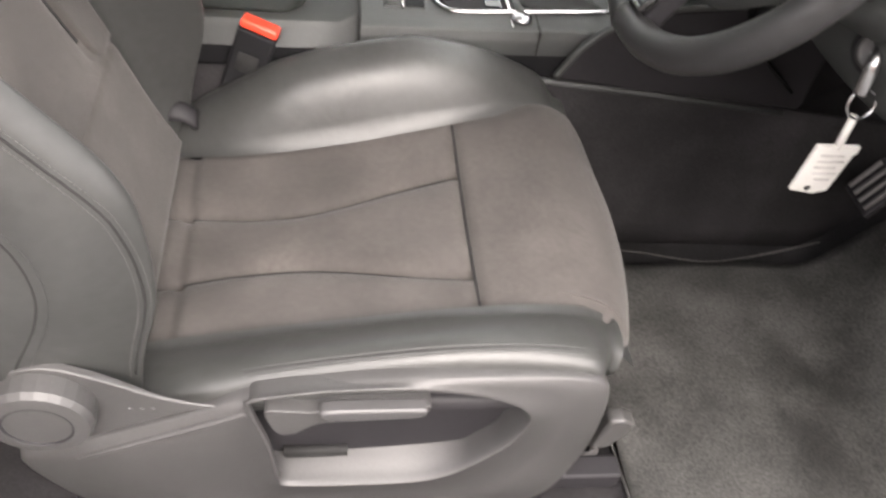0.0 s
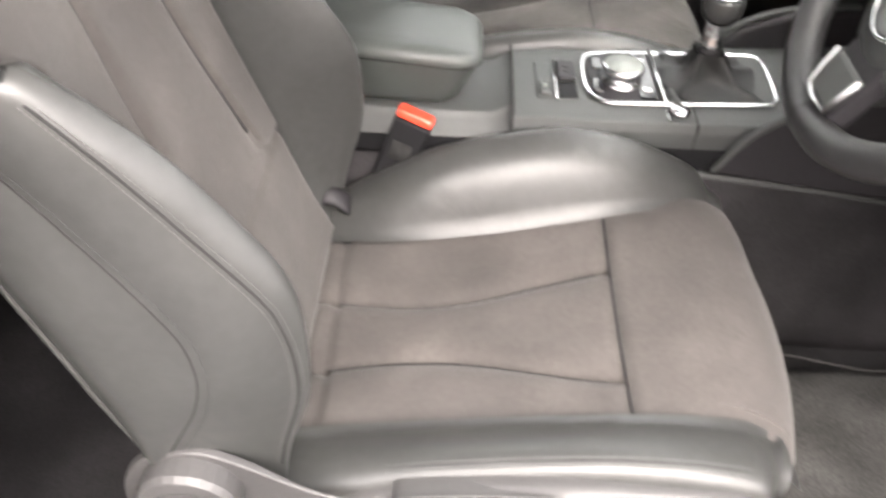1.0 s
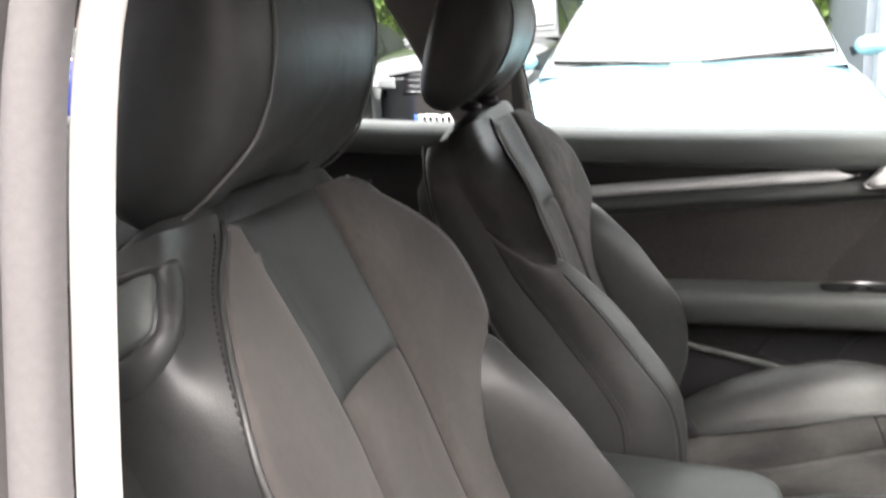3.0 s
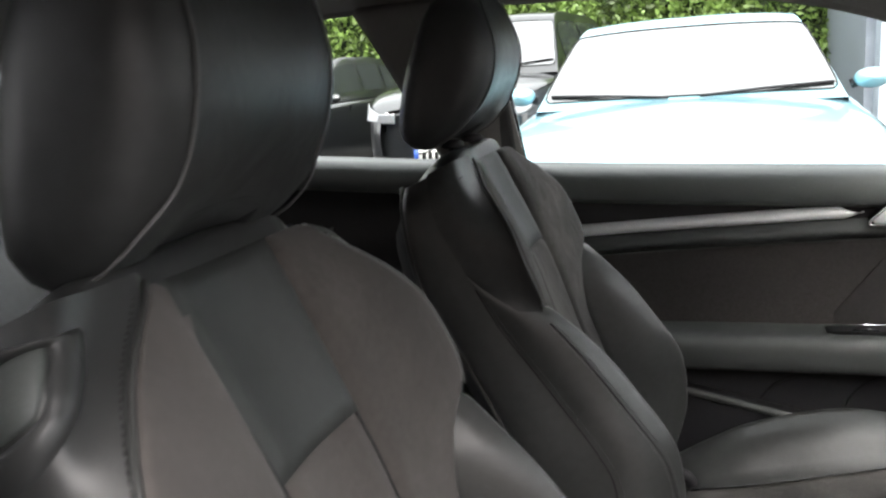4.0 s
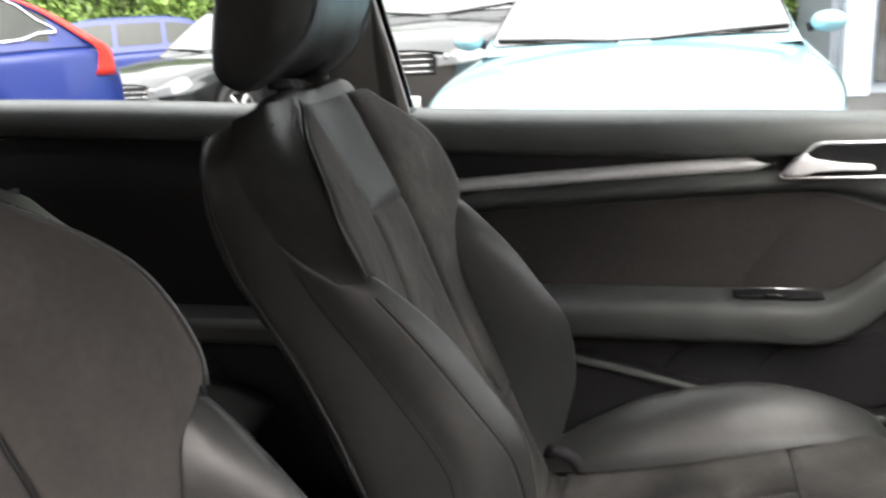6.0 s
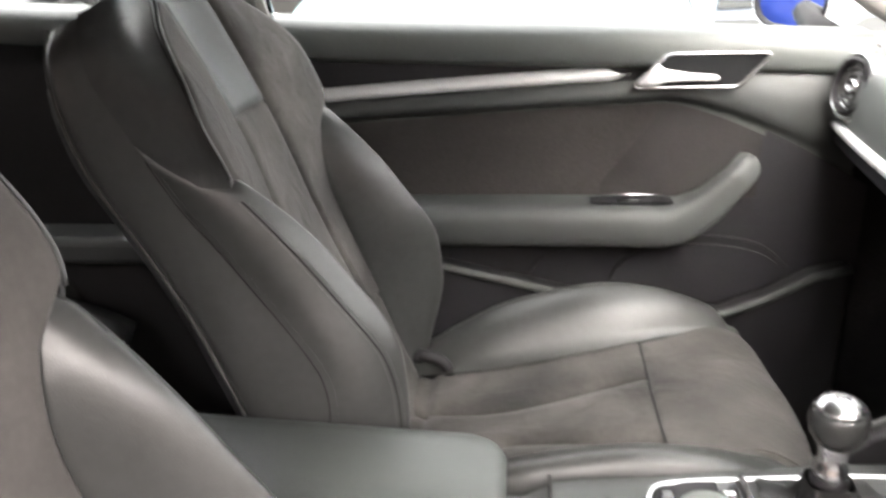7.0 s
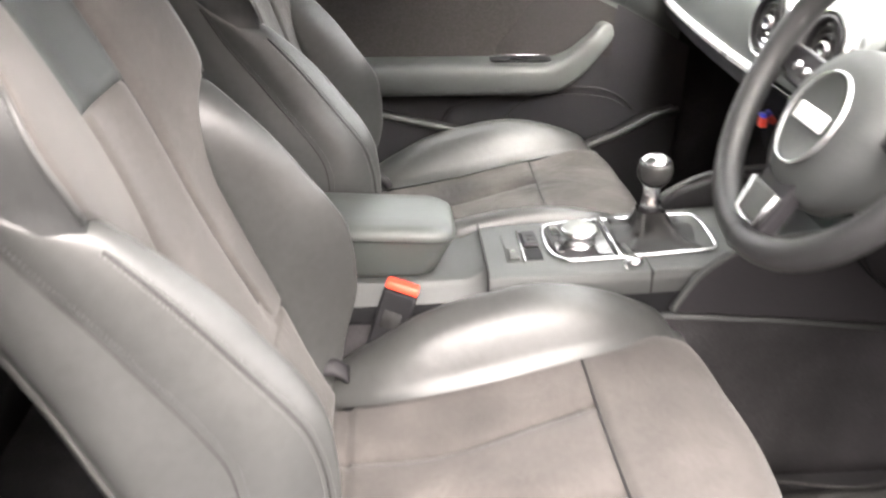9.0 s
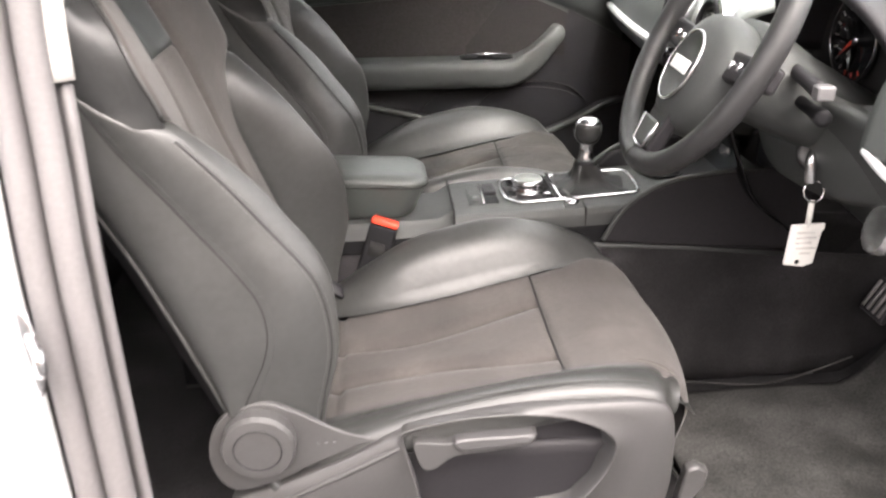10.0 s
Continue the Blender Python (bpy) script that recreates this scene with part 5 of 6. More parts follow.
part("boot_ring", lathe([(0.017, 0), (0.018, 0.004), (0.014, 0.010)], Matrix.Translation((0.143, 0.380, zt(0.15) + 0.038)), 24), M_PLAST_D, shifter)
part("lever_collar", lathe([(0.0150, 0), (0.0155, 0.014), (0.0130, 0.018), (0.0125, 0.034), (0.0145, 0.040), (0.012, 0.058)], Matrix.Translation((0.143, 0.380, zt(0.15) + 0.040)), 24), M_CHROME, shifter, "chrome lever collar")
kz = 0.742
part("knob_ball", lathe([(0.012, -0.026), (0.019, -0.0215), (0.0245, -0.013), (0.0268, -0.002), (0.0255, 0.008), (0.0232, 0.0135)], Matrix.Translation((0.144, 0.381, kz)), 40), M_KNOB, shifter, "black leather knob body")
cap = part("knob_cap", lathe([(0.0235, 0.013), (0.0215, 0.0165), (0.016, 0.0212), (0.010, 0.0234), (0.0, 0.0240)], Matrix.Translation((0.144, 0.381, kz)), 40), M_CHROME, shifter, "chrome knob cap")
for dx in (-0.005, 0.0, 0.005):
    part("gear_mark", box(0.144 + dx - 0.0006, 0.144 + dx + 0.0006, 0.375, 0.387, kz + 0.0236, kz + 0.0246), M_PLAST_D, cap)
part("gear_mark", box(0.138, 0.150, 0.3805, 0.3815, kz + 0.0238, kz + 0.0247), M_PLAST_D, cap)
# a small key-shaped clip at the frame's near edge
clip = thing("frame_button", "round chrome button with a slim stem beside the shifter frame", "button")
part("button_cap", lathe([(0.013, 0), (0.0135, 0.004), (0.010, 0.007), (0, 0.008)], Matrix.Translation((0.098, 0.287, zt(0.1) + 0.001)), 28), M_CHROME, clip, "bright round button")
part("button_stem", tube([(0.098, 0.295, zt(0.1) + 0.006), (0.090, 0.325, zt(0.1) + 0.010)], 0.005, 8, flat=0.6), M_DASH, clip)
part("button_mark", box(0.082, 0.0845, 0.268, 0.290, zt(0.08) + 0.0, zt(0.08) + 0.002), M_CHROME, clip)
# parking brake and drive switches
bank = thing("console_switches", "black parking brake and drive switches with a chrome divider", "switch panel")
rounded(part("switch_base", box(-0.083, -0.028, 0.305, 0.395, zt(-0.05) - 0.003, zt(-0.05) + 0.0014), M_DASH, bank), 0.002)
part("divider", box(-0.0595, -0.0565, 0.303, 0.397, zt(-0.05), zt(-0.05) + 0.006), M_CHROME, bank, "chrome divider")
rounded(part("brake_switch", box(-0.054, -0.029, 0.348, 0.394, zt(-0.05), zt(-0.05) + 0.008), M_PLAST_D, bank, "black rocker switch"), 0.003)
rounded(part("tray", box(-0.054, -0.029, 0.307, 0.345, zt(-0.05), zt(-0.05) + 0.003), M_BLACK, bank, "black tray"), 0.002)
for y in (0.362, 0.374):
    part("switch_mark", box(-0.046, -0.036, y, y + 0.003, zt(-0.05) + 0.0078, zt(-0.05) + 0.0086), M_GROOVE, bank)
rounded(part("start_button", box(-0.080, -0.063, 0.310, 0.345, zt(-0.05), zt(-0.05) + 0.006), M_DASH, bank), 0.003)
part("start_light", lathe([(0.004, 0), (0.004, 0.001), (0, 0.0015)], Matrix.Translation((-0.072, 0.328, zt(-0.05) + 0.006)), 16), M_TOUCH, bank)
# cup holder before the shifter
cup = thing("cup_holder", "black round cup holder in the console", "cup holder")
part("cup_ring", lathe([(0.030, -0.05), (0.034, 0.0), (0.037, 0.002), (0.040, 0.0)], Matrix.Translation((0.300, CX + 0.035, zt(0.30) + 0.002)), 36), M_GLOSS, cup, "gloss black ring")
# flat black disc in place of the holder's dark depth
part("cup_dark_disc", lathe([(0.0, 0.0), (0.033, 0.0), (0.033, 0.0012), (0, 0.0012)], Matrix.Translation((0.300, CX + 0.035, zt(0.30) + 0.0022)), 36), M_GROOVE, cup)

# ---- dashboard ----
dash = thing("dashboard", "grey-black soft dashboard with round vents and a silver strip", "dashboard")
DASH = [(0.47, 0.60), (0.40, 0.66), (0.36, 0.74), (0.335, 0.80), (0.315, 0.845), (0.306, 0.868), (0.305, 0.885), (0.312, 0.93), (0.325, 0.962), (0.36, 0.982), (0.45, 0.992), (0.60, 0.995), (0.85, 0.98)]


def dash_fn(y0, y1, k0, k1):
    def fn(u, v):
        k = lerp(k0, k1, v)
        x, z = curve([(i, q[0]) for i, q in enumerate(DASH)], k), curve([(i, q[1]) for i, q in enumerate(DASH)], k)
        y = lerp(y0, y1, u)
        bend = 0.05 * ((y - CX) / 0.7) ** 2 * (1 if k > 4 else 0.6)
        return (x + bend, y, z)
    return fn


LOW = [(0.62, 0.56), (0.56, 0.64), (0.50, 0.72), (0.455, 0.785), (0.43, 0.815), (0.395, 0.826)]


def low_fn(u, v):
    k = v * (len(LOW) - 1)
    y = lerp(0.50, 1.085, u)
    return (curve([(i, q[0]) for i, q in enumerate(LOW)], k) + 0.03 * ((y - CX) / 0.7) ** 2, y, curve([(i, q[1]) for i, q in enumerate(LOW)], k))


part("lower_dash", sheet(low_fn, 30, 24, -0.01), M_PLAST_D, dash, "black glovebox set back under the dash")
part("dash_roll", tube([Vector(dash_fn(0.475, 1.075, 5.0, 5.0)(u, 0)) + Vector((0.020, 0, -0.022)) for u in np.linspace(0, 1, 40)], 0.021, 14), M_PLAST_D, dash, "grey-black padded roll under the strip")
rounded(part("dash_cheek", slab([(0.335, 0.845), (0.345, 0.80), (0.37, 0.755), (0.42, 0.70), (0.50, 0.64), (0.52, 0.80), (0.42, 0.86)], 0.470, 0.505), M_DASH, dash, "grey-black cheek beside the glovebox"), 0.010, 3)
for y0, y1, k0, n in ((0.20, 1.085, 5.2, 44), (-0.345, -0.165, 5.2, 14), (-0.165, 0.20, 10.2, 16)):
    part("upper_dash", sheet(dash_fn(y0, y1, k0, 12), n, 50, -0.01), M_DASH_SKYLIT, dash, "grey-green soft upper dash, paled for sky light")
part("dash_strip", tube([Vector(dash_fn(0.455, 1.05, 5.0, 5.0)(u, 0)) + Vector((-0.004, 0, 0)) for u in np.linspace(0, 1, 40)], 0.0085, 10), M_SATIN, dash, "satin silver dash strip")
part("strip_end", tube([Vector(dash_fn(0.415, 0.452, 5.0, 5.0)(u, 0)) + Vector((-0.004, 0, 0)) for u in (0, 1)], 0.012, 10), M_GLOSS, dash, "gloss black strip end")
part("center_panel", sheet(dash_fn(0.21, 0.50, 0, 4.9), 12, 30, 0.004), M_GLOSS, dash, "gloss black control panel")
for k, yy in enumerate((0.265, 0.31, 0.365, 0.42)):
    part("climate_knob", lathe([(0.017, 0), (0.017, 0.016), (0.012, 0.018), (0, 0.018)], Matrix.Translation((0.372, yy, 0.735)) @ pose(0, 0, 0, 0, -70, 0), 24), M_CHROME, dash, "chrome climate knob")
rounded(part("temperature_mark", box(0.324, 0.334, 0.447, 0.463, 0.781, 0.796), M_RED, dash, "red warm mark"), 0.002)
rounded(part("temperature_mark", box(0.322, 0.330, 0.444, 0.458, 0.7975, 0.8045), M_BLUE, dash, "blue cold mark"), 0.002)
part("glovebox_line", tube(smooth_path([(0.425, 0.545, 0.808), (0.447, 0.555, 0.782), (0.478, 0.575, 0.740), (0.49, 0.64, 0.722)], 30), 0.003, 6), M_DASH, dash)


def vent(at, yaw, label):
    v = thing("air_vent", label, "air vent", "round vents", at=at)
    v.rotation_euler = (0, radians(-80), radians(yaw))
    part("outer_ring", lathe([(0.050, -0.02), (0.053, 0.0), (0.0515, 0.006), (0.046, 0.007), (0.044, 0.0)], None, 48), M_CHROME, v, "chrome outer ring")
    part("inner_barrel", lathe([(0.044, -0.01), (0.043, 0.008), (0.038, 0.010), (0.036, 0.0), (0.034, -0.015)], None, 48), M_PLAST_D, v, "black barrel")
    part("back_plate", lathe([(0.036, -0.016), (0.0, -0.015)], None, 32), M_GROOVE, v)
    for r in (0.030, 0.021):
        part("vent_ring", lathe([(r, -0.008), (r, 0.004), (r - 0.003, 0.005), (r - 0.003, -0.008)], None, 40), M_PLAST, v)
    part("vent_hub", lathe([(0.012, -0.01), (0.0115, 0.007), (0.008, 0.009), (0.006, 0.006), (0, 0.006)], None, 28), M_CHROME, v, "chrome hub")
    for k in range(4):
        bm = box(0.010, 0.035, -0.002, 0.002, -0.006, 0.003)
        bmesh.ops.transform(bm, matrix=pose(0, 0, 0, 0, 0, 45 + 90 * k), verts=bm.verts)
        part("vent_spoke", bm, M_PLAST_D, v)
    return v


vent((0.302, 0.428, 0.945), 0, "round chrome-ringed air vent in the dash")
vent((0.304, 0.266, 0.945), 0, "round chrome-ringed air vent in the dash")
vent((0.352, 1.005, 0.935), 12, "round chrome-ringed air vent beside the door")
vent((0.352, -0.238, 0.905), -12, "round chrome-ringed air vent beside the open door")

# driver's side: instrument hood, dials, column, lower panel
part("lower_panel", sheet(lambda u, v: (lerp(0.335, 0.52, v ** 1.4) + 0.02 * (2 * u - 1) ** 2, lerp(-0.345, 0.205, u), lerp(0.905, 0.66, v)), 20, 16, 0.02), M_DASH, dash, "grey-black knee panel")
part("driver_strip", tube(smooth_path([(0.338, -0.170, 0.872), (0.338, -0.22, 0.858), (0.345, -0.28, 0.848), (0.36, -0.335, 0.842)], 24), 0.006, 10), M_SATIN, dash, "satin silver strip")
rounded(part("light_switch", lathe([(0.030, 0), (0.028, 0.012), (0.018, 0.014), (0, 0.014)], Matrix.Translation((0.335, -0.245, 0.80)) @ pose(0, 0, 0, 0, -75, -8), 28), M_CHROME, dash, "chrome light switch"), 0.001)
cluster = thing("instrument_cluster", "black instrument cluster with chrome-ringed dials and red needles", "instrument cluster")
part("hood", sheet(lambda u, v: (lerp(0.335 + 0.075 * (1 - math.sin(math.pi * u) ** 0.5), 0.50, v), 0.02 + 0.165 * math.cos(math.pi * u) * (1 - 0.1 * v), 0.925 + 0.125 * math.sin(math.pi * u) ** 0.7), 30, 10, 0.012), M_PLAST_D, cluster, "black hood")
part("face", slab([(-0.15, 0.90), (0.19, 0.90), (0.17, 1.02), (0.02, 1.045), (-0.13, 1.02)], 0.445, 0.455, "x"), M_GROOVE, cluster, "black dial face", smooth=False)
for yy in (-0.085, 0.070):
    m = Matrix.Translation((0.443, yy, 0.955)) @ pose(0, 0, 0, 0, -90, 0)
    d = part("dial", lathe([(0.060, 0), (0.061, 0.006), (0.057, 0.008), (0.055, 0.002), (0, 0.001)], m, 48), M_GLOSS, cluster, "round dial")
    part("dial_ring", tube([m @ Vector((0.059 * math.cos(a), 0.059 * math.sin(a), 0.007)) for a in np.linspace(0, 2 * math.pi, 49)[:-1]], 0.0016, 6, True), M_CHROME, d, "thin chrome ring")
    for k in range(13):
        a = radians(-30 + 20 * k)
        part("tick", tube([m @ Vector((0.045 * math.cos(a), 0.045 * math.sin(a), 0.004)), m @ Vector((0.052 * math.cos(a), 0.052 * math.sin(a), 0.004))], 0.0011, 5), M_TAG if k < 10 else M_RED, d)
    part("needle", tube([m @ Vector((0, 0, 0.006)), m @ Vector((-0.026, 0.030, 0.006))], lambda t: 0.0022 * (1 - 0.6 * t), 6), M_RED, d, "red needle")
    part("needle_hub", lathe([(0.009, 0), (0.009, 0.006), (0.0, 0.008)], m, 20), M_CHROME, d)

# steering wheel
WC = Vector((0.207, 0.022, 0.968))
wm = Matrix.Translation(WC) @ pose(0, 0, 0, 0, -63, -2)   # local z points at the driver, local x up
wheel = thing("steering_wheel", "black leather three-spoke steering wheel with silver spoke trim", "steering wheel")
R = 0.180


rim = [wm @ Vector((R * math.cos(a), R * math.sin(a), 0)) for a in np.linspace(0, 2 * math.pi, 97)[:-1]]
part("rim", tube(rim, 0.0165, 16, True), M_RIM, wheel, "black leather rim")
for a in (180,):
    pts = [wm @ Vector((R * math.cos(radians(a)) + 0.0172 * math.cos(b), 0.0, 0.0172 * math.sin(b))) for b in np.linspace(0, 2 * math.pi, 25)[:-1]]
    part("rim_seam", tube(pts, 0.0007, 5, True), M_RIM, wheel)
hm = wm @ Matrix.Translation((-0.042, 0, -0.032))
hub_prof = [(0.0, -0.05), (0.070, -0.045), (0.096, -0.01), (0.098, 0.016), (0.090, 0.034), (0.066, 0.043), (0.030, 0.0465), (0.0, 0.047)]
bm = lathe(hub_prof, None, 56)
for v in bm.verts:
    r = math.hypot(v.co.x, v.co.y)
    if r > 1e-3:
        # rounded trapezium, narrower at the bottom
        f = 1.0 + (0.06 if v.co.x > 0 else -0.10 * abs(v.co.x) / r)
        v.co.y *= 0.90 * f
        v.co.x *= 0.88
bmesh.ops.transform(bm, matrix=hm, verts=bm.verts)
hub = part("airbag_cover", bm, M_DASH, wheel, "grey-black airbag cover")
bm = lathe([(0.051, 0.038), (0.052, 0.046), (0.0490, 0.049), (0.047, 0.0475), (0.0, 0.0472)], Matrix.Diagonal((0.95, 0.86, 1, 1)), 48)
bmesh.ops.transform(bm, matrix=hm, verts=bm.verts)
part("badge_plate", bm, M_DASH, hub, "dark round badge field")
part("badge_frame", tube([hm @ Vector((0.0500 * math.cos(a), 0.0455 * math.sin(a), 0.0485)) for a in np.linspace(0, 2 * math.pi, 49)[:-1]], 0.0026, 8, True, 0.7), M_CHROME, hub, "thin chrome ring")
bm = box(-0.0095, 0.0095, -0.030, 0.030, 0.0475, 0.0515)
bmesh.ops.transform(bm, matrix=hm, verts=bm.verts)
rounded(part("badge", bm, M_SATIN, hub, "plain silver badge bar"), 0.004, 3)


def spoke(a0, w0, w1, name, mat, z0=-0.012, z1=0.016, r0=0.06, r1=0.175, label=""):
    d, e = Vector((math.cos(radians(a0)), math.sin(radians(a0)), 0)), Vector((-math.sin(radians(a0)), math.cos(radians(a0)), 0))
    bm = bmesh.new()
    pts = [d * r0 + e * w0, d * r1 + e * w1, d * r1 - e * w1, d * r0 - e * w0]
    low = Vector((-0.022, 0, 0)) if abs(a0) < 120 else Vector()
    bridge(bm, [[wm @ (p + low + Vector((0, 0, z0))) for p in pts], [wm @ (p + low + Vector((0, 0, z1))) for p in pts]])
    return rounded(part(name, bm, mat, wheel, label), 0.005, 3)


for a in (84, -84):
    spoke(a, 0.022, 0.016, "side_spoke", M_PLAST_D, -0.034, -0.008, label="dark side spoke")
    s = spoke(a + (4 if a > 0 else -4), 0.012, 0.010, "spoke_buttons", M_PLAST_D, -0.010, -0.002, 0.088, 0.140, "black buttons")
    for q in (0.098, 0.122):
        d = Vector((math.cos(radians(a)), math.sin(radians(a)), 0)) * q + Vector((-0.022, 0, -0.003))
        part("roller", tube([wm @ (d + Vector((-0.006, 0, 0))), wm @ (d + Vector((0.006, 0, 0)))], 0.0036, 10), M_CHROME, wheel, "chrome roller")
spoke(180, 0.040, 0.030, "lower_spoke", M_PLAST_D, -0.014, 0.006, 0.06, 0.175, "black lower spoke")
spoke(180, 0.030, 0.024, "spoke_trim", M_DASH, 0.004, 0.012, 0.122, 0.160, "grey spoke plate")
d1, e1 = Vector((-1, 0, 0)), Vector((0, 1, 0))
part("spoke_edge", tube([wm @ (d1 * r + e1 * w + Vector((0, 0, 0.012))) for r, w in ((0.122, 0.030), (0.160, 0.025), (0.163, 0.0), (0.160, -0.025), (0.122, -0.030))], 0.0028, 8), M_CHROME, wheel, "bright spoke edge")

column = thing("steering_column", "grey-black steering column shroud with stalks and ignition", "steering column")
cm = wm
bm = bmesh.new()
bridge(bm, [[cm @ Vector((0.055 * fx * math.cos(a) - off, 0.075 * fx * math.copysign(abs(math.sin(a)) ** 0.7, math.sin(a)), z)) for a in np.linspace(0, 2 * math.pi, 37)[:-1]] for fx, z, off in ((0.95, -0.045, 0.0), (1.10, -0.06, 0.005), (1.12, -0.09, 0.010), (1.05, -0.13, 0.012), (0.95, -0.24, 0.01))])
part("shroud", bm, M_DASH, column, "grey-black column shroud")
def cover(u, v):
    """Front of the lower column cover, from its left end to its right and from its lip down."""
    y, z = lerp(-0.150, 0.215, u), lerp(0.925 - 0.030 * math.sin(math.pi * u) ** 0.6 * (1 - v), 0.745 + 0.04 * (1 - u) ** 3, v)
    return (0.362 + 0.05 * (2 * u - 1) ** 4 - 0.020 * math.sin(math.pi * v) ** 0.7 + 0.018 * v ** 3, y, z)


part("column_cover", sheet(cover, 28, 20, 0.012), M_DASH, column, "grey-black lower column cover")
for s, q in ((-1, ((0.300, -0.02, 0.946), (0.294, -0.08, 0.940), (0.290, -0.132, 0.936))), (1, ((0.300, 0.07, 0.946), (0.294, 0.13, 0.944), (0.290, 0.180, 0.944)))):
    st = part("stalk", tube(smooth_path(q, 16), lambda t: 0.008 + 0.003 * t, 10), M_PLAST_D, column, "black stalk")
    e = Vector(q[2])
    rounded(part("stalk_end", box(e.x - 0.011, e.x + 0.011, e.y + s * 0.009 - 0.009, e.y + s * 0.009 + 0.009, e.z - 0.009, e.z + 0.009), M_PLAST_L, column, "grey stalk end"), 0.003)
part("stalk", tube(smooth_path([(0.310, -0.03, 0.905), (0.302, -0.09, 0.904), (0.298, -0.130, 0.903), (0.297, -0.138, 0.903)], 16), lambda t: 0.008 + 0.003 * step(0.4, 0.7, t) - 0.006 * step(0.93, 1, t), 12), M_BLACK, column, "black lower stalk")

# ignition key with its tag
key = thing("ignition_key", "steel key in the ignition with a ring and a white tag", "car key")
LOCK = Vector((-0.80, -0.55, 0.20)).to_track_quat("Z", "Y").to_matrix().to_4x4()
KP = Vector((0.350, -0.034, 0.824))
part("lock_ring", lathe([(0.019, 0), (0.020, 0.004), (0.014, 0.006), (0.012, 0.002)], Matrix.Translation(KP + Vector((0.0, 0.0, 0.0))) @ LOCK, 28), M_PLAST, key, "dark lock ring")
part("lock_barrel", lathe([(0.026, -0.03), (0.027, -0.004), (0.020, 0.0)], Matrix.Translation(KP + Vector((0.001, 0.001, 0.0))) @ LOCK, 28), M_PLAST_D, key)
part("key_head", tube(smooth_path([KP + Vector((0.004, 0.004, 0.002)), KP + Vector((-0.006, -0.010, -0.004)), KP + Vector((-0.006, -0.014, -0.020)), KP + Vector((-0.004, -0.014, -0.036))], 16), 0.0075, 12), M_CHROME, key, "bright key head")
rc = KP + Vector((0.004, -0.014, -0.050))
part("key_ring", tube([rc + Vector((0.0145 * math.cos(a), 0.004 * math.sin(a), 0.0145 * math.sin(a))) for a in np.linspace(0, 2 * math.pi, 33)[:-1]], 0.0014, 8, True), M_CHROME, key, "steel key ring")
part("tag_strap", tube([rc + Vector((0, 0, -0.013)), rc + Vector((-0.002, -0.004, -0.030)), rc + Vector((-0.004, -0.008, -0.050))], 0.0040, 8), M_TAG, key, "white strap")
tc = rc + Vector((-0.006, -0.008, -0.076))
tag = rounded(part("tag", slab([(tc.x - 0.021, tc.z + 0.030), (tc.x + 0.026, tc.z + 0.031), (tc.x + 0.026, tc.z + 0.022), (tc.x + 0.023, tc.z + 0.020), (tc.x + 0.018, tc.z - 0.029), (tc.x + 0.004, tc.z - 0.034), (tc.x - 0.024, tc.z - 0.030)], tc.y - 0.0025, tc.y + 0.0025), M_TAG, key, "white plastic tag"), 0.001)
for k, (w, o) in enumerate(((0.026, 0.0), (0.030, 0.0), (0.024, 0.0), (0.028, 0.002), (0.016, 0.008))):
    part("tag_line", box(tc.x - 0.013 + o, tc.x - 0.013 + o + w, tc.y - 0.0034, tc.y - 0.0026, tc.z + 0.018 - 0.008 * k, tc.z + 0.0205 - 0.008 * k), M_INK, tag)
part("tag_hole", lathe([(0.0035, 0), (0.0, 0.0005)], Matrix.Translation((tc.x - 0.006, tc.y - 0.0027, tc.z - 0.026)) @ pose(0, 0, 0, 90, 0, 0), 16), M_GROOVE, tag)

# pedals
for nm, x, y, w, h, lab in (("accelerator_pedal", 0.64, -0.095, 0.030, 0.15, "ribbed black accelerator pedal"), ("brake_pedal", 0.62, 0.03, 0.035, 0.07, "ribbed black brake pedal"), ("clutch_pedal", 0.62, 0.155, 0.032, 0.07, "ribbed black clutch pedal")):
    p = thing(nm, lab, "pedal", "pedals")
    z0 = 0.36 if h > 0.1 else 0.45
    m = Matrix.Translation((x, y, z0)) @ pose(0, 0, 0, 0, 28, 0)
    bm = box(-0.006, 0.006, -w, w, 0, h)
    bmesh.ops.transform(bm, matrix=m, verts=bm.verts)
    rounded(part("pad", bm, M_PLAST_D, p), 0.003)
    for k in range(4):
        bm = box(-0.010, -0.006, -w * 0.8 + k * w * 0.5, -w * 0.8 + k * w * 0.5 + 0.006, 0.008, h - 0.008)
        bmesh.ops.transform(bm, matrix=m, verts=bm.verts)
        part("rib", bm, M_RUBBER, p)
    part("arm", tube([m @ Vector((0.006, 0, h * 0.7)), m @ Vector((0.10, 0, 0.22)), (x + 0.18, y, z0 + 0.34)], 0.008, 8), M_PLAST_D, p)
tagged(part("wall_front", slab([(0.86, 0.30), (0.95, 0.60), (0.90, 0.985), (0.98, 0.985), (1.02, 0.3)], -0.40, 1.13), M_CARPET, smooth=False), "black carpeted bulkhead behind the pedals", "wall", kind="structure")
# ---- outside ----
M_BRICK = material("weathered_brick", (0.25, 0.20, 0.17), 0.85, var=0.2, scale=6, stain=0.2, stain_scale=0.5)
ground = tagged(part("ground", box(-500, 500, -500, 500, GROUND - 0.2, GROUND), M_ASPH, smooth=False), "grey asphalt yard", "ground", kind="structure")


def car_paint(name, color, metal=0.3):
    return material(name, color, 0.3, metal, var=0.03, scale=30, coat=0.9, stain=0.04)


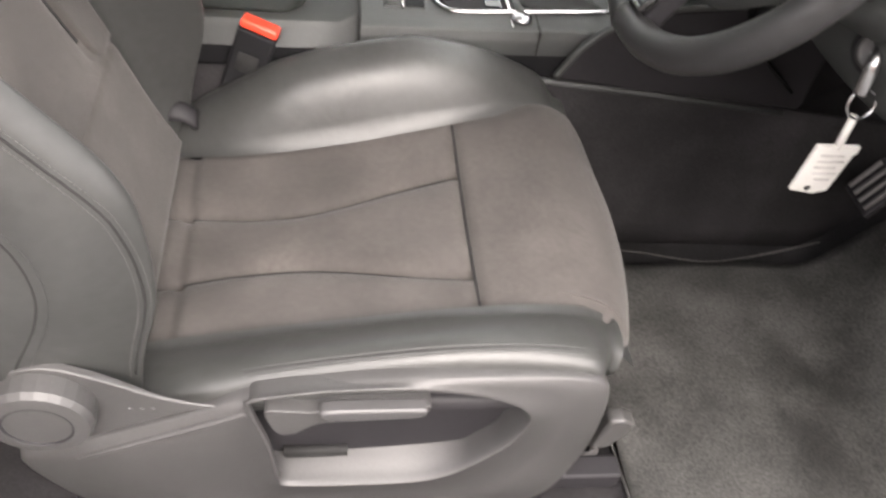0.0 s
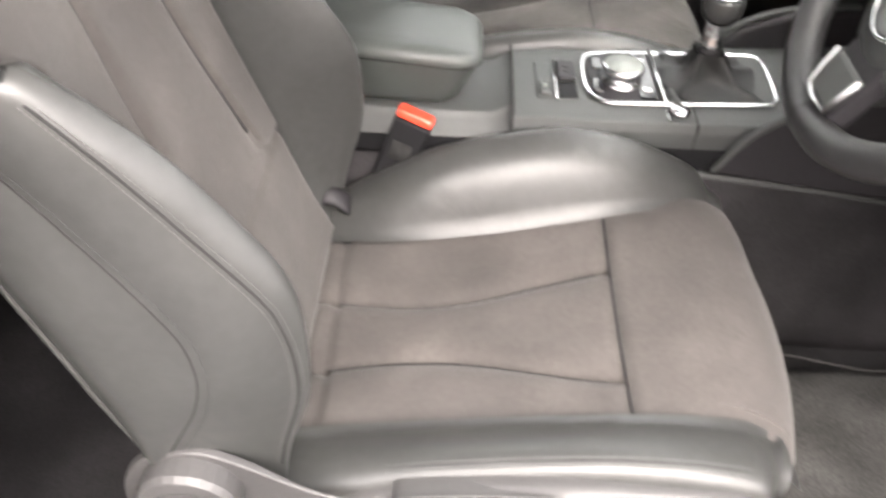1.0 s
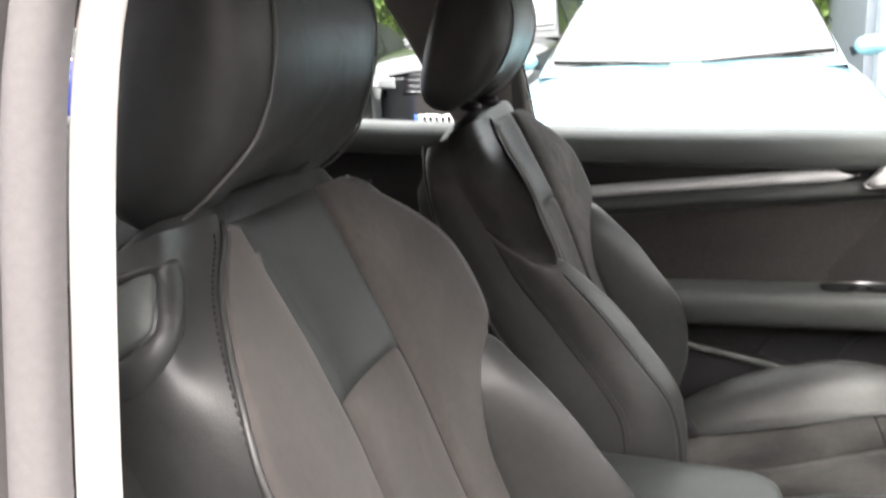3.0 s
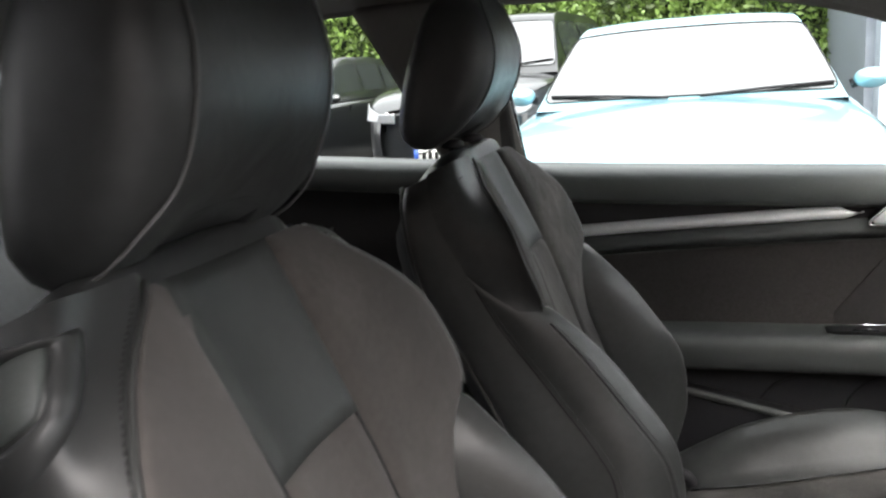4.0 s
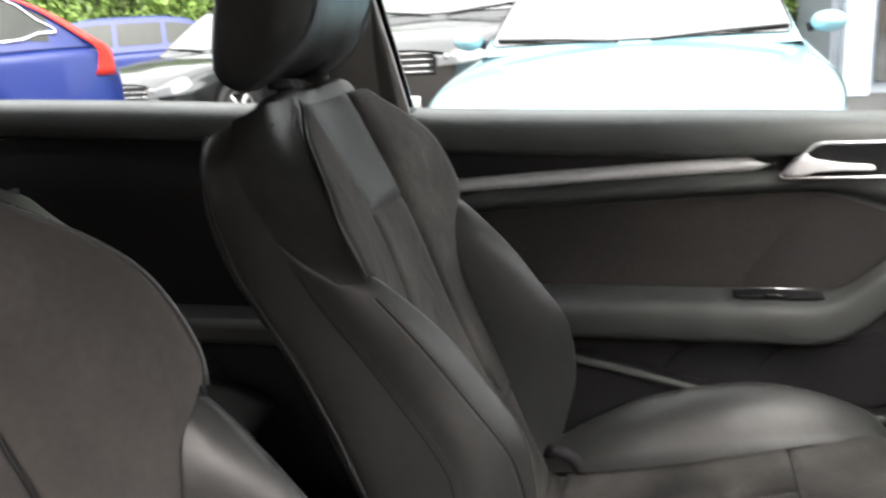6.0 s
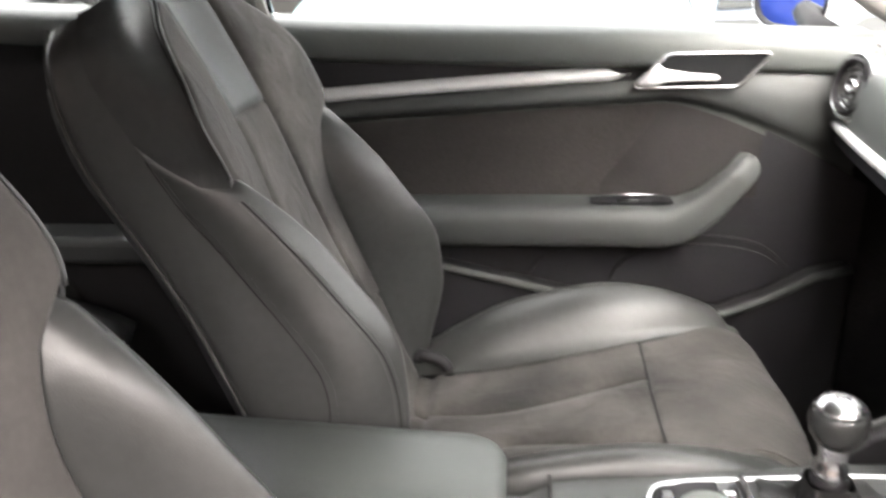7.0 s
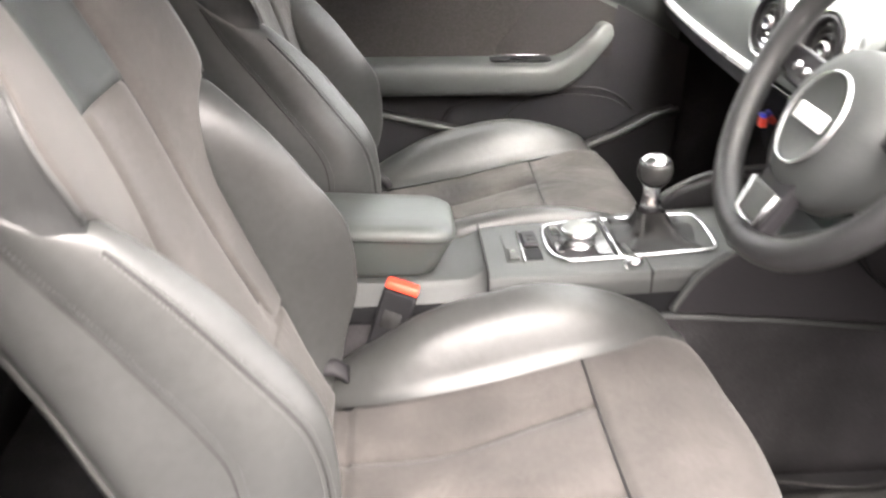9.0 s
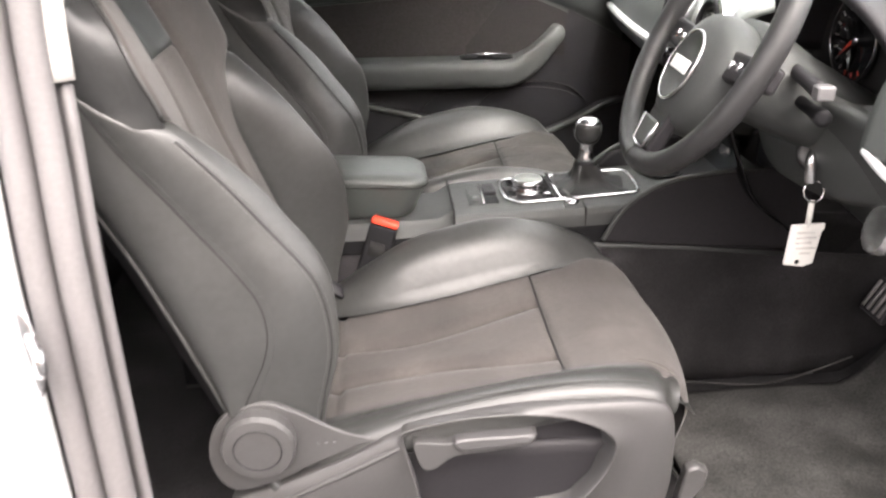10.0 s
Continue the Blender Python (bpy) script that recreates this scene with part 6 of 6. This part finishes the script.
M_BLUE_PALE = car_paint("pale_blue_paint", (0.27, 0.50, 0.58))
M_BLACK_CAR = car_paint("black_paint", (0.010, 0.011, 0.012), 0.0)
M_BLUE_CAR = material("blue_paint", (0.003, 0.020, 0.16), 0.40, 0.1, var=0.03, scale=30, coat=0.28, stain=0.04)
M_BLACK_CAR.node_tree.nodes["Principled BSDF"].inputs["Coat IOR"].default_value = 2.1
M_DGLASS = material("dark_car_glass", (0.02, 0.025, 0.025), 0.03, var=0.05, coat=1.0, spec=1.0)
M_DGLASS.node_tree.nodes["Principled BSDF"].inputs["IOR"].default_value = 1.9
M_DGLASS.node_tree.nodes["Principled BSDF"].inputs["Coat IOR"].default_value = 2.6
M_SIDEGLASS = material("tinted_side_glass", (0.03, 0.035, 0.033), 0.03, var=0.05, spec=0.25)
M_TYRE = material("tyre_rubber", (0.02, 0.02, 0.02), 0.85, var=0.15)
M_TAIL = material("red_lens", (0.55, 0.03, 0.02), 0.2, coat=0.6, var=0.05)
M_LENS = material("clear_lens", (0.30, 0.31, 0.32), 0.15, 0.4, coat=0.8, var=0.1)
M_PLATE = material("white_plate", (0.75, 0.75, 0.72), 0.4)
M_PLATE_B = material("blue_plate_band", (0.03, 0.10, 0.45), 0.4)


def build_car(name, label, paint, L, W, hood, belt, roof, marks, nose=0.62, at=(0, 0), yaw=0, tail=0.05, cabin=0.93):
    """A car that faces -y from its own origin on the ground. hood: height at the windscreen's foot; marks: lengths of
    windscreen foot, roof front, roof rear, rear glass foot."""
    car = thing(name, label, "car", "parked cars", at=(at[0], at[1], GROUND))
    car.rotation_euler = (0, 0, radians(yaw))
    f0, f1, r0, r1 = marks
    hw = W / 2
    width = [(0, hw * 0.66), (0.12, hw * 0.84), (0.5, hw * 0.96), (1.2, hw), (L * 0.7, hw), (L - 0.5, hw * 0.95), (L - 0.1, hw * 0.84), (L, hw * 0.72)]
    top = [(0, nose), (0.15, nose + 0.09), (0.5, lerp(nose + 0.1, hood, 0.55)), (f0, hood), (f1, belt), (r0, belt + 0.03), (r1, belt + 0.04), (L - 0.1, belt - 0.06 if r1 < L - 0.4 else belt), (L, belt - 0.2)]

    def shell(u, v):
        l = L * u
        w, t = curve(width, l), curve(top, l)
        prof = [(-0.90, 0.20), (-0.97, 0.30), (-1.0, 0.55), (-0.985, t - 0.16), (-0.95, t - 0.05), (-0.80, t - 0.005), (-0.4, t + 0.025), (0.0, t + 0.032)]
        prof += [(-a, b) for a, b in prof[-2::-1]]
        k = v * (len(prof) - 1)
        x = curve([(i, p[0]) for i, p in enumerate(prof)], k) * w
        z = curve([(i, p[1]) for i, p in enumerate(prof)], k)
        arch = 0
        for wl in (0.85, L - 0.95):
            arch = max(arch, 0.36 - math.hypot(l - wl, max(0, z - 0.32)))
        return (x * (1 - 0.10 * step(0.0, 0.02, arch) * (1 if abs(x) > 0.8 * w else 0)), l, z)
    part("body", sheet(shell, 90, 56), paint, car)

    def cab(u, v):
        # greenhouse: u along, v across
        l = lerp(f0 - 0.02, r1 + 0.02, u)
        zr = curve([(f0 - 0.02, hood + 0.005), (lerp(f0, f1, 0.5), lerp(hood, roof, 0.53)), (f1, roof - 0.04), (lerp(f1, r0, 0.4), roof), (r0, roof - 0.05), (lerp(r0, r1, 0.6), lerp(roof, belt, 0.5)), (r1 + 0.02, belt + 0.03)], l)
        base = curve(top, l) - 0.02
        frac = max(0.0, (zr - base) / (roof - base))
        w = curve(width, l) * cabin
        wt = w * lerp(1.0, 0.78, frac)
        prof = [(-w, base), (-lerp(w, wt, 0.5), lerp(base, zr, 0.5)), (-wt, zr - 0.035 * frac), (-wt * 0.92, zr - 0.008 * frac), (-wt * 0.5, zr + 0.012 * frac), (0, zr + 0.016 * frac)]
        prof += [(-a, b) for a, b in prof[-2::-1]]
        k = v * (len(prof) - 1)
        return (curve([(i, p[0]) for i, p in enumerate(prof)], k), l, curve([(i, p[1]) for i, p in enumerate(prof)], k))
    part("roof", sheet(cab, 50, 40), paint, car)

    def out(p, d=0.006):
        c = Vector((0, (f1 + r0) / 2, belt - 0.1))
        q = Vector(p)
        n = q - c
        n.y *= 0.5
        return q + n.normalized() * d
    uu = lambda l: (l - f0 + 0.02) / (r1 - f0 + 0.04)
    corner = lambda u: 1 - math.sqrt(max(0.0, 1 - max(0.0, abs(2 * u - 1) - 0.7) ** 2 * 11))   # rounded corners of the glass
    screen = lambda u, v: out(cab(uu(lerp(f0 + 0.05, f1 - 0.11, u)), lerp(0.262 + 0.035 * corner(u), 0.738 - 0.035 * corner(u), v)))
    part("windscreen", sheet(screen, 12, 16), M_DGLASS, car, "dark windscreen reflecting the sky")
    edge = [(k / 24, 0.0) for k in range(25)] + [(1.0, k / 16) for k in range(1, 17)] + [(1 - k / 24, 1.0) for k in range(1, 25)] + [(0.0, 1 - k / 16) for k in range(1, 16)]
    part("windscreen_seal", tube([out(screen(u, v), 0.002) for u, v in edge], 0.004, 5, True), M_GROOVE, car, "black windscreen seal")
    part("rear_window", sheet(lambda u, v: out(cab(uu(lerp(r0 + 0.06, r1 - 0.05, u)), lerp(0.26, 0.74, v))), 10, 12), M_DGLASS, car, "dark rear window")
    for side in (0, 1):
        cuts = [f0 + 0.42, lerp(f1, r0, 0.36), lerp(f1, r0, 0.80), r0 + (0.48 if tail > 0.1 else 0.25)]
        for a, b in zip(cuts, cuts[1:]):
            def win(u, v, a=a, b=b):
                l = lerp(a + 0.03, b - 0.03, u)
                return out(cab(uu(l), lerp(0.035, 0.165, v) if side == 0 else lerp(0.965, 0.835, v)))
            part("side_window", sheet(win, 8, 6), M_SIDEGLASS, car, "dark side window")
        s = -1 if side == 0 else 1
        m = part("mirror", lathe([(0.0, -0.05), (0.075, -0.04), (0.095, 0.0), (0.08, 0.04), (0.0, 0.06)], Matrix.Translation((s * (hw + 0.06), f0 + 0.42, belt + 0.02)) @ pose(0, 0, 0, 90, 0, 0) @ Matrix.Diagonal((0.95, 0.58, 0.9, 1)), 20), paint, car, "painted door mirror")
        part("mirror_foot", tube([(s * (hw - 0.04), f0 + 0.44, belt - 0.01), (s * (hw + 0.04), f0 + 0.43, belt + 0.02)], 0.025, 8), M_PLAST_D, m)
        def headlight(u, v, s=s):
            l = lerp(0.0, 0.28, max(0.0, (u - 0.3) / 0.7))
            x = lerp(hw * 0.46, hw * 0.66, u / 0.3) if u < 0.3 else curve(width, l) * lerp(1.005, 0.955, v)
            return (s * (x + 0.006), l - 0.018, lerp(nose - 0.13 + 0.05 * u + 0.07 * u ** 8, min(curve(top, l) - 0.03, nose + 0.09) - 0.04 * u ** 8, v))
        head = part("headlight", sheet(headlight, 16, 6, 0.015), M_LENS, car, "clear headlight")
        part("lamp", lathe([(0.03, 0), (0.025, 0.008), (0, 0.004)], Matrix.Translation((s * hw * 0.56, -0.012, nose - 0.045)) @ pose(0, 0, 0, 90, 0, 0), 20), M_CHROME, head)
        def lamp(u, v, s=s):
            if tail < 0.1:
                return (s * (curve(width, L - 0.10 * u) * 0.99 + 0.012), L - 0.02 - 0.12 * u - 0.06 * max(0, v - 0.4), lerp(belt - 0.28, belt + tail, v))
            z = lerp(belt - 0.20, roof - 0.10, v)   # a tall lamp along the rear pillar
            f = max(0.0, (z - belt) / (roof - belt))
            return (s * (lerp(curve(width, L - 0.1) * 0.99, hw * 0.76, f) + 0.012), curve([(0, L - 0.03), (0.25, lerp(r0, r1, 0.88)), (0.5, lerp(r0, r1, 0.62)), (0.85, r0 + 0.10), (1, r0)], f) - lerp(0.15, 0.05, v ** 0.5) * u, z)
        part("tail_light", sheet(lamp, 4, 12, 0.02), M_TAIL, car, "red tail light")
        if tail > 0.1:
            lo, hi = (0.03, 0.17) if side == 0 else (0.97, 0.83)
            ls = np.linspace(f0 + 0.42, r0 + 0.50, 24)
            near = lambda l: 0.42 * step(ls[-1] - 0.30, ls[-1], l)
            ring = [out(cab(uu(l), lerp(lo, hi, near(l))), 0.012) for l in ls] + [out(cab(uu(l), lerp(hi, lo, near(l))), 0.012) for l in ls[::-1]]
            part("window_trim", tube(ring, 0.012, 6, True), M_CHROME, car, "bright window trim")
        for wy in (0.85, L - 0.95):
            m4 = Matrix.Translation((s * (hw - 0.10), wy, 0.32)) @ pose(0, 0, 0, 0, 90 * s, 0)
            wh = part("wheel", lathe([(0.20, 0.0), (0.30, 0.0), (0.32, 0.03), (0.32, 0.085), (0.29, 0.105), (0.225, 0.105), (0.22, 0.08)], m4, 40), M_TYRE, car, "black tyre")
            part("wheel_rim", lathe([(0.22, 0.075), (0.222, 0.10), (0.205, 0.10), (0.195, 0.07), (0.07, 0.075), (0.06, 0.09), (0.0, 0.092)], m4, 40), M_LENS, wh, "silver alloy rim")
            for k in range(5):
                bm = box(0.05, 0.205, -0.022, 0.022, 0.075, 0.098)
                bmesh.ops.transform(bm, matrix=m4 @ pose(0, 0, 0, 0, 0, 72 * k), verts=bm.verts)
                part("spoke", bm, M_SATIN, wh)
            part("wheel_arch", lathe([(0.0, 0.0), (0.36, 0.0), (0.355, 0.012), (0.0, 0.012)], Matrix.Translation((s * (hw - 0.105), wy, 0.34)) @ pose(0, 0, 0, 0, 90 * s, 0), 32), M_GROOVE, car)
        w0 = out(cab(uu(f0 + 0.04), 0.5 + s * 0.02), 0.02)
        w1 = out(cab(uu(f0 + 0.10), 0.5 - s * 0.0 + (0.21 if s > 0 else -0.20)), 0.022)
        part("wiper", tube([w0, w0.lerp(w1, 0.5) + Vector((0, 0, 0.004)), w1], 0.008, 6), M_PLAST_D, car, "black wiper")
        part("bonnet_line", tube([Vector(shell(lerp(0.2, f0, k / 12) / L, 0.5 + s * 0.235)) + Vector((0, 0, 0.003)) for k in range(13)], 0.004, 5), M_GROOVE, car)
    part("bumper", sheet(lambda u, v: (lerp(-hw * 0.70, hw * 0.70, u), 0.014 + 0.05 * (2 * u - 1) ** 2 + 0.03 * v * v, lerp(0.2, nose + 0.03, v)), 12, 8, 0.01), paint, car)
    g = part("grille", sheet(lambda u, v: (lerp(-hw * 0.42, hw * 0.42, u), -0.012 + 0.05 * (2 * u - 1) ** 2 + 0.03 * v, lerp(nose - 0.20, nose + 0.04, v)), 8, 4, 0.02), M_PLAST_D, car, "black grille")
    for k in range(4):
        part("grille_bar", tube([(lerp(-hw * 0.41, hw * 0.41, i / 8), -0.022 + 0.05 * (2 * i / 8 - 1) ** 2 + 0.03 * (0.15 + 0.22 * k), nose - 0.17 + 0.055 * k) for i in range(9)], 0.008, 6), M_CHROME, g, "chrome grille bar")
    part("number_plate", box(-0.26, 0.26, -0.035, -0.02, 0.36, 0.47), M_PLATE, car, "white number plate")
    part("plate_band", box(-0.26, -0.21, -0.038, -0.0355, 0.36, 0.47), M_PLATE_B, car)
    for k in range(6):
        part("plate_bar", box(-0.17 + 0.065 * k, -0.13 + 0.065 * k, -0.038, -0.0355, 0.38, 0.45), M_GROOVE, car)
    part("bumper_gap", tube([(lerp(-hw * 0.8, hw * 0.8, i / 8), 0.0 + 0.22 * abs(2 * i / 8 - 1) ** 3 - 0.01, 0.30) for i in range(9)], 0.03, 8), M_PLAST_D, car, "black lower intake")
    part("underbody", box(-hw * 0.85, hw * 0.85, 0.3, L - 0.2, 0.14, 0.4), M_GROOVE, car)
    return car


build_car("coupe_car", "pale metallic blue car parked facing the yard", M_BLUE_PALE, 4.5, 1.78, 0.91, 0.97, 1.40, (1.35, 2.15, 3.2, 3.9), 0.62, (-0.31, 2.70), -1, cabin=0.875)
build_car("suv_car", "black off-road car with a chrome grille parked by the hedge", M_BLACK_CAR, 4.6, 1.92, 1.13, 1.16, 1.80, (1.15, 1.75, 3.9, 4.3), 0.86, (-2.58, 7.2), -7)
build_car("saloon_car", "black saloon car parked beside the hedge", M_BLACK_CAR, 4.7, 1.78, 0.92, 0.97, 1.50, (1.3, 2.1, 3.2, 3.9), 0.66, (-5.78, 7.55), -16)
build_car("estate_car", "blue family car parked sideways with red tail lights", M_BLUE_CAR, 4.5, 1.80, 1.05, 1.08, 1.66, (1.0, 1.7, 3.58, 4.36), 0.74, (-8.36, 3.45), -54, 0.38)
build_car("hatchback_car", "dark blue hatchback parked behind the others", M_BLUE_CAR, 4.2, 1.75, 0.98, 1.0, 1.48, (1.1, 1.8, 3.3, 3.9), 0.66, (-10.0, 9.6), -60)

# hedge: many leaves before a core coloured dark for the shade inside
rng = np.random.default_rng(5)
N = 95000
hx = rng.uniform(-15, 6, N)
hz = rng.uniform(0, 1, N) ** 0.8 * 4.2 + GROUND
bulge = 0.5 * np.sin(hx * 1.3) + 0.35 * np.sin(hx * 2.9 + hz * 2.1) + 0.3 * np.sin(hz * 3.3 + hx * 0.7)
hy = 13.2 + bulge * 0.5 + rng.normal(0, 0.16, N)
size = rng.uniform(0.03, 0.075, N)
d1 = rng.normal(size=(N, 3))
d1 /= np.linalg.norm(d1, axis=1)[:, None]
d2 = np.cross(d1, rng.normal(size=(N, 3)))
d2 /= np.linalg.norm(d2, axis=1)[:, None]
c = np.stack([hx, hy, hz], 1)
verts = np.stack([c - d1 * size[:, None], c + d2 * size[:, None] * 0.5, c + d1 * size[:, None], c - d2 * size[:, None] * 0.5], 1).reshape(-1, 3)
me = bpy.data.meshes.new("hedge_leaves")
me.from_pydata(verts.tolist(), [], [(4 * i, 4 * i + 1, 4 * i + 2, 4 * i + 3) for i in range(N)])
me.materials.append(M_LEAF)
hedge = tagged(new("hedge", me), "tall green leafy hedge behind the parked cars", "hedge", kind="stuff")
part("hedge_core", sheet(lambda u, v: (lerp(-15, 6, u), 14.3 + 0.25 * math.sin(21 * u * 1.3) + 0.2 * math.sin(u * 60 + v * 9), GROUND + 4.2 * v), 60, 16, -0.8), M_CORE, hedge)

# showroom to the side
hall = thing("showroom", "grey-clad showroom with dark glazing and pale columns", "building")
part("wall", slab([(1.75, 10.6), (9.0, 10.6), (9.0, 16), (1.75, 16)], GROUND, 5.2, "z"), M_CLAD, hall, "grey cladding", smooth=False)
for k in range(4):
    x = 2.25 + 1.6 * k
    part("window", box(x, x + 1.25, 10.54, 10.59, GROUND + 0.15, 3.2), M_DGLASS, hall, "dark glazing", smooth=False)
for k in range(5):
    x = 1.85 + 1.6 * k
    rounded(part("column", box(x, x + 0.30, 10.30, 10.585, GROUND, 5.2), M_CLAD2, hall, "pale grey-blue column"), 0.01)
part("fascia", box(1.7, 9.0, 10.2, 10.59, 3.3, 3.9), M_CLAD2, hall, smooth=False)

# the car's own mirror on the far door
mirror = thing("door_mirror", "white door mirror with silver-framed glass", "door mirror")
mn = Vector((-0.93, -0.36, 0.05)).normalized()
mx = mn.to_track_quat("Z", "Y").to_matrix().to_4x4()
mm = Matrix.Translation((0.345, 1.335, 1.055)) @ mx
oval = [(0.105 * math.copysign(abs(math.cos(a)) ** 0.6, math.cos(a)), 0.070 * math.copysign(abs(math.sin(a)) ** 0.65, math.sin(a))) for a in np.linspace(0, 2 * math.pi, 49)[:-1]]
bm = bmesh.new()
bridge(bm, [[mm @ Vector((x * f, y * f, d)) for x, y in oval] for f, d in ((0.93, -0.004), (1.02, 0.006), (1.05, -0.01), (1.04, -0.06), (0.85, -0.10), (0.4, -0.125))])
part("housing", bm, M_WHITE, mirror, "white housing")
part("mirror_glass", slab([(x * 0.93, y * 0.93) for x, y in oval], -0.002, 0.0, "z"), M_MIRROR, mirror, "mirror glass", smooth=False).matrix_world = mm @ Matrix.Translation((0, 0, 0.001))
part("rim_line", tube([mm @ Vector((x * 0.95, y * 0.95, 0.004)) for x, y in oval], 0.004, 8, True), M_PLAST_D, mirror)
part("foot", tube([(0.36, 1.15, 0.99), (0.36, 1.24, 1.0), (0.36, 1.30, 1.02)], 0.022, 10), M_PLAST_D, mirror)

# the car's own outer skin, windscreen and wheels
own = thing("car_body", "white car body with bonnet and windscreen", "car body")
part("bonnet", sheet(lambda u, v: (lerp(0.92, 2.05, u), lerp(-0.42, 1.15, v), GROUND + lerp(0.90, 0.62, u ** 1.6) - 0.10 * abs(2 * v - 1) ** 4), 20, 24, 0.02), M_WHITE, own, "white bonnet")
part("front_end", sheet(lambda u, v: (2.05 + 0.12 * math.sin(math.pi * v) - 0.10 * (2 * u - 1) ** 4, lerp(-0.42, 1.15, u), GROUND + lerp(0.62, 0.2, v)), 16, 10, 0.02), M_WHITE, own, "white front end")
for y in (-0.44, 1.15):
    part("wing", slab([(0.64, GROUND + 0.2), (2.05, GROUND + 0.2), (2.05, GROUND + 0.56), (1.6, GROUND + 0.72), (0.95, GROUND + 0.86), (0.64, GROUND + 0.88)], y, y + 0.02), M_WHITE, own, "white front wing", smooth=False)
    for x in (1.35, -1.25):
        wm4 = Matrix.Translation((x, y + 0.01, GROUND + 0.31)) @ pose(0, 0, 0, -90 if y > 0 else 90, 0, 0)
        part("wheel", lathe([(0.20, -0.12), (0.30, -0.12), (0.31, -0.09), (0.31, 0.01), (0.29, 0.03), (0.2, 0.02), (0.0, 0.0)], wm4, 36), M_TYRE, own, "black tyre")
ws = part("windscreen", sheet(lambda u, v: (lerp(0.90, 0.10, v) - 0.06 * (2 * u - 1) ** 2 * 1.0, lerp(-0.30, 1.03, u) * (1 - 0.10 * v) + 0.0365 * v, lerp(0.99, 1.335, v) - 0.03 * (2 * u - 1) ** 2 * v), 16, 10, 0.004), M_GLASS, own, "clear windscreen")
ws.visible_shadow = False
part("tailgate", sheet(lambda u, v: (lerp(-1.78, -2.1, v), lerp(-0.40, 1.13, u), lerp(1.36, GROUND + 0.25, v)), 10, 10, 0.02), M_WHITE, own, "white tailgate")

# added wall, never in view, that cuts the low sky light
yard = tagged(part("wall_sky_block", slab([(-16, -9.0), (14, -9.0), (14, -8.7), (-16, -8.7)], GROUND, 5.0, "z"), M_BRICK, smooth=False), "plain brick wall added out of view to block low sky light", "wall", kind="structure")
